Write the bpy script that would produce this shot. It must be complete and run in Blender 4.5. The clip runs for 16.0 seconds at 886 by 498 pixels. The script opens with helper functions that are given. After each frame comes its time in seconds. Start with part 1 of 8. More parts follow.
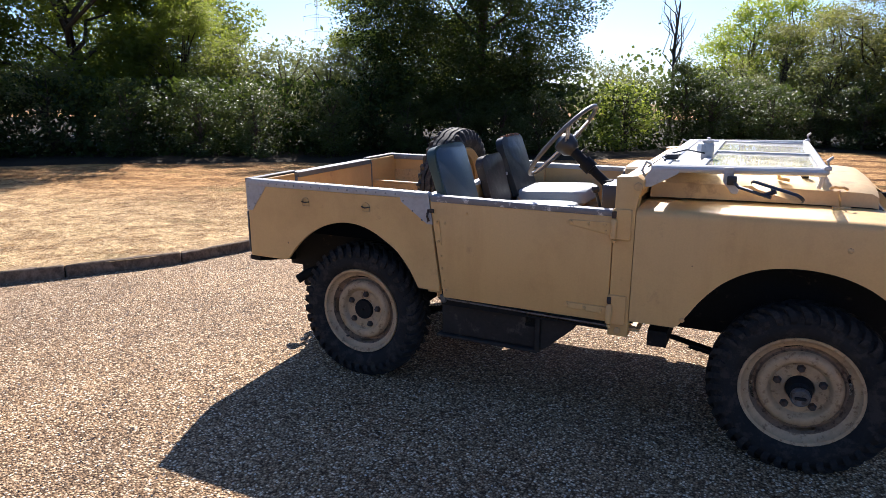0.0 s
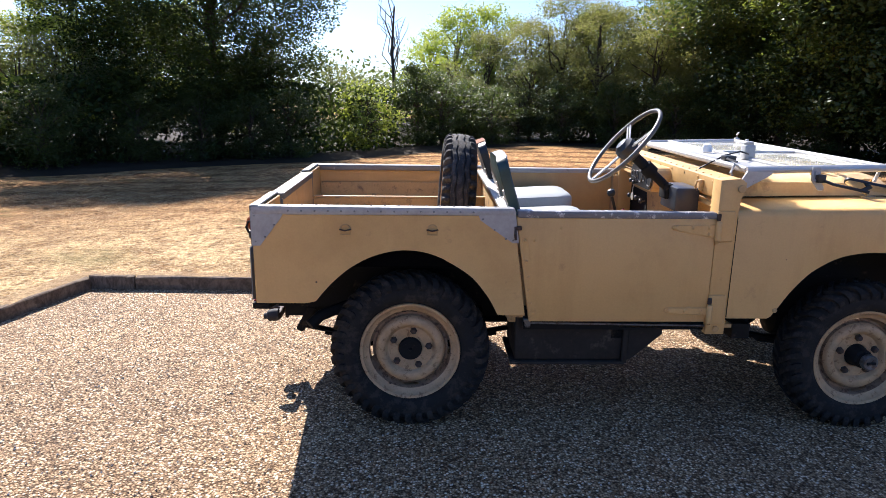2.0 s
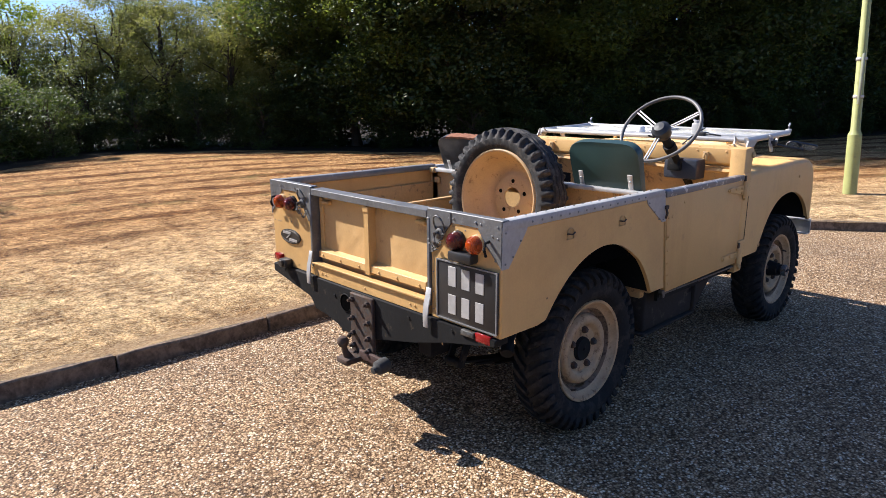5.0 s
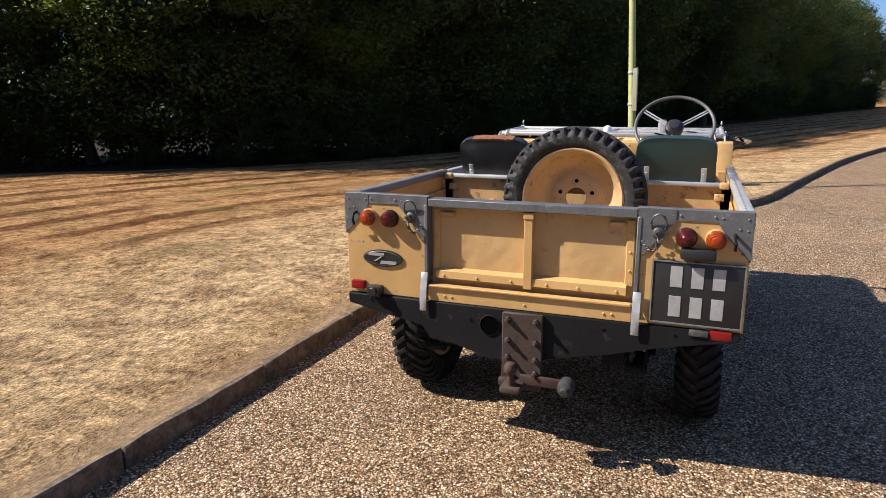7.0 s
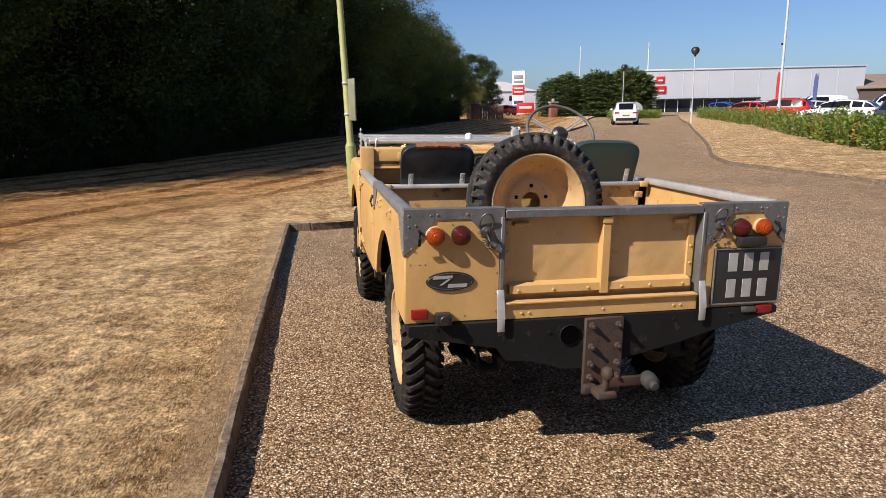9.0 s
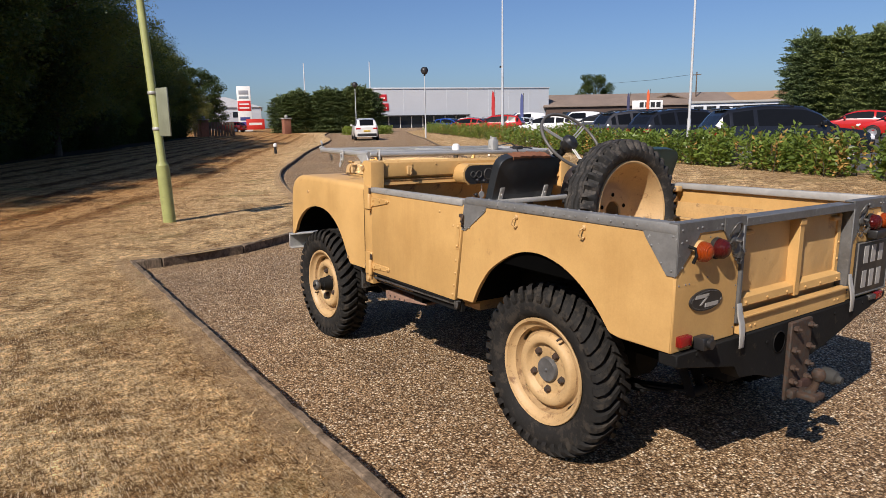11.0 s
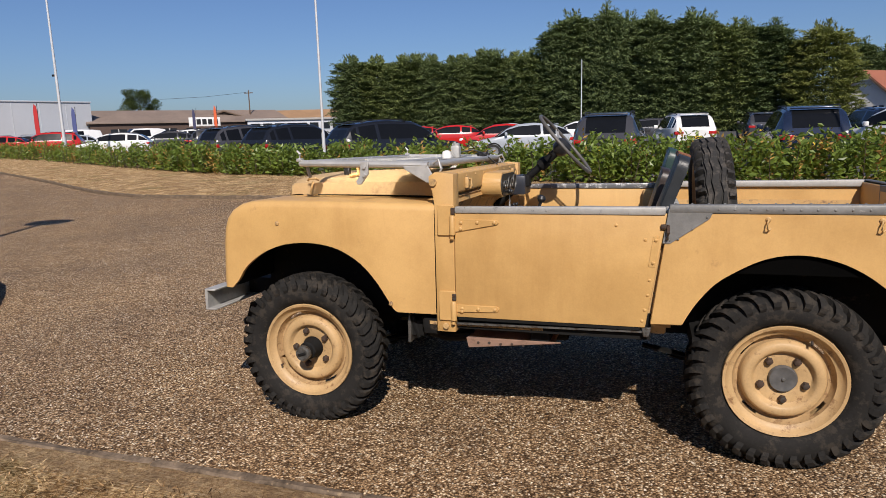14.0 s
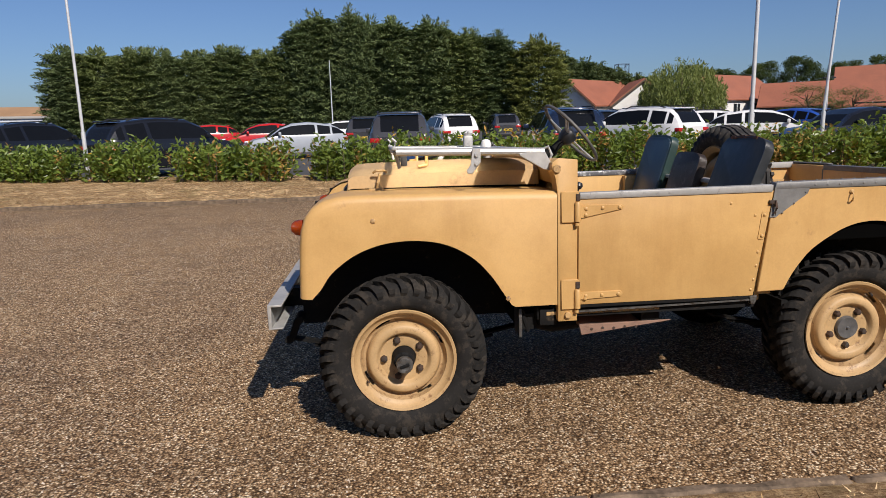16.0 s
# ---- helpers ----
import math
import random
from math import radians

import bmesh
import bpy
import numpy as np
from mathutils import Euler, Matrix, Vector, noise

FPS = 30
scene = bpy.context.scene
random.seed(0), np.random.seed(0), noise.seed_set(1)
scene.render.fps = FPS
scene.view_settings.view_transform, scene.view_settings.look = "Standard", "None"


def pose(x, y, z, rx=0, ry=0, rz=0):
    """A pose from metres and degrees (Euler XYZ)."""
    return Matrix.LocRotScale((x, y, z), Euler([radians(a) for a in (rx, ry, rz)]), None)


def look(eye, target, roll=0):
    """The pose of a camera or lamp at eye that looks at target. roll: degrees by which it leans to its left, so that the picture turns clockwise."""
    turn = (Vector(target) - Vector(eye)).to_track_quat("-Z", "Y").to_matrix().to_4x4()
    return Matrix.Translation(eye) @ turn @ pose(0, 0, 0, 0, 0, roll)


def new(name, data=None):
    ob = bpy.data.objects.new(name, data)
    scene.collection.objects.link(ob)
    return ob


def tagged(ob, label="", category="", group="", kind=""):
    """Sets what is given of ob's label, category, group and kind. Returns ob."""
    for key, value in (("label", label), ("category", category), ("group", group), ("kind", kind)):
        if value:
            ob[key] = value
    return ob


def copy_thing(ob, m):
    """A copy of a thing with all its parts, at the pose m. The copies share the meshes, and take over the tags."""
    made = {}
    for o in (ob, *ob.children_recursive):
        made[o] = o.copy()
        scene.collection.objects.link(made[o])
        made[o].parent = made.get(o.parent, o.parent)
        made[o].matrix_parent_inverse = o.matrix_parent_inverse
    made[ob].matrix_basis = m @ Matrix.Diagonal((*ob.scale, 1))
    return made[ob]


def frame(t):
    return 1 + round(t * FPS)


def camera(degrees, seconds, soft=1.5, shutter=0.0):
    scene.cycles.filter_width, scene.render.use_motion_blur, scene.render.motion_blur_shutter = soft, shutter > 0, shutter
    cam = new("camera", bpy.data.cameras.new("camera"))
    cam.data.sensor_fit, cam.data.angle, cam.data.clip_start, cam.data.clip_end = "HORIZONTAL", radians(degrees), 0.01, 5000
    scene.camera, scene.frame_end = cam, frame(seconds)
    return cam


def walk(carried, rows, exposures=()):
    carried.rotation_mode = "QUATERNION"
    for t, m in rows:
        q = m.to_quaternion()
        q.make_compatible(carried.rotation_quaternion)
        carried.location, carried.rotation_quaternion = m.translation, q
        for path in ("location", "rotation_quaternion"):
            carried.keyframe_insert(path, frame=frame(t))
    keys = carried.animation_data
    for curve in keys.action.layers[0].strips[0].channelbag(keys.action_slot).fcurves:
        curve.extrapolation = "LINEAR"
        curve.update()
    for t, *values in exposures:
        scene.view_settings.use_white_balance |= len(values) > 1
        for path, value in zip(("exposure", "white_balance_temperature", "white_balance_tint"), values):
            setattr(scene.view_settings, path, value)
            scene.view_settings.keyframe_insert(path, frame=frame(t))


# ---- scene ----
cam = camera(68.1, 16.0, soft=0.6)

PATH = [
    (0, (1.822, -3.499, 1.437), (0.978, -1.74, 0.997), 0.5),
    (0.5, (1.391, -3.539, 1.421), (0.752, -1.695, 0.98), 0.6),
    (1, (0.949, -3.561, 1.418), (0.535, -1.654, 0.979), 0.6),
    (1.5, (0.507, -3.581, 1.436), (0.328, -1.638, 1.0), 0.9),
    (2, (0.075, -3.49, 1.446), (0.125, -1.538, 1.011), 0.6),
    (2.5, (-0.379, -3.436, 1.454), (-0.098, -1.504, 1.022), 0.7),
    (3, (-0.811, -3.233, 1.454), (-0.284, -1.354, 1.014), 0.8),
    (3.5, (-1.258, -3.065, 1.451), (-0.503, -1.266, 1.012), 0.6),
    (3.7, (-1.418, -2.978, 1.459), (-0.577, -1.218, 1.018), 0.3),
    (5.8, (-2.695, -1.653, 1.407), (-1.157, -0.45, 0.975), -1.2),
    (6, (-2.776, -1.492, 1.415), (-1.2, -0.339, 0.985), -1.1),
    (6.5, (-2.899, -1.042, 1.397), (-1.194, -0.083, 0.978), -1.3),
    (7, (-3.039, -0.612, 1.392), (-1.22, 0.106, 0.972), -1.4),
    (7.5, (-3.163, -0.19, 1.44), (-1.261, 0.256, 1.016), -1.1),
    (8, (-3.124, 0.244, 1.43), (-1.178, 0.408, 0.997), -1.2),
    (8.5, (-3.09, 0.681, 1.419), (-1.14, 0.559, 0.994), -0.9),
    (9, (-2.937, 1.077, 1.397), (-1.017, 0.694, 0.987), -0.8),
    (9.5, (-2.752, 1.488, 1.381), (-0.886, 0.888, 0.982), -0.5),
    (9.7, (-2.673, 1.662, 1.386), (-0.836, 0.976, 0.992), -0.3),
    (11.8, (-1.27, 2.888, 1.372), (0.123, 1.503, 0.994), -1.4),
    (12, (-1.116, 2.97, 1.379), (0.205, 1.518, 1.001), -1.3),
    (12.5, (-0.688, 3.096, 1.361), (0.457, 1.497, 0.994), -1.5),
    (13, (-0.254, 3.221, 1.35), (0.706, 1.503, 0.989), -1.6),
    (13.5, (0.156, 3.328, 1.346), (0.915, 1.512, 0.99), -1.7),
    (14, (0.535, 3.392, 1.354), (1.12, 1.513, 1.0), -1.6),
    (14.5, (0.911, 3.488, 1.364), (1.396, 1.58, 1.012), -1.5),
    (15, (1.303, 3.482, 1.364), (1.566, 1.532, 1.007), -1.5),
    (15.5, (1.708, 3.472, 1.343), (1.753, 1.505, 0.984), -1.6),
    (16, (2.106, 3.398, 1.331), (1.93, 1.441, 0.959), -1.6),
]
walk(cam, [(t, look(eye, target, roll)) for t, eye, target, roll in PATH],
     [(0, 1.2, 6300, 15), (2.2, 1.42, 6250, 15), (3.7, 1.36, 6200, 15), (6, 0.88, 6300, 14), (8, 0.6, 6600, 14), (9.7, 0.33, 6750, 14), (11.8, 0.06, 6750, 14), (16, 0.0, 6700, 14)])

# ---- world, sun ----
SUN = Vector((-0.417, 1.04, 1.0)).normalized()
world = bpy.data.worlds.new("sky")
scene.world = world
world.use_nodes = True
wn = world.node_tree.nodes
sky = wn.new("ShaderNodeTexSky")
sky.sky_type, sky.sun_disc = "NISHITA", False
sky.sun_elevation = math.asin(SUN.z)
sky.sun_rotation = math.atan2(SUN.x, SUN.y)
sky.air_density, sky.dust_density, sky.ozone_density = 1.0, 0.9, 3.2
wn["Background"].inputs[1].default_value = 0.072
tint = wn.new("ShaderNodeMix")
tint.data_type, tint.blend_type = "RGBA", "MULTIPLY"
tint.inputs[0].default_value = 1.0
tint.inputs[7].default_value = (0.73, 0.92, 1.22, 1)
world.node_tree.links.new(sky.outputs[0], tint.inputs[6])
world.node_tree.links.new(tint.outputs[2], wn["Background"].inputs[0])
sun = new("sun", bpy.data.lights.new("sun", "SUN"))
sun.data.energy, sun.data.angle, sun.data.color = 5.0, radians(0.53), (1.0, 0.945, 0.86)
sun.matrix_world = look(SUN * 60, (0, 0, 0))


# ---- materials ----
def mat(name):
    m = bpy.data.materials.new(name)
    m.use_nodes = True
    return m, m.node_tree.nodes, m.node_tree.links, m.node_tree.nodes["Principled BSDF"]


def coords(n, l, scale=1.0, obj=True):
    c = n.new("ShaderNodeTexCoord")
    mp = n.new("ShaderNodeMapping")
    mp.inputs[3].default_value = (scale, scale, scale) if not isinstance(scale, tuple) else scale
    l.new(c.outputs[3 if obj else 0], mp.inputs[0])
    return mp.outputs[0]


def noise_tex(n, l, vec, scale, detail=4, rough=0.55):
    t = n.new("ShaderNodeTexNoise")
    t.inputs["Scale"].default_value, t.inputs["Detail"].default_value, t.inputs["Roughness"].default_value = scale, detail, rough
    l.new(vec, t.inputs["Vector"])
    return t.outputs[0]


def ramp(n, l, fac, stops):
    r = n.new("ShaderNodeValToRGB")
    e = r.color_ramp.elements
    while len(e) < len(stops):
        e.new(0.5)
    for k, (p, c) in zip(e, stops):
        k.position, k.color = p, (*c, 1) if len(c) == 3 else c
    l.new(fac, r.inputs[0])
    return r.outputs[0]


def mix(n, l, fac, a, b, mode="MIX"):
    m = n.new("ShaderNodeMix")
    m.data_type, m.blend_type = "RGBA", mode
    for sock, v in ((m.inputs[0], fac), (m.inputs[6], a), (m.inputs[7], b)):
        if isinstance(v, (int, float)):
            sock.default_value = v
        elif isinstance(v, tuple):
            sock.default_value = (*v, 1)
        else:
            l.new(v, sock)
    return m.outputs[2]


def bump(n, l, height, strength=0.3, dist=0.01, normal=None):
    b = n.new("ShaderNodeBump")
    b.inputs["Strength"].default_value, b.inputs["Distance"].default_value = strength, dist
    l.new(height, b.inputs["Height"])
    if normal is not None:
        l.new(normal, b.inputs["Normal"])
    return b.outputs[0]


def surface(name, colour, rough=0.5, metal=0.0, vary=0.15, grain=60.0, stain=3.0, bumps=0.08, dirt=None, dirt_at=0.62, spec=0.5, rough_vary=0.15, wave=0.0, chips=None):
    """A surface with variation at two scales, optional dirt patches and fine relief."""
    m, n, l, p = mat(name)
    v = coords(n, l)
    big, fine = noise_tex(n, l, v, stain, 5), noise_tex(n, l, v, grain, 3)
    dark = tuple(c * (1 - vary) for c in colour)
    light = tuple(min(1, c * (1 + vary * 0.6)) for c in colour)
    col = ramp(n, l, big, [(0.3, dark), (0.7, light)])
    col = mix(n, l, 0.35, col, ramp(n, l, fine, [(0.3, dark), (0.7, light)]))
    if dirt:
        mask = ramp(n, l, noise_tex(n, l, v, stain * 2.3, 8, 0.7), [(dirt_at, (0, 0, 0)), (dirt_at + 0.1, (1, 1, 1))])
        col = mix(n, l, mask, col, dirt)
    if chips:
        # small chips, grime runs and rubbed patches
        vor = n.new("ShaderNodeTexVoronoi")
        vor.inputs["Scale"].default_value = 8.0
        l.new(v, vor.inputs["Vector"])
        pick = n.new("ShaderNodeSeparateColor")
        l.new(vor.outputs["Color"], pick.inputs[0])
        spot = mix(n, l, 1.0, ramp(n, l, vor.outputs["Distance"], [(0.025, (1, 1, 1)), (0.045, (0, 0, 0))]), ramp(n, l, pick.outputs[0], [(0.72, (0, 0, 0)), (0.75, (1, 1, 1))]), "MULTIPLY")
        col = mix(n, l, spot, col, chips)
        runs = noise_tex(n, l, coords(n, l, (7.0, 7.0, 0.9)), 1.0, 6, 0.7)
        col = mix(n, l, 1.0, col, ramp(n, l, runs, [(0.32, (0.93, 0.91, 0.89)), (0.48, (1, 1, 1))]), "MULTIPLY")
        rub = noise_tex(n, l, v, 1.1, 7, 0.75)
        col = mix(n, l, 1.0, col, ramp(n, l, rub, [(0.34, (0.90, 0.87, 0.84)), (0.52, (1.02, 1.02, 1.02))]), "MULTIPLY")
    l.new(col, p.inputs["Base Color"])
    l.new(ramp(n, l, big, [(0.3, (rough - rough_vary * 0.5,) * 3), (0.7, (min(1, rough + rough_vary * 0.5),) * 3)]), p.inputs["Roughness"])
    p.inputs["Metallic"].default_value = metal
    p.inputs["Specular IOR Level"].default_value = spec
    base = None
    if wave:
        base = bump(n, l, noise_tex(n, l, v, 3.2, 3, 0.5), wave, 0.03)
    if bumps:
        l.new(bump(n, l, fine, bumps, 0.004, base), p.inputs["Normal"])
    return m


M = {}
M["sand"] = surface("sand_paint", (0.58, 0.354, 0.132), 0.5, vary=0.11, grain=140, stain=2.2, bumps=0.06, dirt=(0.40, 0.235, 0.095), dirt_at=0.62, wave=0.25, chips=(0.13, 0.075, 0.035))
M["sand_dented"] = surface("dented_sand_paint", (0.56, 0.35, 0.145), 0.5, vary=0.13, grain=140, stain=4, bumps=0.08, dirt=(0.36, 0.21, 0.09), dirt_at=0.6, wave=0.9, chips=(0.12, 0.07, 0.035))
M["sand_rim"] = surface("sand_paint_wheel", (0.50, 0.33, 0.16), 0.55, vary=0.2, grain=120, stain=9, bumps=0.08, dirt=(0.22, 0.12, 0.055), dirt_at=0.57)
M["sand_dusty"] = surface("sand_paint_dusty", (0.54, 0.365, 0.18), 0.7, vary=0.15, grain=90, stain=3, bumps=0.08, dirt=(0.36, 0.235, 0.115), dirt_at=0.56, chips=(0.15, 0.09, 0.05))
M["sand_rusty"] = surface("rusty_wheel_paint", (0.45, 0.295, 0.155), 0.6, vary=0.3, grain=90, stain=14, bumps=0.12, dirt=(0.20, 0.11, 0.05), dirt_at=0.54)
M["sand_worn"] = surface("sand_paint_worn", (0.52, 0.33, 0.14), 0.6, vary=0.25, grain=90, stain=6, bumps=0.1, dirt=(0.16, 0.1, 0.06), dirt_at=0.55)
M["galv"] = surface("galvanised_steel", (0.44, 0.435, 0.42), 0.5, metal=0.3, vary=0.25, grain=40, stain=12, bumps=0.06, dirt=(0.24, 0.24, 0.24), dirt_at=0.62)
M["capping"] = surface("grey_painted_capping", (0.21, 0.21, 0.205), 0.55, metal=0.3, vary=0.3, grain=70, stain=9, bumps=0.12, dirt=(0.5, 0.5, 0.48), dirt_at=0.62)
# darker capping copy for the rear, whose weaker sun is put into the colour
M["capping_shaded"] = surface("shaded_grey_plate", (0.15, 0.15, 0.148), 0.55, metal=0.35, vary=0.35, grain=70, stain=12, bumps=0.15, dirt=(0.26, 0.26, 0.25), dirt_at=0.6)
# right side: stripped pale metal, with sun glare put into the colour too
M["capping_pale"] = surface("stripped_glare_capping", (0.38, 0.37, 0.35), 0.55, metal=0.12, vary=0.25, grain=70, stain=9, bumps=0.12, dirt=(0.30, 0.30, 0.29), dirt_at=0.6)
M["chipped"] = surface("chipped_dark_capping", (0.16, 0.16, 0.17), 0.45, metal=0.3, vary=0.2, grain=80, stain=9, bumps=0.15, dirt=(0.66, 0.66, 0.64), dirt_at=0.53)
M["chipped_pale"] = surface("flaking_pale_capping", (0.36, 0.355, 0.34), 0.5, metal=0.2, vary=0.2, grain=80, stain=9, bumps=0.15, dirt=(0.12, 0.12, 0.12), dirt_at=0.58)
M["alu"] = surface("aluminium_tube", (0.47, 0.465, 0.45), 0.45, metal=0.45, vary=0.12, grain=60, stain=10, bumps=0.03)
M["rubber"] = surface("tyre_rubber", (0.021, 0.02, 0.019), 0.85, vary=0.35, grain=90, stain=8, bumps=0.25, dirt=(0.042, 0.036, 0.030), dirt_at=0.5, spec=0.14)
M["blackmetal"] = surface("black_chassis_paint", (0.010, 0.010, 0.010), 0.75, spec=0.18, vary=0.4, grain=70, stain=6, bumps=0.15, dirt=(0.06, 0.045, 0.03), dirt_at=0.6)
M["tank_dust"] = surface("dusty_black_tank", (0.030, 0.026, 0.022), 0.85, vary=0.4, grain=50, stain=6, bumps=0.15, dirt=(0.075, 0.06, 0.045), dirt_at=0.55, spec=0.2)
M["rust"] = surface("rusty_steel", (0.068, 0.04, 0.027), 0.75, metal=0.2, vary=0.5, grain=80, stain=20, bumps=0.3, dirt=(0.05, 0.045, 0.04), dirt_at=0.5)
M["vinyl"] = surface("black_vinyl", (0.022, 0.026, 0.030), 0.42, vary=0.3, grain=160, stain=8, bumps=0.2, wave=0.8, dirt=(0.07, 0.07, 0.07), dirt_at=0.66)
M["vinyl_green"] = surface("dark_green_vinyl", (0.022, 0.05, 0.046), 0.42, vary=0.25, grain=160, stain=6, bumps=0.12)
M["vinyl_grey"] = surface("faded_grey_vinyl", (0.31, 0.325, 0.32), 0.5, vary=0.15, grain=120, stain=7, bumps=0.1)
M["plastic"] = surface("black_plastic", (0.02, 0.02, 0.021), 0.4, vary=0.25, grain=120, stain=12, bumps=0.04)
M["wheelgrey"] = surface("worn_grey_bakelite", (0.105, 0.098, 0.09), 0.45, vary=0.25, grain=90, stain=14, bumps=0.06)
M["orangetear"] = surface("exposed_seat_hessian", (0.22, 0.085, 0.04), 0.9, vary=0.4, grain=120, stain=30, bumps=0.4)
M["white"] = surface("white_plastic", (0.78, 0.77, 0.74), 0.4, vary=0.08, grain=80, stain=8, bumps=0.03)
M["darksteel"] = surface("dark_weathered_steel", (0.13, 0.13, 0.125), 0.5, metal=0.5, vary=0.4, grain=80, stain=20, bumps=0.15, dirt=(0.06, 0.045, 0.035), dirt_at=0.5)
M["rim_rust"] = surface("rusted_wheel_dish", (0.25, 0.16, 0.095), 0.75, vary=0.4, grain=80, stain=16, bumps=0.2, dirt=(0.09, 0.05, 0.028), dirt_at=0.5)
M["rim_dust"] = surface("dusty_wheel_dish", (0.40, 0.26, 0.125), 0.65, vary=0.25, grain=90, stain=14, bumps=0.12, dirt=(0.24, 0.14, 0.065), dirt_at=0.52)
M["kerb"] = surface("weathered_concrete", (0.185, 0.138, 0.098), 0.95, vary=0.75, grain=48, stain=14, bumps=1.0, dirt=(0.33, 0.24, 0.15), dirt_at=0.6, spec=0.15)
M["concrete"] = surface("concrete", (0.36, 0.35, 0.33), 0.9, vary=0.2, grain=30, stain=2, bumps=0.3)


# flat black that stands for deep shade
M["shade_black"] = surface("painted_shade_black", (0.003, 0.003, 0.003), 1.0, bumps=0, spec=0)


def lens_material(name, colour):
    m, n, l, p = mat(name)
    p.inputs["Base Color"].default_value = (*colour, 1)
    p.inputs["Roughness"].default_value = 0.12
    p.inputs["Transmission Weight"].default_value = 0.35
    w = n.new("ShaderNodeTexWave")
    w.inputs["Scale"].default_value = 70
    l.new(coords(n, l), w.inputs["Vector"])
    l.new(bump(n, l, w.outputs[0], 0.7, 0.003), p.inputs["Normal"])
    return m


M["amber"] = lens_material("amber_lens", (0.43, 0.06, 0.006))
M["red"] = lens_material("red_lens", (0.105, 0.008, 0.008))
M["redflat"] = lens_material("red_reflector", (0.34, 0.012, 0.012))


def glass_material(name, tint=(0.85, 0.9, 0.88), rough=0.02, dusty=0.0):
    m, n, l, p = mat(name)
    p.inputs["Base Color"].default_value = (*tint, 1)
    p.inputs["Roughness"].default_value = rough
    p.inputs["Transmission Weight"].default_value = 1.0
    p.inputs["IOR"].default_value = 1.45
    if dusty:
        d = n.new("ShaderNodeBsdfDiffuse")
        d.inputs[0].default_value = (0.55, 0.55, 0.5, 1)
        s = n.new("ShaderNodeMixShader")
        l.new(ramp(n, l, noise_tex(n, l, coords(n, l), 9, 8, 0.7), [(0.35, (dusty * 0.3,) * 3), (0.75, (dusty,) * 3)]), s.inputs[0])
        l.new(p.outputs[0], s.inputs[1])
        l.new(d.outputs[0], s.inputs[2])
        l.new(s.outputs[0], n["Material Output"].inputs[0])
    return m


M["glass"] = glass_material("dusty_windscreen_glass", dusty=0.45)
M["carglass"] = surface("tinted_car_window", (0.008, 0.009, 0.011), 0.1, vary=0.2, grain=3, stain=1, bumps=0, spec=0.16, rough_vary=0.03)


def gravel_material():
    m, n, l, p = mat("resin_bound_gravel")
    v = coords(n, l)
    vor = n.new("ShaderNodeTexVoronoi")
    vor.inputs["Scale"].default_value = 98
    l.new(v, vor.inputs["Vector"])
    vor2 = n.new("ShaderNodeTexVoronoi")
    vor2.inputs["Scale"].default_value = 140
    l.new(v, vor2.inputs["Vector"])
    sep = n.new("ShaderNodeSeparateColor")
    l.new(vor.outputs["Color"], sep.inputs[0])
    stone = ramp(n, l, sep.outputs[0], [(0.0, (0.13, 0.085, 0.048)), (0.25, (0.33, 0.218, 0.122)), (0.6, (0.50, 0.34, 0.193)), (0.82, (0.68, 0.505, 0.315)), (0.95, (0.95, 0.83, 0.62))])
    gap = ramp(n, l, vor.outputs["Distance"], [(0.3, (1.08, 1.08, 1.08)), (0.72, (0.26, 0.215, 0.17))])
    col = mix(n, l, 1.0, stone, gap, "MULTIPLY")
    big = ramp(n, l, noise_tex(n, l, v, 0.55, 6, 0.6), [(0.3, (0.78, 0.76, 0.76)), (0.7, (1.14, 1.08, 1.0))])
    col = mix(n, l, 1.0, col, big, "MULTIPLY")
    patch = ramp(n, l, noise_tex(n, l, v, 3.1, 7, 0.68), [(0.36, (0.74, 0.72, 0.71)), (0.52, (1, 1, 1))])
    col = mix(n, l, 0.8, col, patch, "MULTIPLY")
    l.new(col, p.inputs["Base Color"])
    p.inputs["Roughness"].default_value = 0.75
    p.inputs["Specular IOR Level"].default_value = 0.18
    h = n.new("ShaderNodeMath")
    h.operation = "ADD"
    l.new(vor.outputs["Distance"], h.inputs[0])
    l.new(vor2.outputs["Distance"], h.inputs[1])
    inv = n.new("ShaderNodeMath")
    inv.operation = "MULTIPLY"
    inv.inputs[1].default_value = -1
    l.new(h.outputs[0], inv.inputs[0])
    l.new(bump(n, l, inv.outputs[0], 0.85, 0.008), p.inputs["Normal"])
    return m


M["gravel"] = gravel_material()


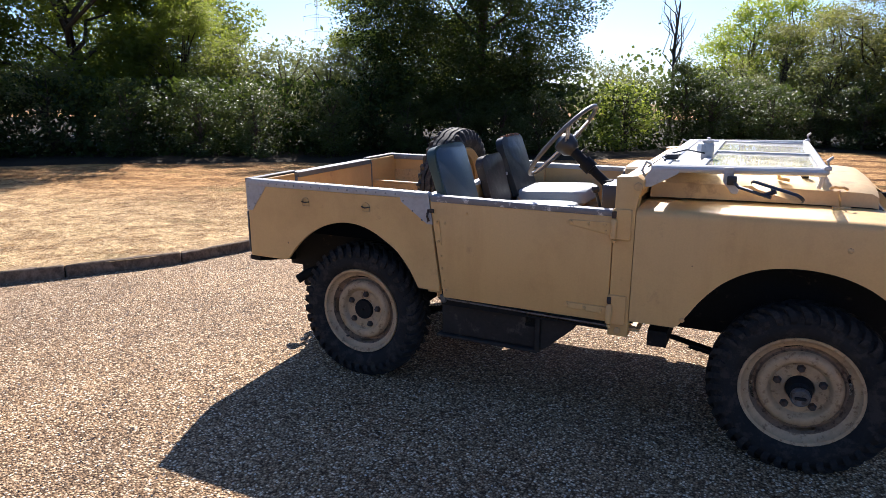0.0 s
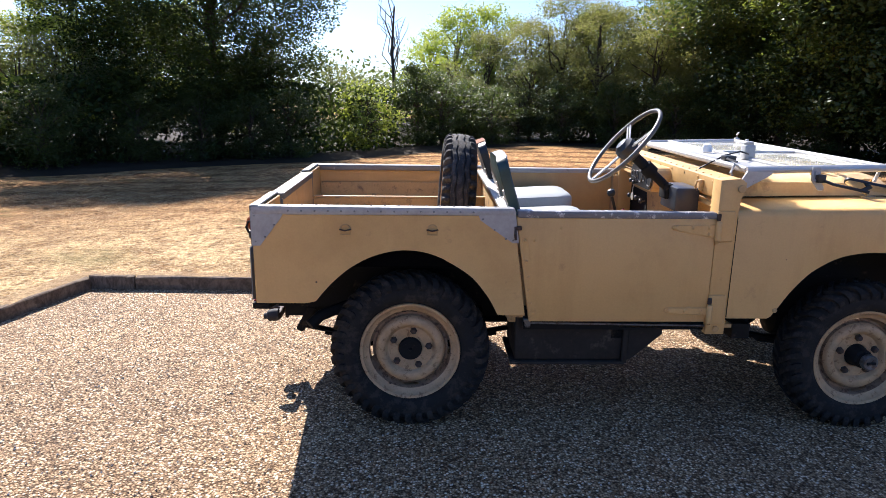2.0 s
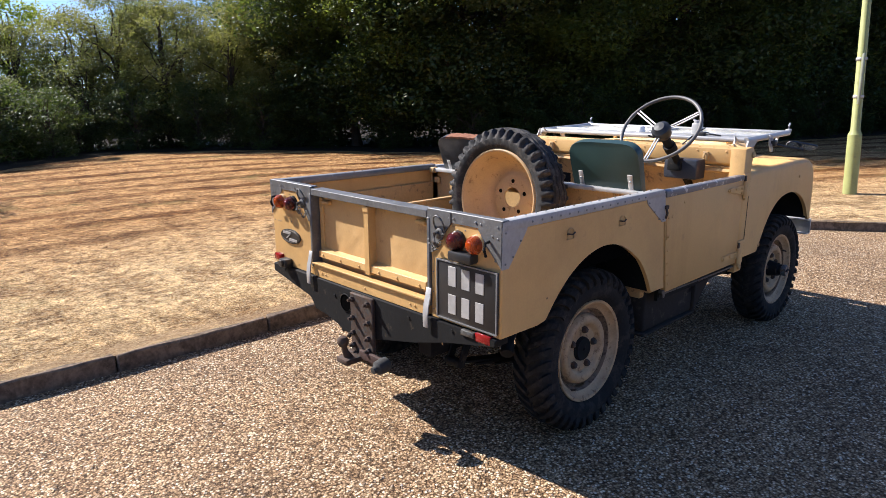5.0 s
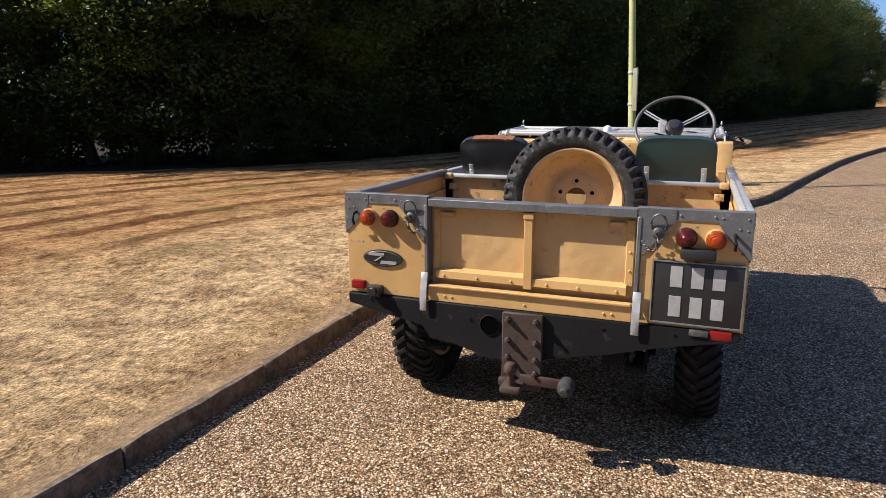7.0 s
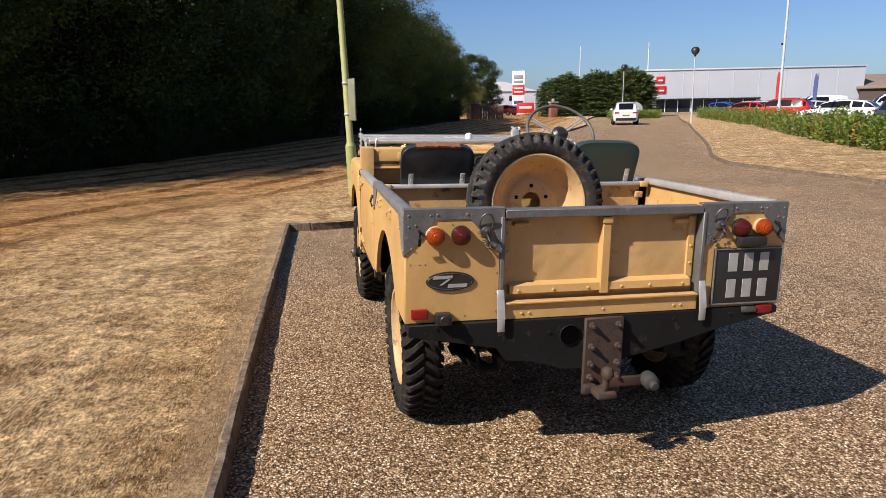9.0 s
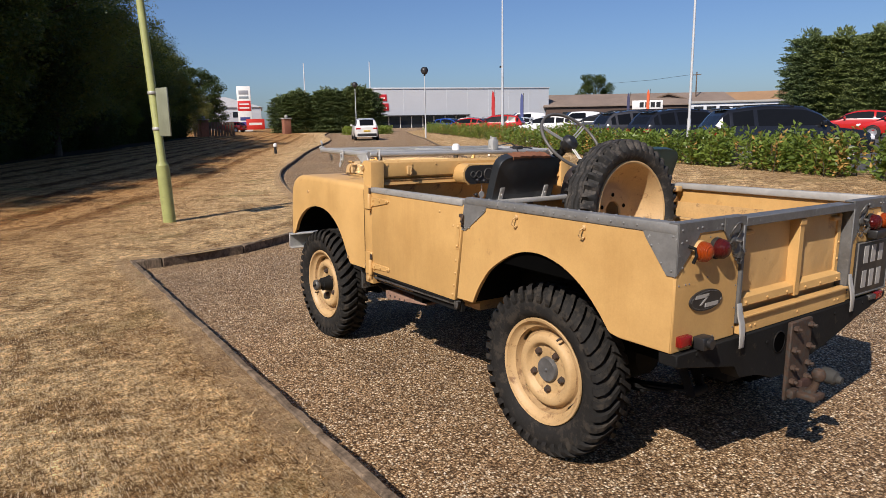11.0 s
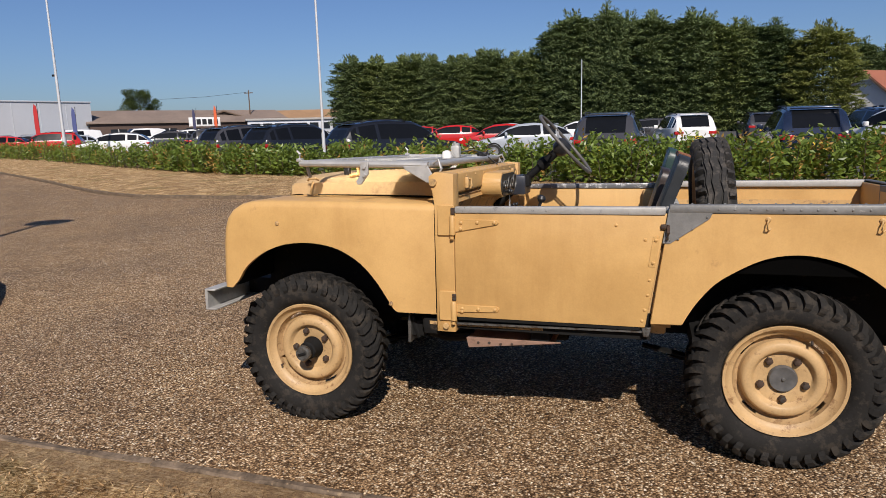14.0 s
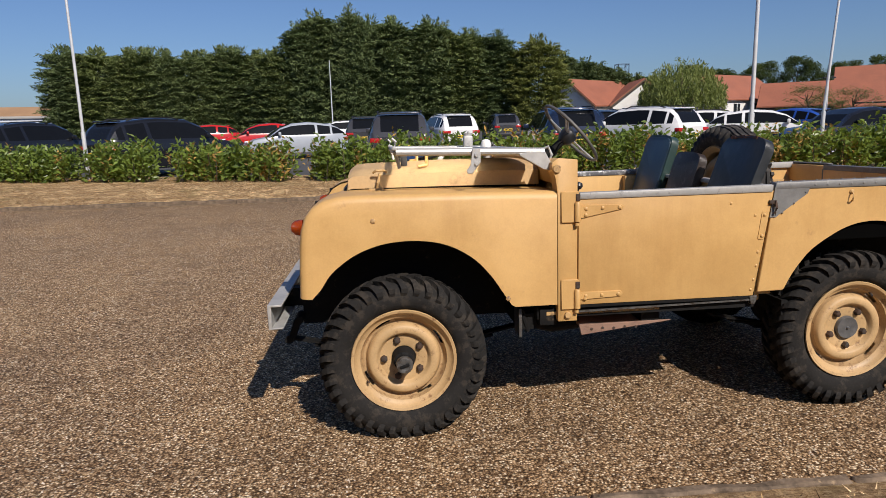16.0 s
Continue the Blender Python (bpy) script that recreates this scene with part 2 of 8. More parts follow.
def lawn_material(name="dry_mown_grass", bias=0.0, mown=True):
    m, n, l, p = mat(name)
    v = coords(n, l)
    fine, mid, big = noise_tex(n, l, v, 60, 8, 0.85), noise_tex(n, l, v, 2.9, 9, 0.7), noise_tex(n, l, v, 0.8, 5, 0.6)
    straw = ramp(n, l, fine, [(0.40, (0.12, 0.062, 0.024)), (0.49, (0.58, 0.365, 0.165)), (0.58, (1.0, 0.80, 0.48))])
    earth = ramp(n, l, fine, [(0.41, (0.07, 0.037, 0.015)), (0.58, (0.42, 0.24, 0.10))])
    green = ramp(n, l, fine, [(0.3, (0.07, 0.075, 0.022)), (0.7, (0.22, 0.2, 0.07))])
    col = mix(n, l, ramp(n, l, mid, [(0.42 + bias, (0.9, 0.9, 0.9)), (0.53 + bias, (0, 0, 0))]), straw, earth)
    tuft = noise_tex(n, l, v, 11, 7, 0.8)
    col = mix(n, l, 1.0, col, ramp(n, l, tuft, [(0.40, (0.36, 0.31, 0.26)), (0.5, (0.95, 0.93, 0.9)), (0.60, (1.5, 1.48, 1.42))]), "MULTIPLY")
    # strands lying in all directions
    for k, turn in enumerate((25, 85, 145)):
        st = n.new("ShaderNodeMapping")
        st.inputs["Rotation"].default_value = (0, 0, radians(turn))
        st.inputs["Scale"].default_value = (20, 130, 20)
        l.new(v, st.inputs[0])
        lay = noise_tex(n, l, st.outputs[0], 1.0, 2, 0.5)
        col = mix(n, l, ramp(n, l, lay, [(0.58, (0, 0, 0)), (0.66, (0.8, 0.8, 0.8))]), col, ((0.90, 0.72, 0.46), (0.19, 0.105, 0.048), (0.74, 0.55, 0.32))[k])
    if not mown:
        return lawn_finish(m, n, l, p, v, col, fine, green, big)
    # bare trodden earth along the edging stones
    edge = n.new("ShaderNodeAttribute")
    edge.attribute_name = "edge"
    frayed = n.new("ShaderNodeMath")
    frayed.operation, frayed.inputs[1].default_value = "MULTIPLY_ADD", -0.3
    l.new(noise_tex(n, l, v, 3.0, 8, 0.7), frayed.inputs[0])
    l.new(edge.outputs["Fac"], frayed.inputs[2])
    soil = ramp(n, l, fine, [(0.3, (0.24, 0.15, 0.08)), (0.7, (0.56, 0.39, 0.23))])
    col = mix(n, l, ramp(n, l, frayed.outputs[0], [(0.0, (0.6, 0.6, 0.6)), (0.05, (0, 0, 0))]), col, soil)
    # mowing lines follow the drive at even steps
    at = n.new("ShaderNodeAttribute")
    at.attribute_name = "mow"
    wob = n.new("ShaderNodeMath")
    wob.operation, wob.inputs[1].default_value = "MULTIPLY_ADD", 0.55
    l.new(noise_tex(n, l, v, 0.9, 6, 0.7), wob.inputs[0])
    l.new(at.outputs["Fac"], wob.inputs[2])
    wave = n.new("ShaderNodeMath")
    wave.operation, wave.inputs[1].default_value = "MULTIPLY", 2 * math.pi / 1.12
    l.new(wob.outputs[0], wave.inputs[0])
    sine = n.new("ShaderNodeMath")
    sine.operation = "SINE"
    l.new(wave.outputs[0], sine.inputs[0])
    # beyond the mower's first line the grass is browner
    tone = n.new("ShaderNodeMapRange")
    tone.inputs["From Min"].default_value, tone.inputs["From Max"].default_value = -1.9, 1.0
    l.new(wob.outputs[0], tone.inputs["Value"])
    col = mix(n, l, tone.outputs[0], col, mix(n, l, 1.0, col, (0.74, 0.60, 0.47), "MULTIPLY"))
    lines = ramp(n, l, sine.outputs[0], [(0.2, (0, 0, 0)), (0.7, (1, 1, 1))])
    lines = mix(n, l, 1.0, lines, ramp(n, l, noise_tex(n, l, v, 0.5, 6, 0.7), [(0.36, (0.15, 0.15, 0.15)), (0.55, (1, 1, 1))]), "MULTIPLY")
    near = n.new("ShaderNodeMapRange")
    near.inputs["From Min"].default_value, near.inputs["From Max"].default_value, near.inputs["To Min"].default_value = -1.2, 0.4, 0.08
    l.new(at.outputs["Fac"], near.inputs["Value"])
    lines = mix(n, l, 1.0, lines, near.outputs[0], "MULTIPLY")
    # and are weaker towards the west
    sx = n.new("ShaderNodeSeparateXYZ")
    l.new(v, sx.inputs[0])
    west = n.new("ShaderNodeMapRange")
    west.inputs["From Min"].default_value, west.inputs["From Max"].default_value, west.inputs["To Min"].default_value = -3.0, 1.5, 0.55
    l.new(sx.outputs[0], west.inputs["Value"])
    lines = mix(n, l, 1.0, lines, west.outputs[0], "MULTIPLY")
    col = mix(n, l, lines, col, mix(n, l, 1.0, col, (0.34, 0.245, 0.165), "MULTIPLY"))
    return lawn_finish(m, n, l, p, v, col, fine, green, big)


def lawn_finish(m, n, l, p, v, col, fine, green, big):
    col = mix(n, l, ramp(n, l, big, [(0.56, (0, 0, 0)), (0.71, (0.6, 0.6, 0.6))]), col, green)
    l.new(col, p.inputs["Base Color"])
    p.inputs["Roughness"].default_value = 0.95
    p.inputs["Specular IOR Level"].default_value = 0.1
    l.new(bump(n, l, fine, 0.9, 0.03), p.inputs["Normal"])
    return m


M["lawn"] = lawn_material()
M["verge"] = lawn_material("earth_and_straw", 0.065, False)
M["earth"] = surface("bare_earth_and_straw", (0.27, 0.165, 0.088), 0.95, vary=0.35, grain=25, stain=0.6, bumps=0.8, dirt=(0.40, 0.28, 0.15), dirt_at=0.53, spec=0.1)
# ground colour with the trees' shade put into it
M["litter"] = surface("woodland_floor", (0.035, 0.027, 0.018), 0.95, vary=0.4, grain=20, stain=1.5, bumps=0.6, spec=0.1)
M["asphalt"] = surface("car_park_asphalt", (0.075, 0.075, 0.075), 0.9, vary=0.25, grain=60, stain=0.4, bumps=0.4, spec=0.3)
def straw_material():
    m, n, l, p = mat("dry_grass_blade")
    g = n.new("ShaderNodeNewGeometry")
    isl = ramp(n, l, g.outputs["Random Per Island"], [(0.0, (0.075, 0.04, 0.015)), (0.35, (0.28, 0.165, 0.068)), (0.62, (0.64, 0.44, 0.205)), (1.0, (1.0, 0.80, 0.49))])
    patch = noise_tex(n, l, coords(n, l), 2.6, 9, 0.72)
    isl = mix(n, l, 1.0, isl, ramp(n, l, patch, [(0.44, (0.52, 0.42, 0.33)), (0.56, (1.05, 1.0, 0.96))]), "MULTIPLY")
    l.new(isl, p.inputs["Base Color"])
    p.inputs["Roughness"].default_value = 0.8
    p.inputs["Specular IOR Level"].default_value = 0.2
    return m


M["straw"] = straw_material()


def leaf_material(name, dark, light, glow, gloss=0.58, trans=0.35, sheen=0.3):
    m, n, l, p = mat(name)
    g = n.new("ShaderNodeNewGeometry")
    v = coords(n, l)
    isl = ramp(n, l, g.outputs["Random Per Island"], [(0.0, dark), (0.6, light), (1.0, tuple(min(1, c * 1.35) for c in light))])
    col = mix(n, l, 0.4, isl, ramp(n, l, noise_tex(n, l, v, 0.7, 4), [(0.3, dark), (0.7, light)]))
    oi = n.new("ShaderNodeObjectInfo")
    col = mix(n, l, 1.0, col, ramp(n, l, oi.outputs["Random"], [(0.0, (0.75, 0.8, 0.8)), (0.5, (1, 1, 1)), (1.0, (1.25, 1.15, 0.9))]), "MULTIPLY")
    l.new(col, p.inputs["Base Color"])
    p.inputs["Roughness"].default_value = gloss
    p.inputs["Specular IOR Level"].default_value = sheen
    t = n.new("ShaderNodeBsdfTranslucent")
    t.inputs[0].default_value = (*glow, 1)
    s = n.new("ShaderNodeMixShader")
    s.inputs[0].default_value = trans
    l.new(p.outputs[0], s.inputs[1])
    l.new(t.outputs[0], s.inputs[2])
    l.new(s.outputs[0], n["Material Output"].inputs[0])
    return m


# the tree wall's shade is put into this darker leaf colour
M["leaf_shaded"] = leaf_material("shaded_tree_leaf", (0.012, 0.022, 0.007), (0.036, 0.056, 0.017), (0.13, 0.19, 0.03), gloss=0.7, trans=0.18, sheen=0.14)
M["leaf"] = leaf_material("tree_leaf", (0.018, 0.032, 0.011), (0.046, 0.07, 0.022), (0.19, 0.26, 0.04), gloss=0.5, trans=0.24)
# lighter copy of the tree leaf, with sunlight put into the colour
M["leaf_half_lit"] = leaf_material("half_lit_tree_leaf", (0.022, 0.038, 0.011), (0.062, 0.09, 0.024), (0.33, 0.40, 0.06), trans=0.42)
M["leaf_young"] = leaf_material("young_leaf", (0.065, 0.105, 0.02), (0.155, 0.215, 0.038), (0.46, 0.55, 0.06), trans=0.47)
M["leaf_grey"] = leaf_material("dusty_shrub_leaf", (0.036, 0.047, 0.022), (0.10, 0.108, 0.055), (0.32, 0.36, 0.09), trans=0.32)
M["leaf_olive"] = leaf_material("olive_tree_leaf", (0.022, 0.032, 0.011), (0.06, 0.072, 0.026), (0.34, 0.36, 0.07), trans=0.4)
M["leaf_thicket"] = leaf_material("thicket_leaf", (0.036, 0.044, 0.018), (0.11, 0.115, 0.048), (0.38, 0.39, 0.09), trans=0.4)
M["leaf_fresh"] = leaf_material("fresh_shrub_leaf", (0.05, 0.08, 0.016), (0.13, 0.18, 0.034), (0.42, 0.5, 0.06), trans=0.42)
# brighter again: sun shining through the crown is put into the colour
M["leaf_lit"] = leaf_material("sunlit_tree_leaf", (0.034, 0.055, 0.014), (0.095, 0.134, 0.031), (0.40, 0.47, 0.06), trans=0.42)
M["conifer"] = leaf_material("conifer_spray", (0.054, 0.084, 0.034), (0.155, 0.198, 0.074), (0.10, 0.14, 0.03), gloss=0.7, trans=0.08)
M["laurel"] = leaf_material("laurel_leaf", (0.06, 0.10, 0.02), (0.215, 0.28, 0.055), (0.34, 0.42, 0.05), gloss=0.36, trans=0.25)
M["laurel_dry"] = leaf_material("dry_laurel_leaf", (0.16, 0.09, 0.03), (0.4, 0.26, 0.08), (0.4, 0.25, 0.05), trans=0.2)
M["willow"] = leaf_material("willow_leaf", (0.10, 0.13, 0.035), (0.2, 0.23, 0.065), (0.3, 0.36, 0.08), trans=0.3)
M["olive"] = leaf_material("olive_leaf", (0.09, 0.11, 0.03), (0.22, 0.235, 0.065), (0.25, 0.3, 0.06), trans=0.15)
M["bark"] = surface("bark", (0.075, 0.058, 0.042), 0.9, vary=0.4, grain=40, stain=8, bumps=0.8, spec=0.2)


# ---- mesh helpers ----
def soften(bm, angle=38):
    lim = radians(angle)
    for f in bm.faces:
        f.smooth = True
    for e in bm.edges:
        if len(e.link_faces) == 2 and e.calc_face_angle(0) > lim:
            e.smooth = False


APART = {"door_frame", "bumper_iron", "corner_plate", "rail_bracket", "rivet", "glazing_bar", "tow_bolt", "windscreen_frame", "inner_wing", "window_glass", "crossmember_bolt", "stud_hole", "tailgate_rib", "fuel_tank_guard", "cross_rail", "arch_liner", "wheel_box", "outrigger", "frame_clip", "lock_plate", "pivot_bolt", "wing_bolt", "switch_knob", "bracket_rivet"}


def pieces(name, bm, material, parent, label):
    """Each separate body of a bmesh becomes a mesh object of its own."""
    soften(bm)
    left, ob = set(bm.faces), None
    while left:
        f = left.pop()
        todo, got = [f], [f]
        while todo:
            for e in todo.pop().edges:
                for g in e.link_faces:
                    if g in left:
                        left.remove(g)
                        got.append(g)
                        todo.append(g)
        ids, vs = {}, []
        for g in got:
            for v in g.verts:
                if v not in ids:
                    ids[v] = len(vs)
                    vs.append(v.co[:])
        me = bpy.data.meshes.new(name)
        me.from_pydata(vs, [], [[ids[v] for v in g.verts] for g in got])
        me.polygons.foreach_set("use_smooth", [len(got) > 40] * len(got))
        me.materials.append(material)
        ob = new(name, me)
        if parent is not None:
            ob.parent = parent
        if label:
            tagged(ob, label)
    bm.free()
    return ob


def part(name, bm, material, parent=None, label="", m=None, flat=False):
    """Links a bmesh as one mesh object under a thing or a part."""
    if m is not None:
        bm.transform(m)
    bmesh.ops.recalc_face_normals(bm, faces=bm.faces)
    if name in APART:
        return pieces(name, bm, material, parent, label)
    if not flat:
        soften(bm)
    me = bpy.data.meshes.new(name)
    bm.to_mesh(me)
    bm.free()
    for mm in material if isinstance(material, (list, tuple)) else [material]:
        me.materials.append(mm)
    ob = new(name, me)
    if parent is not None:
        ob.parent = parent
    if label:
        tagged(ob, label)
    return ob


def thing(name, label, category, group="", kind="", at=None):
    ob = new(name)
    ob.empty_display_size = 0.1
    if at is not None:
        ob.matrix_basis = at
    return tagged(ob, label, category, group, kind)


def bevel_new(bm, faces, off, seg=2):
    if off > 0:
        edges = list({e for f in faces for e in f.edges})
        bmesh.ops.bevel(bm, geom=edges, offset=off, segments=seg, affect="EDGES", clamp_overlap=True, profile=0.5)


def box(bm, x0, x1, y0, y1, z0, z1, bev=0.0, seg=2):
    v = [bm.verts.new(c) for c in ((x0, y0, z0), (x1, y0, z0), (x1, y1, z0), (x0, y1, z0), (x0, y0, z1), (x1, y0, z1), (x1, y1, z1), (x0, y1, z1))]
    fs = [bm.faces.new([v[i] for i in q]) for q in ((3, 2, 1, 0), (4, 5, 6, 7), (0, 1, 5, 4), (1, 2, 6, 5), (2, 3, 7, 6), (3, 0, 4, 7))]
    bevel_new(bm, fs, bev, seg)
    return bm


def prism(bm, pts, axis, a, b, bev=0.0, seg=2):
    """A polygon extruded along an axis: points are (x, z) for y, (y, z) for x, (x, y) for z."""
    put = {"y": lambda p, c: (p[0], c, p[1]), "x": lambda p, c: (c, p[0], p[1]), "z": lambda p, c: (p[0], p[1], c)}[axis]
    va, vb = [bm.verts.new(put(p, a)) for p in pts], [bm.verts.new(put(p, b)) for p in pts]
    k = len(pts)
    fs = [bm.faces.new(va), bm.faces.new(vb[::-1])]
    fs += [bm.faces.new((va[i], vb[i], vb[(i + 1) % k], va[(i + 1) % k])) for i in range(k)]
    bevel_new(bm, fs, bev, seg)
    return bm


def tube(bm, pts, r, n=8, closed=False):
    pts = [Vector(p) for p in pts]
    rings, k = [], len(pts)
    ref = Vector((0, 0, 1))
    for i, p in enumerate(pts):
        a = pts[(i - 1) % k] if closed or i else p
        b = pts[(i + 1) % k] if closed or i < k - 1 else p
        d = (b - a).normalized()
        s = d.cross(ref)
        if s.length < 0.05:
            s = d.cross(Vector((0, 1, 0)))
        s.normalize()
        u = s.cross(d)
        rr = r[i] if isinstance(r, (list, tuple)) else r
        rings.append([bm.verts.new(p + (s * math.cos(q) + u * math.sin(q)) * rr) for q in (2 * math.pi * j / n for j in range(n))])
    for i in range(k if closed else k - 1):
        A, B = rings[i], rings[(i + 1) % k]
        for j in range(n):
            bm.faces.new((A[j], A[(j + 1) % n], B[(j + 1) % n], B[j]))
    if not closed:
        bm.faces.new(rings[0][::-1])
        bm.faces.new(rings[-1])
    return bm


def lathe(bm, prof, origin=(0, 0, 0), axis=(0, 1, 0), n=32, cap=True):
    """Revolves (radius, height) pairs about an axis through the origin."""
    d = Vector(axis).normalized()
    s = d.orthogonal().normalized()
    u = d.cross(s)
    o = Vector(origin)
    rings = []
    for r, h in prof:
        rings.append([bm.verts.new(o + d * h + (s * math.cos(q) + u * math.sin(q)) * r) for q in (2 * math.pi * j / n for j in range(n))])
    for A, B in zip(rings, rings[1:]):
        for j in range(n):
            bm.faces.new((A[j], A[(j + 1) % n], B[(j + 1) % n], B[j]))
    if cap:
        if prof[0][0] > 1e-4:
            bm.faces.new(rings[0][::-1])
        if prof[-1][0] > 1e-4:
            bm.faces.new(rings[-1])
    return bm


def disc(bm, c, axis, r, h, n=16, bev=0.0):
    """A short cylinder with a chamfered end."""
    b = bev or min(r, abs(h)) * 0.15
    return lathe(bm, [(r, 0), (r, h - b), (r - b, h)], c, axis, n)


def smooth_line(pts, k=4):
    """A curve through the points."""
    out = []
    for i in range(len(pts) - 1):
        p = [Vector(pts[max(0, i - 1)]), Vector(pts[i]), Vector(pts[i + 1]), Vector(pts[min(len(pts) - 1, i + 2)])]
        for j in range(k):
            t = j / k
            q = 0.5 * (2 * p[1] + (p[2] - p[0]) * t + (2 * p[0] - 5 * p[1] + 4 * p[2] - p[3]) * t * t + (3 * p[1] - p[0] - 3 * p[2] + p[3]) * t ** 3)
            out.append(tuple(q))
    return out + [tuple(pts[-1])]


def B():
    return bmesh.new()


def sample(pts, step):
    """Points along a polyline at even steps."""
    out, pts = [], [Vector(p) for p in pts]
    for a, b in zip(pts, pts[1:]):
        k = max(1, round((b - a).length / step))
        out += [a.lerp(b, i / k) for i in range(k)]
    return out + [pts[-1]]


# ---- ground, drive, lawn, kerbs ----
KERB = [(120, -58), (90, -42.5), (62, -27.5), (45, -20), (30, -11.6), (22, -7.4), (17.5, -5.1), (13.5, -3.5), (9.4, -2.2), (7.2, -1.55), (6.45, -1.2), (5.85, -0.7),
        (5.42, -0.1), (5.12, 0.7), (5.12, 1.38), (3.5, 1.415), (2.2, 1.44), (1.0, 1.465), (-0.2, 1.475), (-1.3, 1.495), (-2.56, 1.53), (-2.66, 1.05), (-2.82, 0.5), (-3.05, 0.1), (-3.5, -0.55),
        (-4.2, -1.7), (-5.2, -3.6), (-6.5, -7.0), (-8, -14), (-10, -30)]
FAR = [(150, 10), (120, 30), (95, 45), (75, 50), (58, 52), (48, 54), (42, 55), (36, 56), (30, 57), (26, 57), (24, 58), (21, 58),
       (18, 58), (15, 58), (12, 58), (8, 58), (4, 58), (0, 58), (-5, 58), (-12, 58), (-20, 56), (-30, 50), (-38, 44), (-45, 38), (-50, 28),
       (-54, 20), (-58, 10), (-62, 0), (-64, -12), (-66, -30)]

# the drive's edge curves gently except at its square corners
KERB = smooth_line(KERB[:15], 4) + smooth_line(KERB[14:21], 1)[1:] + smooth_line(KERB[20:], 3)[1:]
FAR = smooth_line(FAR[:15], 4) + smooth_line(FAR[14:21], 1)[1:] + smooth_line(FAR[20:], 3)[1:]


def rise(x, y):
    """The land climbs very gently away from the parked vehicle."""
    return 0.0088 * max(0.0, math.hypot(x, y) - 20)


def lawn_z(x, y, s=1.0):
    mound = 0.13 * math.exp(-((x - 4.5) ** 2 / 26 + (y - 15.5) ** 2 / 30))
    ripple = 0.018 * noise.noise(Vector((x * 0.6, y * 0.6, 0))) + 0.05 * noise.noise(Vector((x * 0.12, y * 0.12, 3)))
    return 0.092 + rise(x, y) + (mound + ripple) * min(1.0, s)


def lawn_depth(x, y):
    """Distance of a point from the drive's edge."""
    p = Vector((x, y))
    best = 99.0
    for a, b in zip(KERB, KERB[1:]):
        a, b = Vector(a), Vector(b)
        d = b - a
        q = a + d * max(0, min(1, (p - a).dot(d) / d.length_squared))
        best = min(best, (p - q).length)
    return best


bm = B()
box(bm, -900, 900, -900, 900, -0.6, -0.06)
tagged(part("ground", bm, M["earth"]), "dry earth and straw ground", "ground", kind="structure")

bm = B()
xs = [-45 + 3.0 * i for i in range(60)]
ys = [-75 + 3.0 * i for i in range(32)]
grid = [[bm.verts.new((x, y, rise(x, y))) for y in ys] for x in xs]
for i in range(len(xs) - 1):
    for j in range(len(ys) - 1):
        bm.faces.new((grid[i][j], grid[i + 1][j], grid[i + 1][j + 1], grid[i][j + 1]))
tagged(part("road", bm, M["gravel"]), "light brown resin-bound gravel drive, worn in patches", "driveway", kind="structure")

bm = B()
pts = []
for i in range(26):
    q = 2 * math.pi * i / 26
    w = 1 + 0.35 * noise.noise(Vector((math.cos(q) * 2, math.sin(q) * 2, 4)))
    pts.append((20.0 + 1.1 * w * math.cos(q), -9.75 + 0.5 * w * math.sin(q)))
prism(bm, pts, "z", 0.0, 0.026)
tagged(part("road_patch", bm, M["asphalt"]), "dark repaired patch in the gravel drive", "road patch", kind="structure")

# a line of the mower, to which the others run parallel
MOWN = smooth_line([(-14, 0.5), (-8, 3.2), (-4, 4.5), (-1, 4.95), (1.4, 4.9), (3.9, 4.5), (6.2, 3.4), (9, 1.4), (13.5, -1), (20, -4.2), (30, -9), (45, -17), (62, -25)], 3)


def mow_offset(x, y):
    """Signed distance from the mower's line, larger away from the drive."""
    best, side = 99.0, 1.0
    for (ax, ay), (bx, by) in zip(MOWN, MOWN[1:]):
        dx, dy = bx - ax, by - ay
        t = max(0.0, min(1.0, ((x - ax) * dx + (y - ay) * dy) / (dx * dx + dy * dy)))
        d = math.hypot(x - ax - dx * t, y - ay - dy * t)
        if d < best:
            best, side = d, 1.0 if dx * (y - ay) - dy * (x - ax) > 0 else -1.0
    return best * side


bm = B()
mow, edge_layer = bm.verts.layers.float.new("mow"), bm.verts.layers.float.new("edge")
ku, fu = [], []
for i in range(len(KERB) - 1):
    a, b, c, d = Vector(KERB[i]), Vector(KERB[i + 1]), Vector(FAR[i]), Vector(FAR[i + 1])
    k = max(1, min(12, round((b - a).length / 0.5)))
    for j in range(k):
        ku.append(a.lerp(b, j / k))
        fu.append(c.lerp(d, j / k))
ku.append(Vector(KERB[-1]))
fu.append(Vector(FAR[-1]))
rows = []
for s in [0, 0.002, 0.004, 0.008, 0.015, 0.03, 0.045, 0.06, 0.075, 0.09, 0.105, 0.12, 0.14, 0.16, 0.18, 0.2, 0.22, 0.24, 0.26, 0.3, 0.35, 0.4, 0.5, 0.65, 1.0]:
    row = []
    for a, b in zip(ku, fu):
        p = a.lerp(b, s)
        v = bm.verts.new((p.x, p.y, lawn_z(p.x, p.y, s / 0.02)))
        v[mow] = mow_offset(p.x, p.y)
        v[edge_layer] = lawn_depth(p.x, p.y) if s < 0.02 else 1.0
        row.append(v)
    rows.append(row)
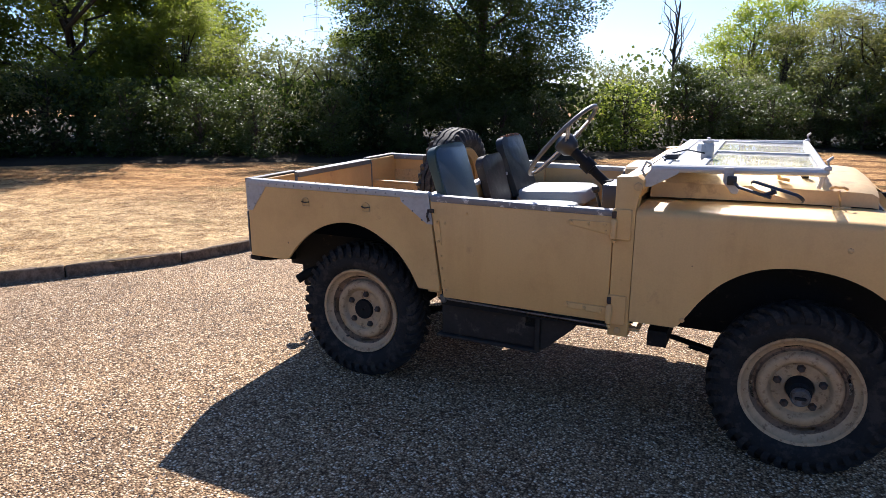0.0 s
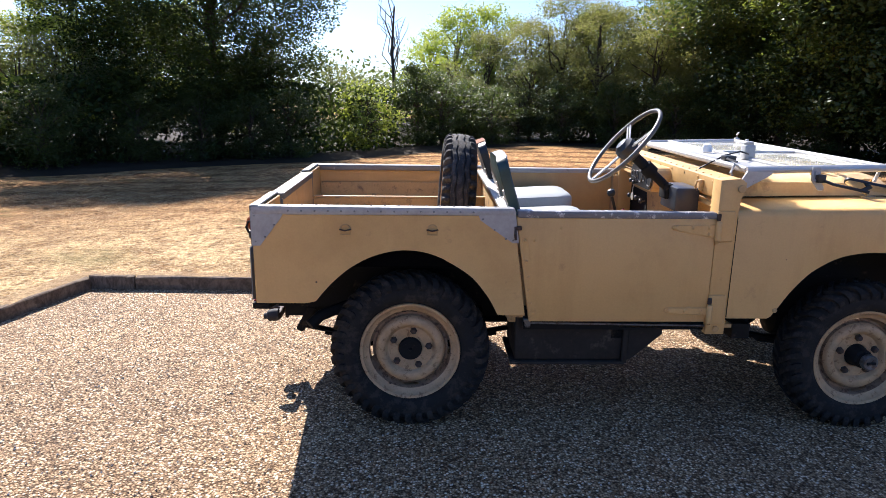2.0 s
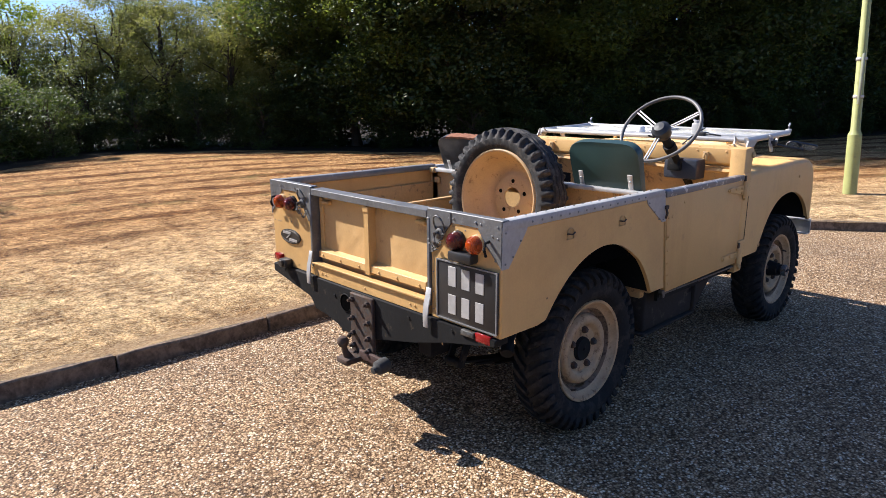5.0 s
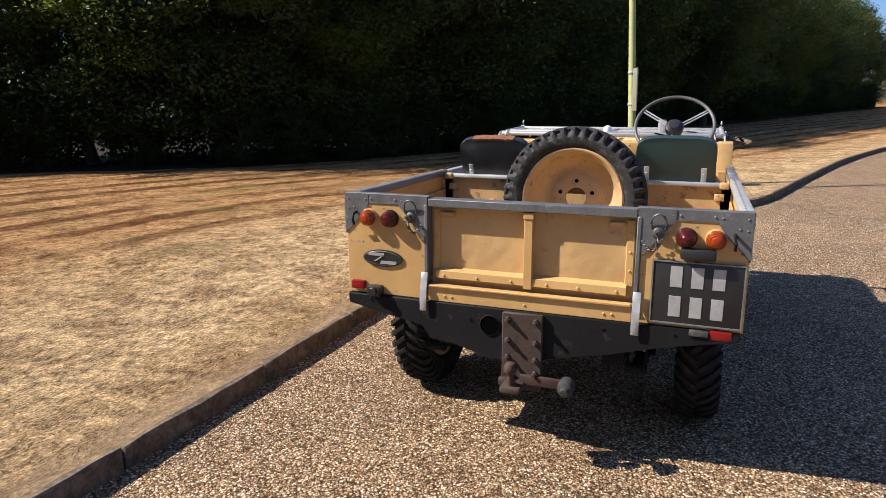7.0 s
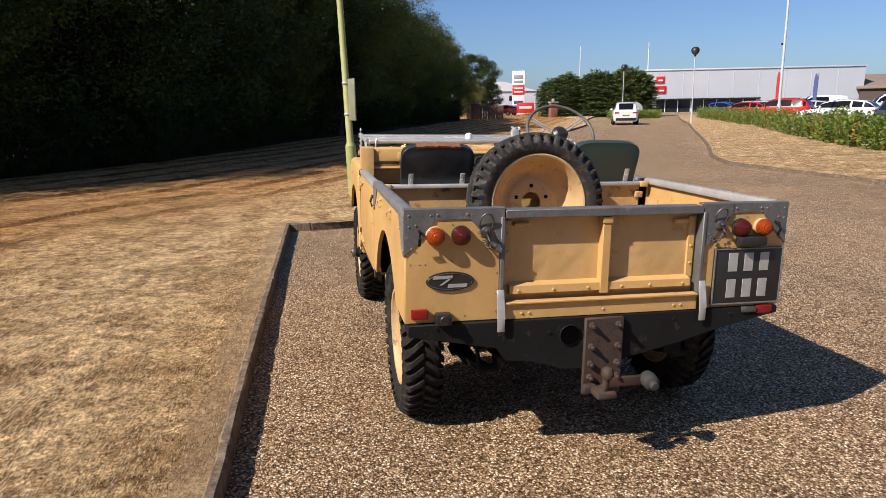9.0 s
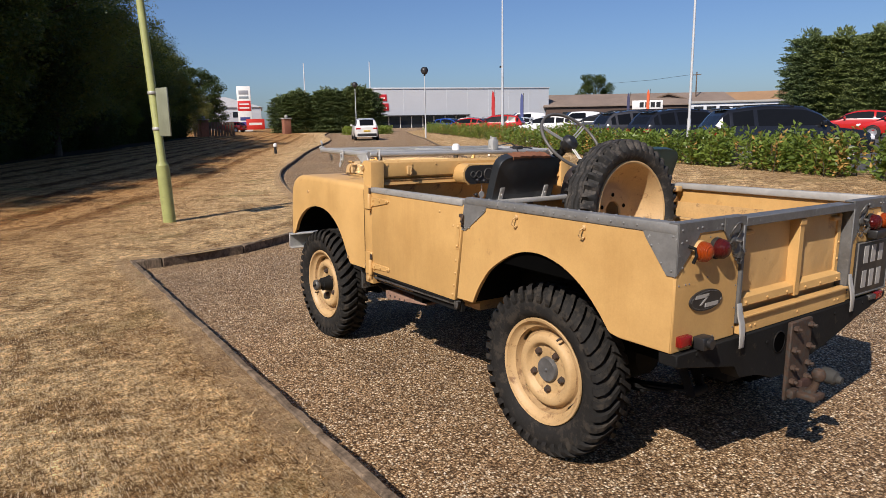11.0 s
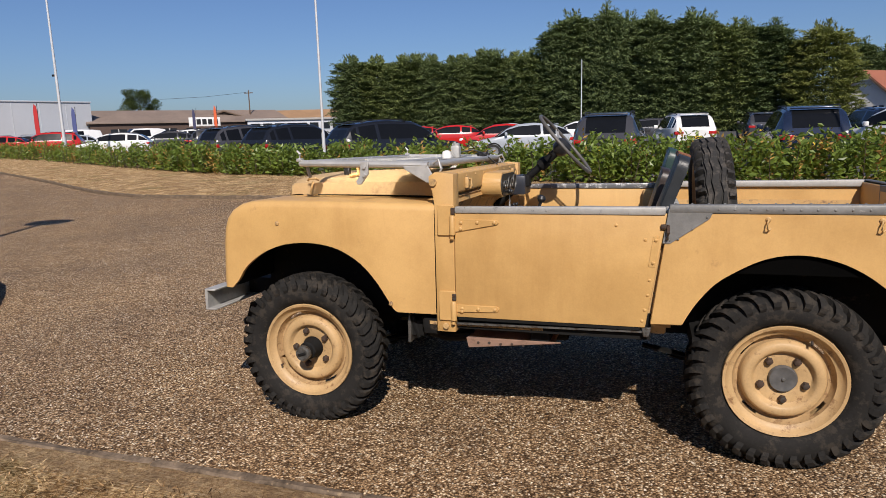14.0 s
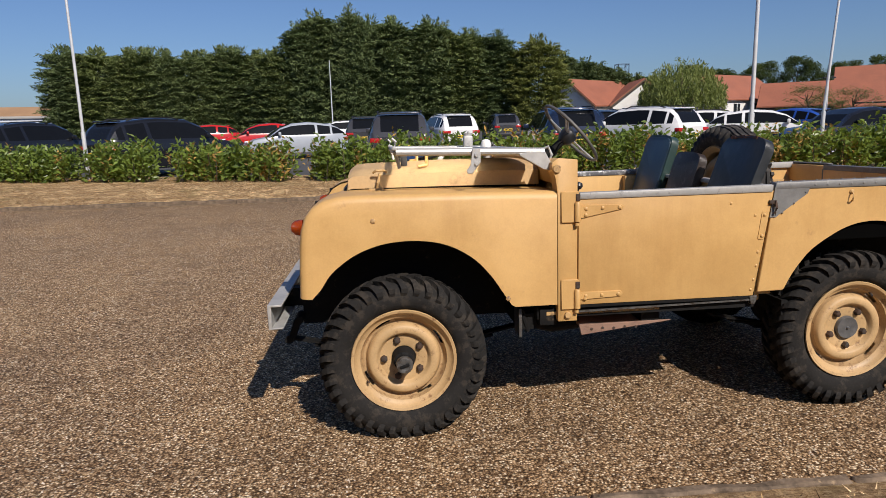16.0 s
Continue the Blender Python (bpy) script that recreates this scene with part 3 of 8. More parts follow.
for A, C in zip(rows, rows[1:]):
    for j in range(len(A) - 1):
        bm.faces.new((A[j], A[j + 1], C[j + 1], C[j]))
tagged(part("lawn", bm, M["lawn"]), "parched mown lawn, straw-coloured with bare earth stripes", "lawn", kind="structure")

# kerb of short concrete edging stones
kerb = thing("kerb", "weathered concrete edging stones round the lawn", "kerb", kind="structure")


def edging(parent, line, height, width, length, near, name="edging_stone", base=-0.06, lip=0.0):
    """Edging stones laid end to end along a line; the far ones are one joined run."""
    pts = [Vector(p) for p in line]
    dist = [0.0]
    for a, b in zip(pts, pts[1:]):
        dist.append(dist[-1] + (b - a).length)

    def at(s):
        for i in range(len(pts) - 1):
            if s <= dist[i + 1] or i == len(pts) - 2:
                return pts[i].lerp(pts[i + 1], (s - dist[i]) / max(1e-6, dist[i + 1] - dist[i]))
    rest = B()
    meshes = []
    for v in range(4):
        b = B()
        box(b, -0.5, 0.5, -width / 2, width / 2, base, height, 0.009, 1)
        bmesh.ops.subdivide_edges(b, edges=[e for e in b.edges if abs(e.verts[0].co.x - e.verts[1].co.x) > 0.8], cuts=7)
        for q in b.verts:
            if q.co.z > 0:
                q.co.z += 0.013 * noise.noise(Vector((q.co.x * 8 + v * 11, q.co.y * 12, v))) - 0.012 * max(0, noise.noise(Vector((q.co.x * 13, q.co.y * 30, v * 3))))
                q.co.y += 0.009 * noise.noise(Vector((q.co.x * 9, v * 5, q.co.z * 9)))
        soften(b)
        me = bpy.data.meshes.new(name)
        b.to_mesh(me)
        b.free()
        me.materials.append(M["kerb"])
        meshes.append(me)
    s, k = 0.0, 0
    while s < dist[-1] - 0.05:
        e = min(s + length, dist[-1])
        # break at sharp corners of the line
        for i, dd in enumerate(dist[1:-1], 1):
            if s + 0.12 < dd < e:
                u, w = (pts[i] - pts[i - 1]).normalized(), (pts[i + 1] - pts[i]).normalized()
                if u.dot(w) < 0.985:
                    e = dd
                    break
        a, b = at(s), at(e)
        d = b - a
        mid = (a + b) / 2
        m = Matrix.Translation((mid.x, mid.y, rise(mid.x, mid.y) + random.uniform(-0.006, 0.004))) @ Matrix.Rotation(math.atan2(d.y, d.x), 4, "Z") @ Matrix.Diagonal((max(0.05, d.length - 0.008), 1, 1, 1))
        if near(mid):
            o = new(name, meshes[k % 4])
            o.matrix_basis = m
            o.parent = parent
        else:
            b2 = B()
            box(b2, -0.5, 0.5, -width / 2, width / 2, base, height)
            b2.transform(m)
            t = bpy.data.meshes.new("tmp")
            b2.to_mesh(t)
            b2.free()
            rest.from_mesh(t)
            bpy.data.meshes.remove(t)
        s, k = e, k + 1
    if len(rest.verts):
        tagged(part(name + "_run", rest, M["kerb"], parent), kind="stuff")
    else:
        rest.free()


edging(kerb, KERB, 0.102, 0.048, 0.915, lambda p: -8 < p.x < 32)

# verge between the drive and the car park, with its own low kerb
VERGE = [(-60, -4.5), (-30, -6.6), (-12, -8.0), (-3, -8.7), (3, -9.0), (8, -9.1), (10.6, -9.15), (12.2, -9.35), (14.4, -10.4), (18.5, -13.0), (24, -16.2), (31, -20.2), (42, -26.6), (52, -32), (66, -40)]
HEDGE = [(-60, -5.5), (-30, -7.6), (-12, -9.2), (-6, -10.0), (1, -11.0), (4, -11.7), (9.5, -13.7), (14, -15.2), (22, -19.2), (29, -23.2), (42, -29.5), (54, -35.2)]
BACK = [(-60, -8), (-30, -10), (-12, -11.5), (-4, -12.2), (2, -12.9), (6, -13.9), (9, -15), (11, -15.9), (14, -17.0), (18, -19), (24, -22), (31, -26), (42, -32), (54, -38), (68, -46)]
bm = B()
rows = []
for s in (0, 0.12, 0.3, 0.5, 0.75, 1.0):
    row = []
    for a, b in zip(VERGE, BACK):
        p = Vector(a).lerp(Vector(b), s)
        row.append(bm.verts.new((p.x, p.y, rise(p.x, p.y) + 0.06 + 0.13 * math.sin(min(1, s * 1.6) * math.pi / 2) + 0.03 * noise.noise(Vector((p.x, p.y, 0))) * (s > 0))))
    rows.append(row)
for A, C in zip(rows, rows[1:]):
    for j in range(len(A) - 1):
        bm.faces.new((A[j], A[j + 1], C[j + 1], C[j]))
bmesh.ops.subdivide_edges(bm, edges=bm.edges[:], cuts=2, use_grid_fill=True)
for v in bm.verts:
    v.co.z += 0.03 * noise.noise(v.co * 0.9)
tagged(part("verge", bm, M["verge"]), "bare brown earth verge with patches of straw", "verge", kind="structure")
vk = thing("verge_kerb", "low weathered kerb along the earth verge", "kerb", kind="structure")
edging(vk, VERGE, 0.075, 0.09, 0.915, lambda p: -12 < p.x < 34, "kerb_stone")
bm = B()
rows = []
for s in (0, 0.05, 0.12, 0.25, 0.5, 1.0):
    row = []
    for i, a in enumerate(BACK):
        p = Vector((a[0], a[1] + 0.15)).lerp(Vector((-150 + 23 * i, -190)), s)
        row.append(bm.verts.new((p.x, p.y, 0.09 + rise(p.x, p.y))))
    rows.append(row)
for A, C in zip(rows, rows[1:]):
    for j in range(len(A) - 1):
        bm.faces.new((A[j], A[j + 1], C[j + 1], C[j]))
tagged(part("car_park", bm, M["asphalt"]), "grey asphalt car park", "car park", kind="structure")


# ---- the off-road vehicle ----
LEAN = Matrix.Translation((0, 0, 0.355)) @ Matrix.Rotation(radians(1.25), 4, "X") @ Matrix.Translation((0, 0, -0.355))
jeep = thing("off_road_vehicle", "sand-yellow vintage open-top off-road vehicle, windscreen folded flat, parked on gravel", "car")
HW = 0.775
SIDES = (("left", 1), ("right", -1))


def jp(name, bm, m, parent=None, label=""):
    """A part of the leaning body."""
    return part(name, bm, m, parent or jeep, label, LEAN)


def yy(s, a, b):
    return (s * a, s * b) if s > 0 else (s * b, s * a)


def rivets(bm, pts, axis, r=0.005, h=0.003):
    for p in pts:
        lathe(bm, [(r, -0.001), (r * 0.85, h * 0.6), (r * 0.4, h)], p, axis, 6)


def line3(a, b, n):
    a, b = Vector(a), Vector(b)
    return [a.lerp(b, i / (n - 1)) for i in range(n)]


REAR_ARCH = [(-0.40, 0.625), (-0.355, 0.68), (-0.30, 0.735), (-0.235, 0.785), (-0.15, 0.828), (-0.05, 0.852), (0.04, 0.850), (0.12, 0.828), (0.20, 0.785), (0.27, 0.735), (0.325, 0.67), (0.36, 0.615), (0.385, 0.565)]
REAR_ARCH = smooth_line(REAR_ARCH)
for side, s in SIDES:
    y0, y1 = yy(s, 0.757, HW)
    out = s * HW
    # tub side
    bm = B()
    prism(bm, [(0.442, 1.005), (-0.65, 1.005), (-0.65, 0.617), (-0.44, 0.617)] + REAR_ARCH + [(0.504, 0.562)], "y", y0, y1, 0.003, 1)
    tub = jp("tub_side", bm, M["sand"])
    bm = B()
    y2, y3 = yy(s, 0.735, HW + 0.006)
    prism(bm, [(-0.655, 1.043), (0.445, 1.037), (0.447, 1.004), (-0.655, 1.004)], "y", y2, y3, 0.008)
    cap = jp("capping", bm, M["capping" if s > 0 else "capping_pale"], tub, "grey metal capping with rivets")
    bm = B()
    y2, y3 = yy(s, HW, HW + 0.004)
    prism(bm, [(-0.656, 1.02), (-0.515, 1.02), (-0.535, 0.985), (-0.622, 0.872), (-0.656, 0.872)], "y", y2, y3)
    prism(bm, [(0.285, 1.02), (0.446, 1.02), (0.466, 0.888), (0.438, 0.888), (0.30, 0.985)], "y", y2, y3)
    jp("corner_plate", bm, M["capping" if s > 0 else "capping_pale"], tub, "riveted grey corner plate")
    bm = B()
    rivets(bm, line3((-0.5, s * (HW + 0.006), 1.022), (0.27, s * (HW + 0.006), 1.02), 15), (0, s, 0))
    rivets(bm, line3((-0.62, s * 0.752, 1.043), (0.42, s * 0.752, 1.038), 19), (0, 0, 1))
    rivets(bm, [(-0.64, out, 1.0), (-0.60, out, 0.91), (-0.56, out, 0.962), (-0.64, out, 0.89), (0.31, out, 0.99), (0.36, out, 0.945), (0.41, out, 0.905), (0.44, out, 0.90)], (0, s, 0), h=0.008)
    jp("rivet", bm, M["capping"], tub)
    # tie-down hooks
    for hx in (-0.265, 0.099):
        bm = B()
        if s < 0:
            ring = [(hx + 0.021 * math.cos(q), out + s * 0.004, 0.943 + 0.021 * math.sin(q)) for q in [math.pi * k / 8 for k in range(9)]]
            tube(bm, ring + [(hx - 0.021, out + s * 0.003, 0.921), (hx + 0.021, out + s * 0.003, 0.921), ring[0]], 0.0024, 6)
            jp("tie_staple", bm, M["sand_worn"], tub, "round-topped wire tie staple")
            bm = B()
            tube(bm, [(hx - 0.024, out + s * 0.006, 0.944), (hx, out + s * 0.013, 0.940), (hx + 0.024, out + s * 0.006, 0.944)], 0.0034, 6)
            jp("tie_bar", bm, M["rust"], tub)
            continue
        lathe(bm, [(0.010, 0), (0.010, 0.004), (0.005, 0.009)], (hx, out, 0.985), (0, s, 0), 10)
        tube(bm, [(hx, out + s * 0.004, 0.985), (hx + 0.004, out + s * 0.018, 0.975), (hx + 0.006, out + s * 0.02, 0.955), (hx, out + s * 0.012, 0.946), (hx - 0.008, out + s * 0.006, 0.952)], 0.0034, 6)
        jp("tie_hook", bm, M["sand_worn"], tub)
    # wheel box, inner walls
    bm = B()
    a, b = yy(s, 0.455, 0.744)
    box(bm, -0.63, 0.43, a, b, 0.788, 0.80)
    a, b = yy(s, 0.447, 0.455)
    box(bm, -0.63, 0.43, a, b, 0.5, 0.872)
    a, b = yy(s, 0.446, 0.478)
    box(bm, -0.63, 0.43, a, b, 0.872, 0.884, 0.003, 1)
    jp("wheel_box", bm, M["sand_worn"], tub)
    # black sheets back the arch opening
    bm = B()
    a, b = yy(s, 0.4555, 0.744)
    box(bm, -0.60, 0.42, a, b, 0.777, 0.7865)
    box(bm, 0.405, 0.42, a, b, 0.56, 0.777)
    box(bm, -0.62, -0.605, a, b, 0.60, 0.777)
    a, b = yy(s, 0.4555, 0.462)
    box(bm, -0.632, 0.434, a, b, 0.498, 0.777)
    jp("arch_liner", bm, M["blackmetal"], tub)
    # added black skirt paints the arch's deep shade and hides the gap
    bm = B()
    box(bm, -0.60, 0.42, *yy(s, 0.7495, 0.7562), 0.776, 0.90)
    jp("arch_skirt", bm, M["shade_black"], tub)
    bm = B()
    box(bm, -0.605, 0.425, *yy(s, 0.741, 0.7485), 0.801, 0.93)
    jp("inner_panel", bm, M["sand_worn"], tub)
    bm = B()
    box(bm, 0.425, 0.545, *yy(s, 0.70, 0.744), 0.545, 0.99)
    box(bm, 1.27, 1.315, *yy(s, 0.70, 0.744), 0.52, 0.99)
    jp("door_frame", bm, M["sand_worn"], tub)
    # added black strip behind the wing joint stops light showing through
    bm = B()
    box(bm, 1.366, 1.402, *yy(s, 0.70, 0.736), 0.53, 1.0)
    jp("wing_seal", bm, M["blackmetal"], tub)
    # rear light panel
    bm = B()
    a, b = yy(s, 0.418, HW - 0.002)
    box(bm, -0.654, -0.61, a, b, 0.617, 1.03, 0.003, 1)
    rp = jp("rear_panel", bm, M["sand"])
    bm = B()
    g = [(0.776, 1.042), (0.667, 1.042), (0.667, 1.0), (0.706, 0.945), (0.776, 0.876)]
    prism(bm, [(s * p, q) for p, q in g], "x", -0.659, -0.653)
    g = [(0.667, 1.042), (0.53, 1.042), (0.53, 1.004), (0.667, 1.004)]
    prism(bm, [(s * p, q) for p, q in g], "x", -0.658, -0.653)
    g = [(0.53, 1.042), (0.405, 1.042), (0.405, 0.876), (0.43, 0.876), (0.47, 0.93), (0.53, 1.0)]
    prism(bm, [(s * p, q) for p, q in g], "x", -0.661, -0.653)
    a, b = yy(s, 0.40, 0.78)
    box(bm, -0.655, -0.62, a, b, 1.036, 1.044, 0.003, 1)
    jp("corner_plate", bm, M["capping_shaded"], rp, "grey galvanised plate with cut corners")
    bm = B()
    rivets(bm, [(-0.659, s * p, q) for p, q in ((0.76, 1.02), (0.76, 0.98), (0.75, 0.9), (0.68, 1.02), (0.655, 1.022), (0.545, 1.022), (0.52, 1.02), (0.44, 0.9), (0.5, 0.985), (0.46, 0.945), (0.735, 0.985))], (-1, 0, 0), 0.0045, 0.003)
    rivets(bm, [(-0.653, s * p, q) for p, q in ((0.755, 0.84), (0.72, 0.84), (0.7, 0.84), (0.6, 0.85), (0.43, 0.8), (0.43, 0.72), (0.43, 0.65), (0.55, 0.64), (0.66, 0.98), (0.56, 0.98), (0.60, 0.985))], (-1, 0, 0), 0.004, 0.003)
    jp("rivet", bm, M["capping"], rp)
    # lamps: amber outside, red inside
    for nm, ly, key, lab in (("indicator_lamp", 0.664, "amber", "amber dome lamp"), ("tail_lamp", 0.568, "red", "dark red dome lamp")):
        bm = B()
        lathe(bm, [(0.036, 0), (0.0365, 0.010), (0.034, 0.014), (0.027, 0.014)], (-0.654, s * ly, 0.945), (-1, 0, 0), 24)
        lamp = jp(nm, bm, M["rubber"] if key == "red" else M["sand_worn"], rp, lab)
        bm = B()
        lathe(bm, [(0.0335, 0.010), (0.0335, 0.022), (0.031, 0.034), (0.024, 0.043), (0.013, 0.048), (0.0, 0.049)], (-0.654, s * ly, 0.945), (-1, 0, 0), 24, cap=False)
        jp("lens", bm, M[key], lamp)
    # hook and chain on the inner plate
    bm = B()
    tube(bm, [(-0.662, s * 0.475, 0.965), (-0.69, s * 0.475, 0.96), (-0.695, s * 0.475, 0.93), (-0.68, s * 0.475, 0.91)], 0.007, 8)
    lathe(bm, [(0.022, 0), (0.022, 0.006), (0.012, 0.012)], (-0.661, s * 0.475, 0.955), (-1, 0, 0), 14)
    tube(bm, [(-0.668 - 0.012 * math.sin(q), s * (0.475 + 0.026 * math.cos(q)), 0.99 + 0.036 * math.sin(q)) for q in (math.pi * 2 * i / 14 for i in range(14))], 0.0035, 6, closed=True)
    jp("tailgate_catch", bm, M["darksteel"], rp)
    bm = B()
    p0, p1 = Vector((-0.67, s * 0.50, 0.955)), Vector((-0.675, s * 0.425, 0.925))
    for i in range(11):
        t = i / 10
        c = p0.lerp(p1, t) + Vector((0, 0, -0.045 * math.sin(t * math.pi)))
        ax = (Vector((0, 1, 0)) if i % 2 else Vector((1, 0, 0)))
        ring = [c + (p1 - p0).normalized() * 0.007 * math.cos(q) + ax.cross((p1 - p0).normalized()).normalized() * 0.0045 * math.sin(q) for q in (math.pi * 2 * k / 8 for k in range(8))]
        tube(bm, ring, 0.0018, 5, closed=True)
    jp("chain", bm, M["darksteel"], rp, "small steel safety chain")
    # vertical channel and strap beside the tailgate
    bm = B()
    a, b = yy(s, 0.402, 0.418)
    box(bm, -0.664, -0.60, a, b, 0.66, 1.01, 0.003, 1)
    jp("tailgate_channel", bm, M["capping_shaded"], rp, "grey metal tailgate channel")
    bm = B()
    prism(bm, [(-0.664, 0.735), (-0.668, 0.735), (-0.674, 0.70), (-0.684, 0.665), (-0.688, 0.63), (-0.688, 0.578), (-0.683, 0.576), (-0.683, 0.628), (-0.678, 0.665), (-0.669, 0.695)], "y", *yy(s, 0.402, 0.430), 0.0015, 1)
    jp("tailgate_strap", bm, M["galv"], rp, "curved bare steel strap")
    # rubber lid hook on the outer corner
    bm = B()
    tube(bm, [(-0.66, s * 0.722, 0.965), (-0.682, s * 0.722, 0.962), (-0.69, s * 0.725, 0.94), (-0.68, s * 0.725, 0.915)], 0.0055, 8)
    jp("corner_hook", bm, M["blackmetal"], rp)

    # door
    dy0, dy1 = yy(s, 0.748, HW + 0.002)
    bm = B()
    prism(bm, [(0.451, 1.003), (0.522, 0.548 if s > 0 else 0.537), (1.3005, 0.548 if s > 0 else 0.537), (1.3005, 1.003)], "y", dy0, dy1, 0.004, 2)
    door = jp("door", bm, M["sand"], None, "sand-yellow door with external strap hinges")
    bm = B()
    prism(bm, [(0.455, 1.028), (0.458, 0.996), (1.298, 0.996), (1.298, 1.024)], "y", *yy(s, 0.74, HW + 0.008), 0.006)
    jp("door_capping", bm, M["chipped" if s < 0 else "chipped_pale"], door, "grey metal capping with flaking dark paint")
    bm = B()
    box(bm, 0.54, 1.29, *yy(s, 0.752, HW - 0.002), 0.535, 0.549)
    jp("door_sill_lip", bm, M["blackmetal"], door)
    bm = B()
    lock = [(0.475, 0.915), (0.50, 0.915), (0.515, 0.80), (0.512, 0.795), (0.49, 0.795)]
    prism(bm, lock, "y", *yy(s, HW, HW + 0.005))
    rivets(bm, [(0.49, s * (HW + 0.005), 0.90), (0.498, s * (HW + 0.005), 0.81), (0.53, out, 0.90), (0.51, out, 0.74), (0.515, out, 0.68), (0.525, out, 0.62), (0.535, out, 0.575), (0.64, out, 0.955)], (0, s, 0), 0.008, 0.006)
    jp("lock_plate", bm, M["sand"], door)
    bm = B()
    box(bm, 0.452, 0.474, *yy(s, HW, HW + 0.014), 0.945, 0.962, 0.003)
    tube(bm, [(0.448, s * (HW + 0.01), 0.96), (0.446, s * (HW + 0.02), 0.93), (0.45, s * (HW + 0.012), 0.905)], 0.006, 6)
    jp("door_catch", bm, M["rust"], door)
    for hz, up in ((0.945, 1), (0.575, -1)):
        bm = B()
        ys = yy(s, HW, HW + 0.008)
        prism(bm, [(1.30, hz + 0.028), (1.118, hz + 0.028 if up < 0 else hz + 0.024), (1.108, hz + 0.014 if up > 0 else hz + 0.016), (1.118, hz + 0.004 if up > 0 else hz + 0.002), (1.30, hz - 0.03 if up > 0 else hz - 0.005)], "y", *ys, 0.002, 1)
        rivets(bm, [(1.128, s * (HW + 0.008), hz + 0.014), (1.20, s * (HW + 0.008), hz + 0.013), (1.27, s * (HW + 0.008), hz + 0.012), (1.272, s * (HW + 0.008), hz - 0.014 if up > 0 else hz + 0.0)], (0, s, 0), 0.009, 0.006)
        lathe(bm, [(0.013, -0.04), (0.013, 0.036), (0.009, 0.042)], (1.307, s * (HW + 0.010), hz), (0, 0, 1), 12)
        box(bm, 1.30, 1.375, *yy(s, HW - 0.004, HW + 0.007), hz - 0.045, hz + 0.085, 0.003, 1)
        lathe(bm, [(0.009, 0), (0.009, 0.012)], (1.31, s * (HW + 0.01), hz - 0.058), (0, 0, 1), 8)
        jp("hinge", bm, M["sand"], door)
        bm = B()
        box(bm, 1.296, 1.314, *yy(s, HW + 0.004, HW + 0.012), hz + 0.045, hz + 0.075, 0.002, 1)
        jp("rubber_stop", bm, M["rust"], door)

    # bulkhead pillar
    bm = B()
    prism(bm, [(1.3035, 0.478), (1.3875, 0.478), (1.3885, 1.03), (1.393, 1.085), (1.412, 1.12), (1.412, 1.15), (1.385, 1.168), (1.3035, 1.16)], "y", *yy(s, 0.69, HW - 0.002), 0.003)
    pil = jp("bulkhead_pillar", bm, M["sand"])
    bm = B()
    disc(bm, (1.392, s * (HW - 0.004), 1.125), (0, s, 0), 0.017, 0.012, 14)
    disc(bm, (1.345, s * (HW - 0.004), 0.505), (0, s, 0), 0.014, 0.014, 12)
    jp("pivot_bolt", bm, M["sand_worn"], pil)

    # front wing: side skin with the arch, rolled top and front
    prof = [(1.39, 1.033), (1.7, 1.04), (2.0, 1.044), (2.22, 1.045), (2.29, 1.041), (2.345, 1.028), (2.392, 1.002), (2.425, 0.962), (2.443, 0.91), (2.452, 0.84), (2.458, 0.74), (2.462, 0.63)]
    sect = [(0.44, 0.0), (0.742, 0.0), (0.757, 0.004), (0.768, 0.013), (HW, 0.032)]
    bm = B()
    nrm = []
    for i, p in enumerate(prof):
        a, b = Vector(prof[max(0, i - 1)]), Vector(prof[min(len(prof) - 1, i + 1)])
        d = (b - a).normalized()
        nrm.append(Vector((-d.y, d.x)))
    g = []
    for p, n2 in zip(prof, nrm):
        g.append([bm.verts.new((p[0] - n2.x * o, s * y, p[1] - n2.y * o)) for y, o in sect])
    for A, C in zip(g, g[1:]):
        for j in range(len(sect) - 1):
            bm.faces.new((A[j], A[j + 1], C[j + 1], C[j]))
    arch = [(2.41, 0.628), (2.372, 0.668), (2.335, 0.722), (2.28, 0.77), (2.21, 0.812), (2.12, 0.842), (2.02, 0.853), (1.92, 0.846), (1.83, 0.82), (1.74, 0.765), (1.67, 0.69), (1.62, 0.615), (1.585, 0.562)]
    arch = smooth_line(arch) + [(1.57, 0.553), (1.39, 0.553)]
    rim = [bm.verts.new((x, s * HW, z)) for x, z in arch]
    bm.faces.new([r[-1] for r in g] + rim)
    inner = [bm.verts.new((v.co.x, s * (HW - 0.02), v.co.z)) for v in rim]
    for i in range(len(rim) - 1):
        bm.faces.new((rim[i], rim[i + 1], inner[i + 1], inner[i]))
    wing = jp("front_wing", bm, M["sand"])
    # black boxes close off the wheel well
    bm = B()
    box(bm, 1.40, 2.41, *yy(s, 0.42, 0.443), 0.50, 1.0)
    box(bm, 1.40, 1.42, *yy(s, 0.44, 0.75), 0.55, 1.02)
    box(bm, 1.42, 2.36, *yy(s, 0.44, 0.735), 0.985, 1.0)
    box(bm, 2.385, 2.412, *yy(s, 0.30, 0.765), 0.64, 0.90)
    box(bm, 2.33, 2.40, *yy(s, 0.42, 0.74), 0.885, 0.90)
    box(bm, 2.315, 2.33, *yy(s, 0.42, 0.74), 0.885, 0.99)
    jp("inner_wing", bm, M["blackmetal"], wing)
    bm = B()
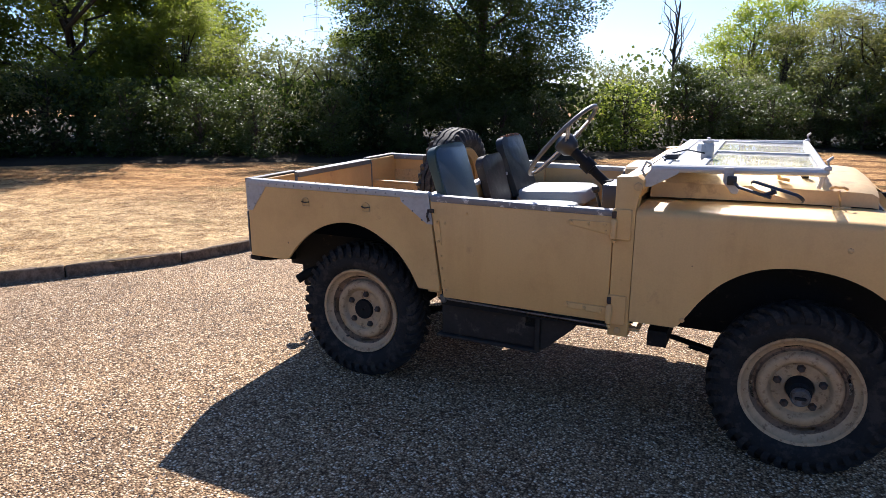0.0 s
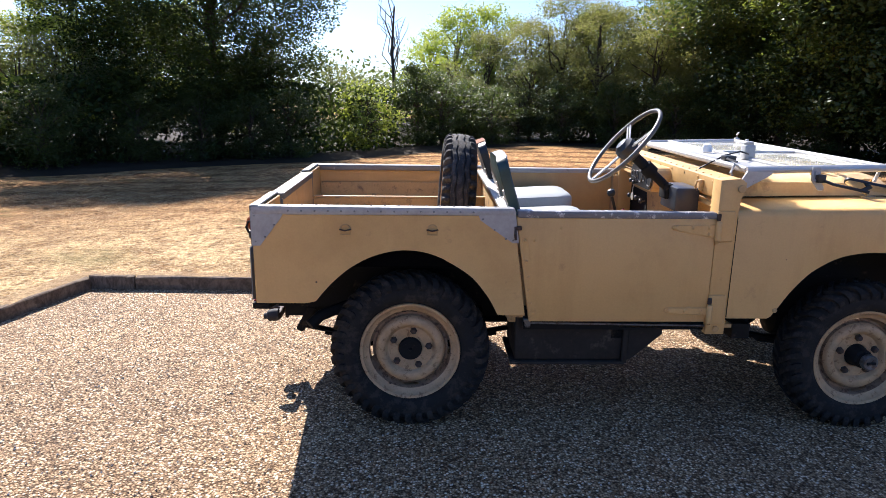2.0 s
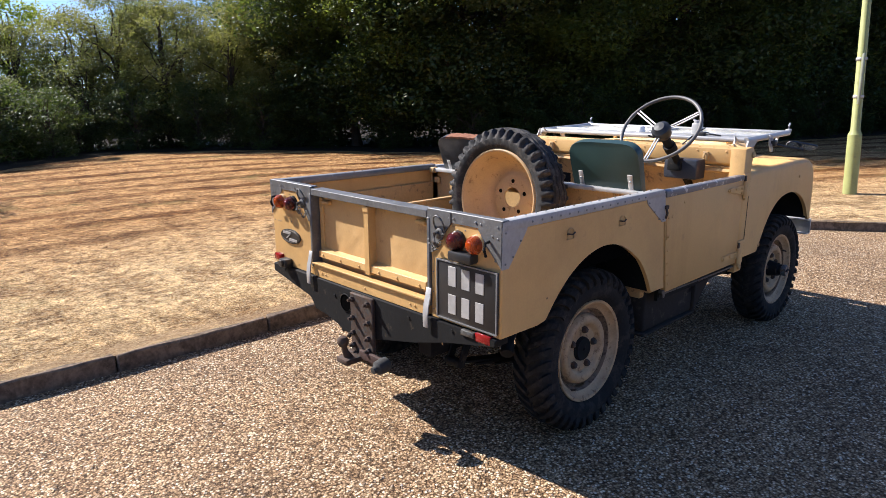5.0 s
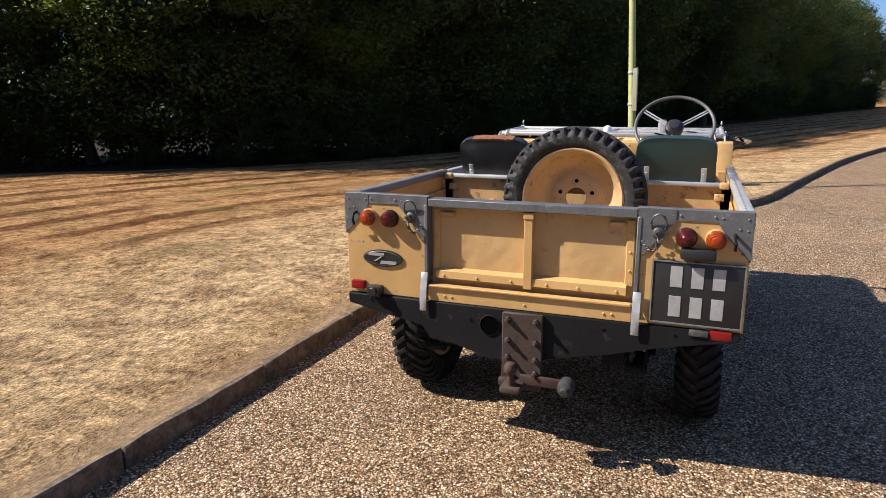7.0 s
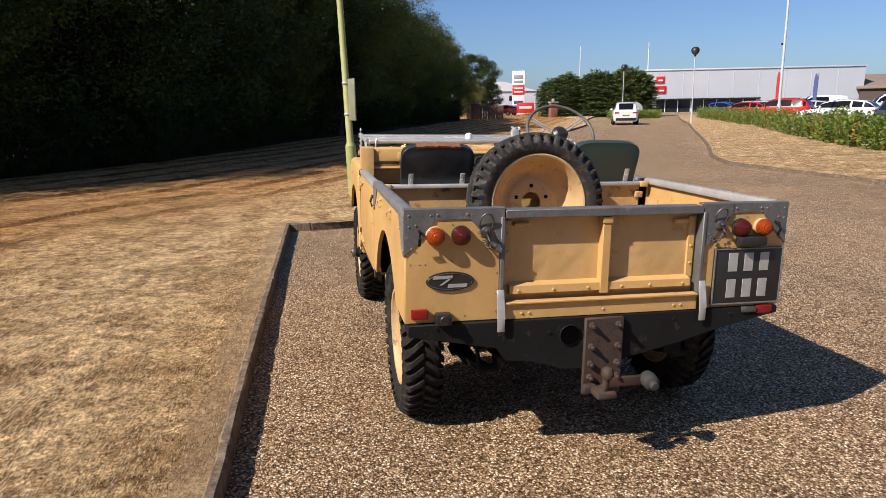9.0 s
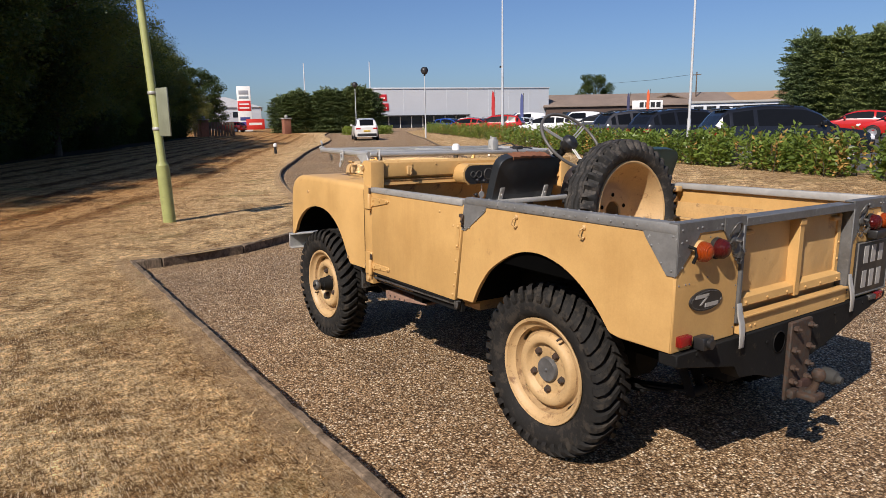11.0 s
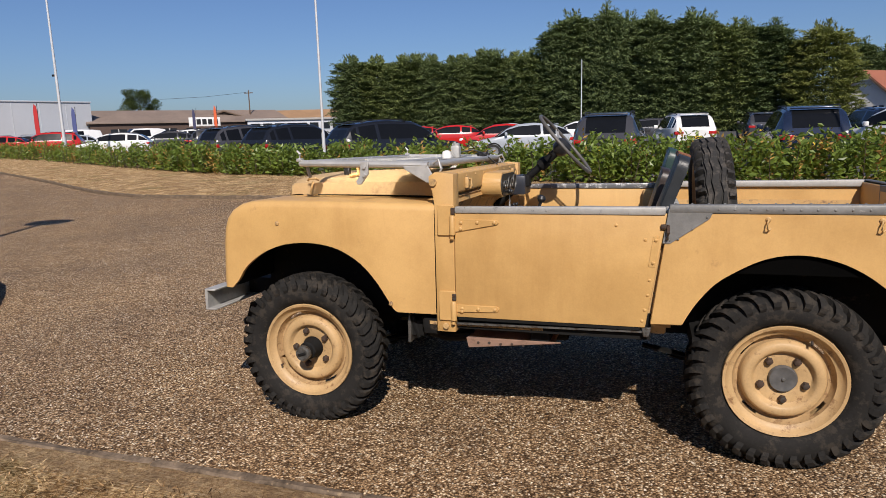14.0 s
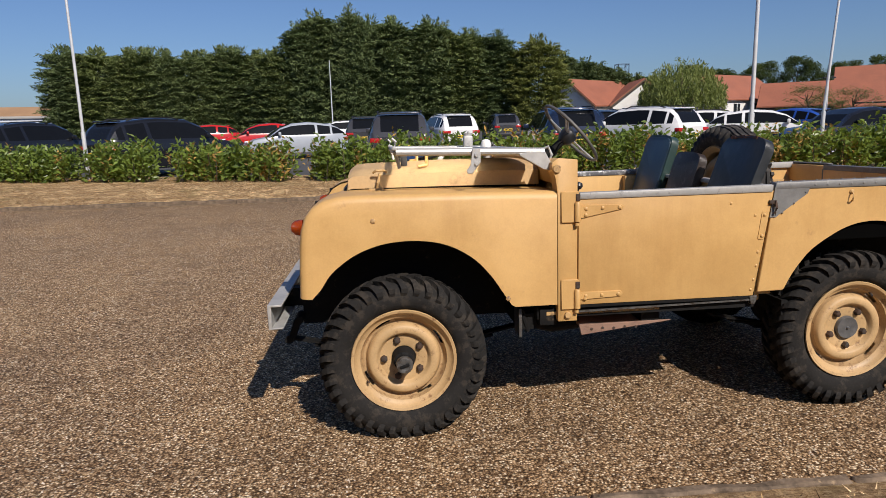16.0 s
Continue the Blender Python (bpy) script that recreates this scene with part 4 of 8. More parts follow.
    prism(bm, [(2.28, 1.036), (2.345, 1.02), (2.388, 0.996), (2.42, 0.958), (2.438, 0.908), (2.447, 0.84), (2.453, 0.74), (2.457, 0.635), (2.28, 0.635)], "y", *yy(s, 0.409, 0.419))
    jp("wing_cheek", bm, M["sand"], wing)
    bm = B()
    lathe(bm, [(0.034, 0), (0.034, 0.012), (0.03, 0.03), (0.018, 0.045), (0.0, 0.049)], (2.445, s * 0.655, 0.91), (1, 0, 0.05), 20, cap=False)
    jp("side_lamp", bm, M["amber"], wing, "amber front lamp")
    bm = B()
    rivets(bm, [(1.60, out, 0.59), (2.15, out, 0.94)], (0, s, 0), 0.012, 0.006)
    jp("wing_bolt", bm, M["sand_worn"], wing)

# tub floor, front bulkhead and rails
bm = B()
box(bm, -0.64, 0.44, -0.455, 0.455, 0.60, 0.625)
jp("tub_floor", bm, M["sand_worn"])
bm = B()
box(bm, 0.425, 0.438, -0.757, 0.757, 0.60, 1.0)
tf = jp("tub_front_panel", bm, M["sand_worn"])
bm = B()
box(bm, 0.395, 0.455, -0.74, 0.74, 0.998, 1.018, 0.005)
jp("top_rail", bm, M["galv"], tf, "flat bare metal rail")
bm = B()
for s in (1, -1):
    box(bm, 0.385, 0.425, *yy(s, 0.69, 0.735), 0.99, 1.022, 0.006)
    box(bm, 0.405, 0.424, *yy(s, 0.67, 0.715), 0.93, 0.965, 0.004)
jp("rail_bracket", bm, M["sand_worn"], tf)

# tailgate
bm = B()
box(bm, -0.612, -0.600, -0.405, 0.405, 0.62, 1.01, 0.002, 1)
for q in bm.verts:
    q.co.x += 0.003 * noise.noise(q.co * 6)
tg = jp("tailgate", bm, M["sand_dented"], None, "sand-yellow dented tailgate with a centre rib")
bm = B()
box(bm, -0.662, -0.595, -0.40, 0.40, 1.004, 1.034, 0.002, 1)
jp("tailgate_rail", bm, M["capping_shaded"], tg, "grey top rail")
bm = B()
box(bm, -0.652, -0.611, -0.022, 0.010, 0.70, 1.0, 0.0015, 1)
box(bm, -0.656, -0.611, -0.026, 0.014, 0.975, 1.0, 0.0015, 1)
jp("centre_rib", bm, M["sand"], tg)
bm = B()
prism(bm, [(-0.611, 0.752), (-0.645, 0.742), (-0.648, 0.712), (-0.611, 0.705)], "y", -0.375, 0.375, 0.001, 1)
box(bm, -0.622, -0.611, 0.365, 0.395, 0.74, 0.99, 0.003, 1)
box(bm, -0.622, -0.611, -0.395, -0.365, 0.74, 0.99, 0.003, 1)
box(bm, -0.635, -0.611, 0.30, 0.36, 0.965, 0.982, 0.004, 1)
box(bm, -0.635, -0.611, -0.36, -0.30, 0.965, 0.982, 0.004, 1)
rivets(bm, [(-0.648, y, 0.724) for y in (-0.34, -0.2, -0.08, 0.06, 0.2, 0.34)] + [(-0.622, y, z) for y in (-0.38, 0.38) for z in (0.8, 0.87, 0.94)], (-1, 0, 0), 0.006, 0.004)
jp("tailgate_rib", bm, M["sand"], tg)
bm = B()
box(bm, -0.664, -0.63, -0.40, 0.40, 0.618, 0.683, 0.0015, 1)
box(bm, -0.676, -0.64, -0.395, 0.395, 0.679, 0.686, 0.001, 1)
rivets(bm, [(-0.664, y, 0.64) for y in (-0.33, -0.3, 0.3, 0.33, 0.0)], (-1, 0, 0), 0.006, 0.004)
jp("rear_sill", bm, M["sand"])

# crossmember, tow plate
bm = B()
low = [(0.765, 0.572), (0.425, 0.513), (0.392, 0.456), (0.286, 0.447), (0.205, 0.43), (0.17, 0.405), (0.04, 0.40), (-0.08, 0.425), (-0.113, 0.442), (-0.332, 0.487), (-0.52, 0.54), (-0.765, 0.588)]
prism(bm, [(0.768, 0.616)] + low + [(-0.768, 0.616)], "x", -0.672, -0.60, 0.004, 1)
cm = jp("rear_crossmember", bm, M["blackmetal"], None, "black steel rear crossmember")
# black disc paints the dark of the hole
bm = B()
disc(bm, (-0.672, 0.135, 0.545), (-1, 0, 0), 0.039, 0.0015, 24)
jp("pto_hole", bm, M["shade_black"], cm)
bm = B()
lathe(bm, [(0.039, 0), (0.043, 0.0), (0.043, 0.004), (0.039, 0.004)], (-0.672, 0.135, 0.545), (-1, 0, 0), 24, cap=False)
for y, z in ((0.22, 0.56), (-0.3, 0.585), (0.66, 0.6), (-0.55, 0.595)):
    disc(bm, (-0.672, y, z), (-1, 0, 0), 0.007, 0.004, 6)
jp("crossmember_bolt", bm, M["blackmetal"], cm)
bm = B()
box(bm, -0.690, -0.672, -0.080, 0.080, 0.30, 0.612, 0.004, 1)
tow = jp("tow_plate", bm, M["rust"], cm, "rusty drilled tow plate with bolts")
bm = B()
for y in (-0.055, 0.055):
    for z in (0.585, 0.50, 0.43, 0.375):
        disc(bm, (-0.69, y, z), (-1, 0, 0), 0.013, 0.016, 6)
        disc(bm, (-0.69, y, z), (-1, 0, 0), 0.007, 0.03, 8)
jp("tow_bolt", bm, M["rust"], tow)
bm = B()
box(bm, -0.79, -0.69, -0.02, 0.06, 0.318, 0.345, 0.008)
tube(bm, [(-0.75, 0.02, 0.34), (-0.765, 0.02, 0.37), (-0.772, 0.02, 0.40)], [0.02, 0.014, 0.012], 12)
lathe(bm, [(0.0, -0.027), (0.017, -0.021), (0.025, -0.008), (0.025, 0.008), (0.017, 0.021), (0.0, 0.027)], (-0.775, 0.02, 0.42), (0, 0, 1), 16, cap=False)
box(bm, -0.72, -0.69, 0.03, 0.085, 0.315, 0.35, 0.008)
jp("tow_hook", bm, M["rust"], tow)
bm = B()
box(bm, -0.71, -0.69, -0.19, 0.0, 0.33, 0.37, 0.005)
jp("tow_arm", bm, surface("red_primer", (0.05, 0.023, 0.017), 0.75, vary=0.4, grain=70, stain=14, bumps=0.2), tow)
bm = B()
lathe(bm, [(0.0, -0.03), (0.029, -0.028), (0.033, -0.005), (0.030, 0.026), (0.018, 0.034), (0.015, 0.05), (0.0, 0.051)], (-0.725, -0.185, 0.355), (-1, 0, -0.15), 18, cap=False)
jp("trailer_socket", bm, surface("dull_grey_cap", (0.035, 0.034, 0.032), 0.8, vary=0.3, grain=60, stain=20), tow, "grey round socket cap")

# plate, badge, reflectors
bm = B()
box(bm, -0.667, -0.655, -0.768, -0.462, 0.632, 0.862, 0.004)
pl = jp("number_plate", bm, M["plastic"], None, "black number plate with silver bars")
bm = B()
for a in ((-0.768, -0.462, 0.632, 0.637), (-0.768, -0.462, 0.857, 0.862), (-0.768, -0.763, 0.637, 0.857), (-0.467, -0.462, 0.637, 0.857)):
    box(bm, -0.670, -0.666, *a)
jp("plate_border", bm, M["capping"], pl)
for z0, z1 in ((0.768, 0.843), (0.66, 0.735)):
    for k in range(3):
        bm = B()
        yb = -0.525 - 0.07 * k
        box(bm, -0.669, -0.666, yb - 0.040, yb, z0, z1, 0.0004, 1)
        jp("plate_bar", bm, M["galv"], pl)
bm = B()
box(bm, -0.70, -0.655, -0.668, -0.552, 0.875, 0.912, 0.008)
jp("plate_lamp", bm, M["plastic"])
bm = B()
ell = [(0.607 + 0.090 * math.cos(q), 0.775 + 0.036 * math.sin(q)) for q in (2 * math.pi * i / 40 for i in range(40))]
prism(bm, ell, "x", -0.661, -0.653, 0.001, 1)
bdg = jp("badge", bm, M["plastic"], None, "oval black metal badge with plain silver shapes")
bm = B()
tube(bm, [(-0.661, 0.607 + 0.083 * math.cos(q), 0.775 + 0.030 * math.sin(q)) for q in (2 * math.pi * i / 40 for i in range(40))], 0.0018, 5, closed=True)
jp("badge_rim", bm, M["darksteel"], bdg)
bm = B()
for pts in ([(0.672, 0.785), (0.668, 0.797), (0.598, 0.797), (0.602, 0.785)], [(0.617, 0.752), (0.613, 0.765), (0.543, 0.765), (0.547, 0.752)], [(0.596, 0.79), (0.606, 0.79), (0.646, 0.762), (0.636, 0.762)]):
    prism(bm, pts, "x", -0.6635, -0.660)
jp("badge_bar", bm, M["alu"], bdg)
for y0, y1, z0, z1, nm in ((0.69, 0.752, 0.637, 0.672, "reflector"), (-0.742, -0.668, 0.588, 0.622, "reflector")):
    bm = B()
    box(bm, -0.674, -0.650, y0, y1, z0, z1, 0.004)
    jp(nm, bm, M["redflat"], None, "small red rectangular reflector")
bm = B()
box(bm, -0.70, -0.655, 0.605, 0.665, 0.617, 0.66, 0.006)
disc(bm, (-0.70, 0.635, 0.64), (-1, 0, 0), 0.018, 0.012, 12)
jp("electric_socket", bm, M["plastic"])
bm = B()
box(bm, -0.68, -0.655, -0.665, -0.60, 0.596, 0.618, 0.004)
jp("reflector_bracket", bm, M["darksteel"])

# bulkhead, dash, seat box
bm = B()
prism(bm, [(1.318, 1.155), (1.40, 1.165), (1.405, 1.145), (1.385, 1.06), (1.345, 1.06), (1.318, 1.075)], "y", -0.69, 0.69, 0.005)
bh = jp("bulkhead_top", bm, M["sand"])
bm = B()
rivets(bm, line3((1.34, -0.66, 1.158), (1.34, 0.66, 1.158), 17), (0, 0, 1), 0.006, 0.004)
rivets(bm, line3((1.318, -0.66, 1.14), (1.318, 0.66, 1.14), 9), (-1, 0, 0), 0.006, 0.004)
jp("rivet", bm, M["sand"], bh)
bm = B()
prism(bm, [(1.345, 1.062), (1.42, 0.93), (1.44, 0.56), (1.425, 0.56), (1.40, 0.925), (1.325, 1.055)], "y", -0.69, 0.69)
jp("footwell_panel", bm, M["sand_worn"], bh)
bm = B()
prism(bm, [(1.325, 1.045), (1.42, 1.0), (1.42, 0.985), (1.32, 1.03)], "y", -0.69, 0.69)
jp("parcel_shelf", bm, M["sand"], bh)
for y in (0.52, -0.55):
    bm = B()
    box(bm, 1.300, 1.318, y - 0.016, y + 0.016, 1.085, 1.135, 0.005)
    tube(bm, [(1.302, y, 1.125), (1.292, y, 1.128), (1.288, y, 1.10), (1.294, y, 1.083)], 0.006, 8)
    jp("vent_catch", bm, M["sand_worn"], bh)
cap_pts = [(0.012 + math.copysign(0.125, math.cos(q)) + 0.064 * math.cos(q), 1.074 + 0.064 * math.sin(q)) for q in (2 * math.pi * (i + 0.5) / 36 for i in range(36))]
bm = B()
prism(bm, cap_pts, "x", 1.225, 1.33, 0.006)
dash = jp("instrument_binnacle", bm, M["sand"], bh)
bm = B()
face = [(0.012 + (p[0] - 0.012) * 0.93, 1.074 + (p[1] - 1.074) * 0.86) for p in cap_pts]
prism(bm, face, "x", 1.2205, 1.226)
jp("gauge_panel", bm, M["plastic"], dash, "black instrument panel")
for y, r in ((-0.125, 0.041), (-0.048, 0.022), (0.012, 0.035), (0.085, 0.022), (0.130, 0.019)):
    bm = B()
    lathe(bm, [(r - 0.005, 0.002), (r - 0.004, 0.007), (r, 0.007), (r, 0.0)], (1.2205, y, 1.076), (-1, 0, 0), 20, cap=False)
    gd = jp("gauge", bm, M["darksteel"], dash)
    bm = B()
    disc(bm, (1.2205, y, 1.076), (-1, 0, 0), r - 0.005, 0.003, 18)
    jp("dial", bm, M["plastic"], gd)
bm = B()
for y, z in ((0.06, 1.035), (0.11, 1.04), (0.0, 0.96), (0.12, 0.955), (-0.08, 0.955)):
    lathe(bm, [(0.005, 0), (0.005, 0.02), (0.012, 0.02), (0.012, 0.03), (0.0, 0.032)], (1.222, y, z), (-1, 0, 0), 12, cap=False)
jp("switch_knob", bm, M["plastic"], dash)
bm = B()
tube(bm, [(1.205, 0.075, 1.02), (1.202, 0.075, 0.99), (1.204, 0.078, 0.975)], 0.002, 5)
lathe(bm, [(0.02, 0), (0.02, 0.004)], (1.204, 0.078, 0.955), (-1, 0, 0), 14)
jp("ignition_key", bm, M["alu"], dash)
bm = B()
box(bm, 1.20, 1.31, -0.555, -0.36, 0.985, 1.095, 0.01)
jp("control_box", bm, surface("dark_slate_metal", (0.03, 0.034, 0.045), 0.4, vary=0.2, grain=60, stain=9), bh, "dark metal box beside the steering column")
bm = B()
box(bm, 0.44, 0.93, -0.69, 0.69, 0.50, 0.805, 0.01)
jp("seat_box", bm, M["sand_worn"])
bm = B()
box(bm, 0.93, 1.43, -0.7475, 0.7475, 0.50, 0.515)
cf = jp("cab_floor", bm, M["sand_worn"])
# sill plates added to stop sun leaking out below the doors
for s in (1, -1):
    bm = B()
    box(bm, 0.50, 1.305, *yy(s, 0.732, 0.7475), 0.49, 0.60)
    sill = jp("floor_sill", bm, M["blackmetal"], cf)
    bm = B()
    prism(bm, [(0.512, 0.524), (1.30, 0.512), (1.30, 0.519), (0.512, 0.532)], "y", *yy(s, 0.7475, 0.768))
    prism(bm, [(0.498, 0.545), (0.535, 0.545), (0.528, 0.508), (0.508, 0.508)], "y", *yy(s, 0.752, 0.772), 0.002, 1)
    jp("sill_strip", bm, M["darksteel"], sill, "dull grey steel sill strip")


def cushion(w, d, h, n=10):
    """A padded slab with rounded corners and a slightly domed top."""
    b = B()
    rings = []
    for k, (inset, z) in enumerate(((0.012, 0), (0.0, 0.012), (0.0, h - 0.02), (0.008, h - 0.006), (0.028, h + 0.002), (0.09, h + 0.010))):
        ring = []
        for i in range(4 * n):
            q = 2 * math.pi * (i + 0.5) / (4 * n)
            c, sn = math.cos(q), math.sin(q)
            ring.append(b.verts.new((math.copysign(abs(c) ** 0.28, c) * (d / 2 - inset), math.copysign(abs(sn) ** 0.28, sn) * (w / 2 - inset), z)))
        rings.append(ring)
    for A, C in zip(rings, rings[1:]):
        for j in range(4 * n):
            b.faces.new((A[j], A[(j + 1) % (4 * n)], C[(j + 1) % (4 * n)], C[j]))
    b.faces.new(rings[0][::-1])
    b.faces.new(rings[-1])
    return b


for y, w, h, lab in ((-0.48, 0.40, 0.085, "faded grey vinyl seat cushion"), (0.0, 0.42, 0.07, "grey vinyl centre cushion"), (0.47, 0.41, 0.085, "grey vinyl passenger cushion")):
    b = cushion(w, 0.44, h)
    b.transform(Matrix.Translation((0.71, y, 0.803 + (0.03 if y > 0.2 else 0))) @ Matrix.Rotation(radians(-3), 4, "Y"))
    jp("seat_cushion", b, M["vinyl_grey"], None, lab)


def seat_back(y, w, h, lean, x, z, m, lab, strap=True):
    """A seat back: a rounded pad on its base, leaning to the rear."""
    b = B()
    n = 24
    out = []
    for i in range(n):
        q = math.pi * i / (n - 1)
        c, sn = math.cos(q), math.sin(q)
        out.append((math.copysign(abs(c) ** 0.35, c) * w / 2, h - 0.09 + 0.09 * abs(sn) ** 0.5))
    out = [(w / 2 * 0.97, 0.0)] + out + [(-w / 2 * 0.97, 0.0)]
    prism(b, out, "x", -0.022, 0.022, 0.014, 3)
    for v in b.verts:
        v.co.x += -0.25 * (v.co.y / w) ** 2 * 0.25 + 0.004 * noise.noise(v.co * 14)
    mm = Matrix.Translation((x, y, z)) @ Matrix.Rotation(radians(-lean), 4, "Y")
    b.transform(mm)
    sb = jp("seat_back", b, m, None, lab)
    if strap:
        for yo in (w * 0.36, -w * 0.36):
            b = B()
            box(b, -0.040, -0.020, yo - 0.013, yo + 0.013, 0.10, 0.225, 0.003)
            lathe(b, [(0.006, 0), (0.004, 0.005)], (-0.040, yo, 0.19), (-1, 0, 0), 8)
            b.transform(mm)
            jp("seat_bracket", b, M["alu"], sb)
    return sb, mm


sb, mm = seat_back(-0.48, 0.375, 0.37, 17, 0.51, 0.885, M["vinyl_green"], "dark green vinyl driver seat back")
b = B()
pad = [(math.copysign(abs(math.cos(q)) ** 0.35, math.cos(q)) * 0.178, 0.272 + 0.085 * abs(math.sin(q)) ** 0.5) for q in (math.pi * i / 23 for i in range(24))]
prism(b, [(0.172, 0.01)] + pad + [(-0.172, 0.01)], "x", 0.016, 0.026, 0.004, 2)
for v in b.verts:
    v.co.x += -0.0625 * (v.co.y / 0.375) ** 2 + 0.003 * noise.noise(v.co * 14)
b.transform(mm)
jp("front_pad", b, surface("faded_blue_vinyl", (0.035, 0.068, 0.10), 0.4, vary=0.25, grain=120, stain=7, bumps=0.15), sb, "faded blue vinyl front of the seat back")
sb, mm = seat_back(0.45, 0.38, 0.37, 20, 0.52, 0.875, M["vinyl"], "torn black vinyl passenger seat back")
b = B()
tear = [(-0.17 + 0.0142 * k, 0.376 - 0.35 * abs(0.0142 * k - 0.17) ** 2 + 0.008 * noise.noise(Vector((k * 0.8, 3, 0)))) for k in range(4, 21)]
prism(b, tear + [(y, z - 0.009 - 0.012 * abs(noise.noise(Vector((y * 40, 9, 0))))) for y, z in tear[::-1]], "x", -0.034, 0.018)
b.transform(mm)
jp("torn_lining", b, M["orangetear"], sb, "orange-brown lining at the torn top edge")
seat_back(-0.015, 0.30, 0.30, 16, 0.53, 0.86, surface("worn_brown_leather", (0.035, 0.025, 0.021), 0.45, vary=0.3, grain=90, stain=10, bumps=0.2, dirt=(0.085, 0.07, 0.06), dirt_at=0.56, wave=0.5), "small brown-black centre seat back with worn edges", False)

# steering wheel and column
SW = Vector((0.98, -0.441, 1.271))
ax = Vector((-0.755, 0, 0.656)).normalized()
e1, e2 = Vector((0, 1, 0)), ax.cross(Vector((0, 1, 0)))
bm = B()
tube(bm, [SW + (e1 * math.cos(q) + e2 * math.sin(q)) * 0.213 for q in (2 * math.pi * i / 48 for i in range(48))], 0.0098, 10, closed=True)
sw = jp("steering_wheel", bm, M["wheelgrey"], None, "large thin-rimmed grey steering wheel")
for q in (radians(90), radians(212), radians(328)):
    d = e1 * math.cos(q) + e2 * math.sin(q)
    sd = ax.cross(d)
    bm = B()
    for o in (-0.008, 0.008):
        tube(bm, [SW - ax * 0.02 + d * 0.03 + sd * o, SW - ax * 0.012 + d * 0.12 + sd * o, SW + d * 0.208 + sd * o], 0.0045, 6)
    jp("spoke", bm, M["alu"], sw)
bm = B()
lathe(bm, [(0.026, -0.075), (0.044, -0.055), (0.052, -0.02), (0.049, 0.0), (0.033, 0.012), (0.028, 0.018), (0.0, 0.02)], SW, ax, 24, cap=False)
jp("hub", bm, M["plastic"], sw)
bm = B()
tube(bm, [SW - ax * 0.05, SW - ax * 0.20], 0.024, 12)
tube(bm, [SW - ax * 0.20, SW - ax * 0.55], 0.021, 12)
lathe(bm, [(0.034, 0), (0.034, 0.05)], SW - ax * 0.14, -ax, 12)
tube(bm, [SW - ax * 0.10, SW - ax * 0.10 + Vector((0, 0.11, 0.02))], 0.005, 6)
box(bm, 1.18, 1.22, -0.47, -0.39, 1.03, 1.10, 0.006)
jp("steering_column", bm, M["blackmetal"], sw)
bm = B()
tube(bm, [(1.17, -0.02, 0.52), (1.13, -0.02, 0.75), (1.06, -0.03, 0.97)], 0.008, 8)
lathe(bm, [(0.0, -0.022), (0.016, -0.016), (0.023, 0.0), (0.017, 0.016), (0.0, 0.022)], (1.055, -0.03, 0.99), (-0.2, 0, 1), 14, cap=False)
jp("gear_lever", bm, M["plastic"])
bm = B()
tube(bm, [(1.20, 0.14, 0.52), (1.18, 0.14, 0.85)], 0.008, 8)
lathe(bm, [(0.0, -0.018), (0.016, 0.0), (0.0, 0.018)], (1.18, 0.14, 0.86), (0, 0, 1), 12, cap=False)
jp("transfer_lever", bm, surface("red_knob", (0.3, 0.02, 0.015), 0.4, bumps=0))

# bonnet with rounded shoulders
bm = B()
rings = []
for x, hw, top, base in ((1.40, 0.492, 1.150, 1.045), (1.55, 0.488, 1.152, 1.048), (1.8, 0.472, 1.152, 1.05), (2.05, 0.455, 1.146, 1.05), (2.18, 0.447, 1.145, 1.05), (2.235, 0.443, 1.140, 1.05), (2.258, 0.441, 1.124, 1.046), (2.266, 0.44, 1.05, 1.036)):
    row = []
    for k in range(-9, 10):
        t = k / 9
        a = abs(t)
        if a > 0.82:
            q = (a - 0.82) / 0.18
            y, z = hw * (0.93 + 0.07 * math.sin(min(1, q * 1.6) * math.pi / 2)), top - 0.02 - (top - 0.02 - base) * (q ** 1.5)
        else:
            y, z = hw * 0.93 * a / 0.82, top - 0.02 * (a / 0.82) ** 2.5
        row.append(bm.verts.new((x, math.copysign(y, t), z)))
    rings.append(row)
for A, C in zip(rings, rings[1:]):
    for j in range(18):
        bm.faces.new((A[j], A[j + 1], C[j + 1], C[j]))
bon = jp("bonnet", bm, M["sand_dusty"], None, "dusty sand-yellow bonnet")
bm = B()
box(bm, 1.40, 2.28, -0.44, 0.44, 1.02, 1.043)
jp("bonnet_seal", bm, M["blackmetal"], bon)
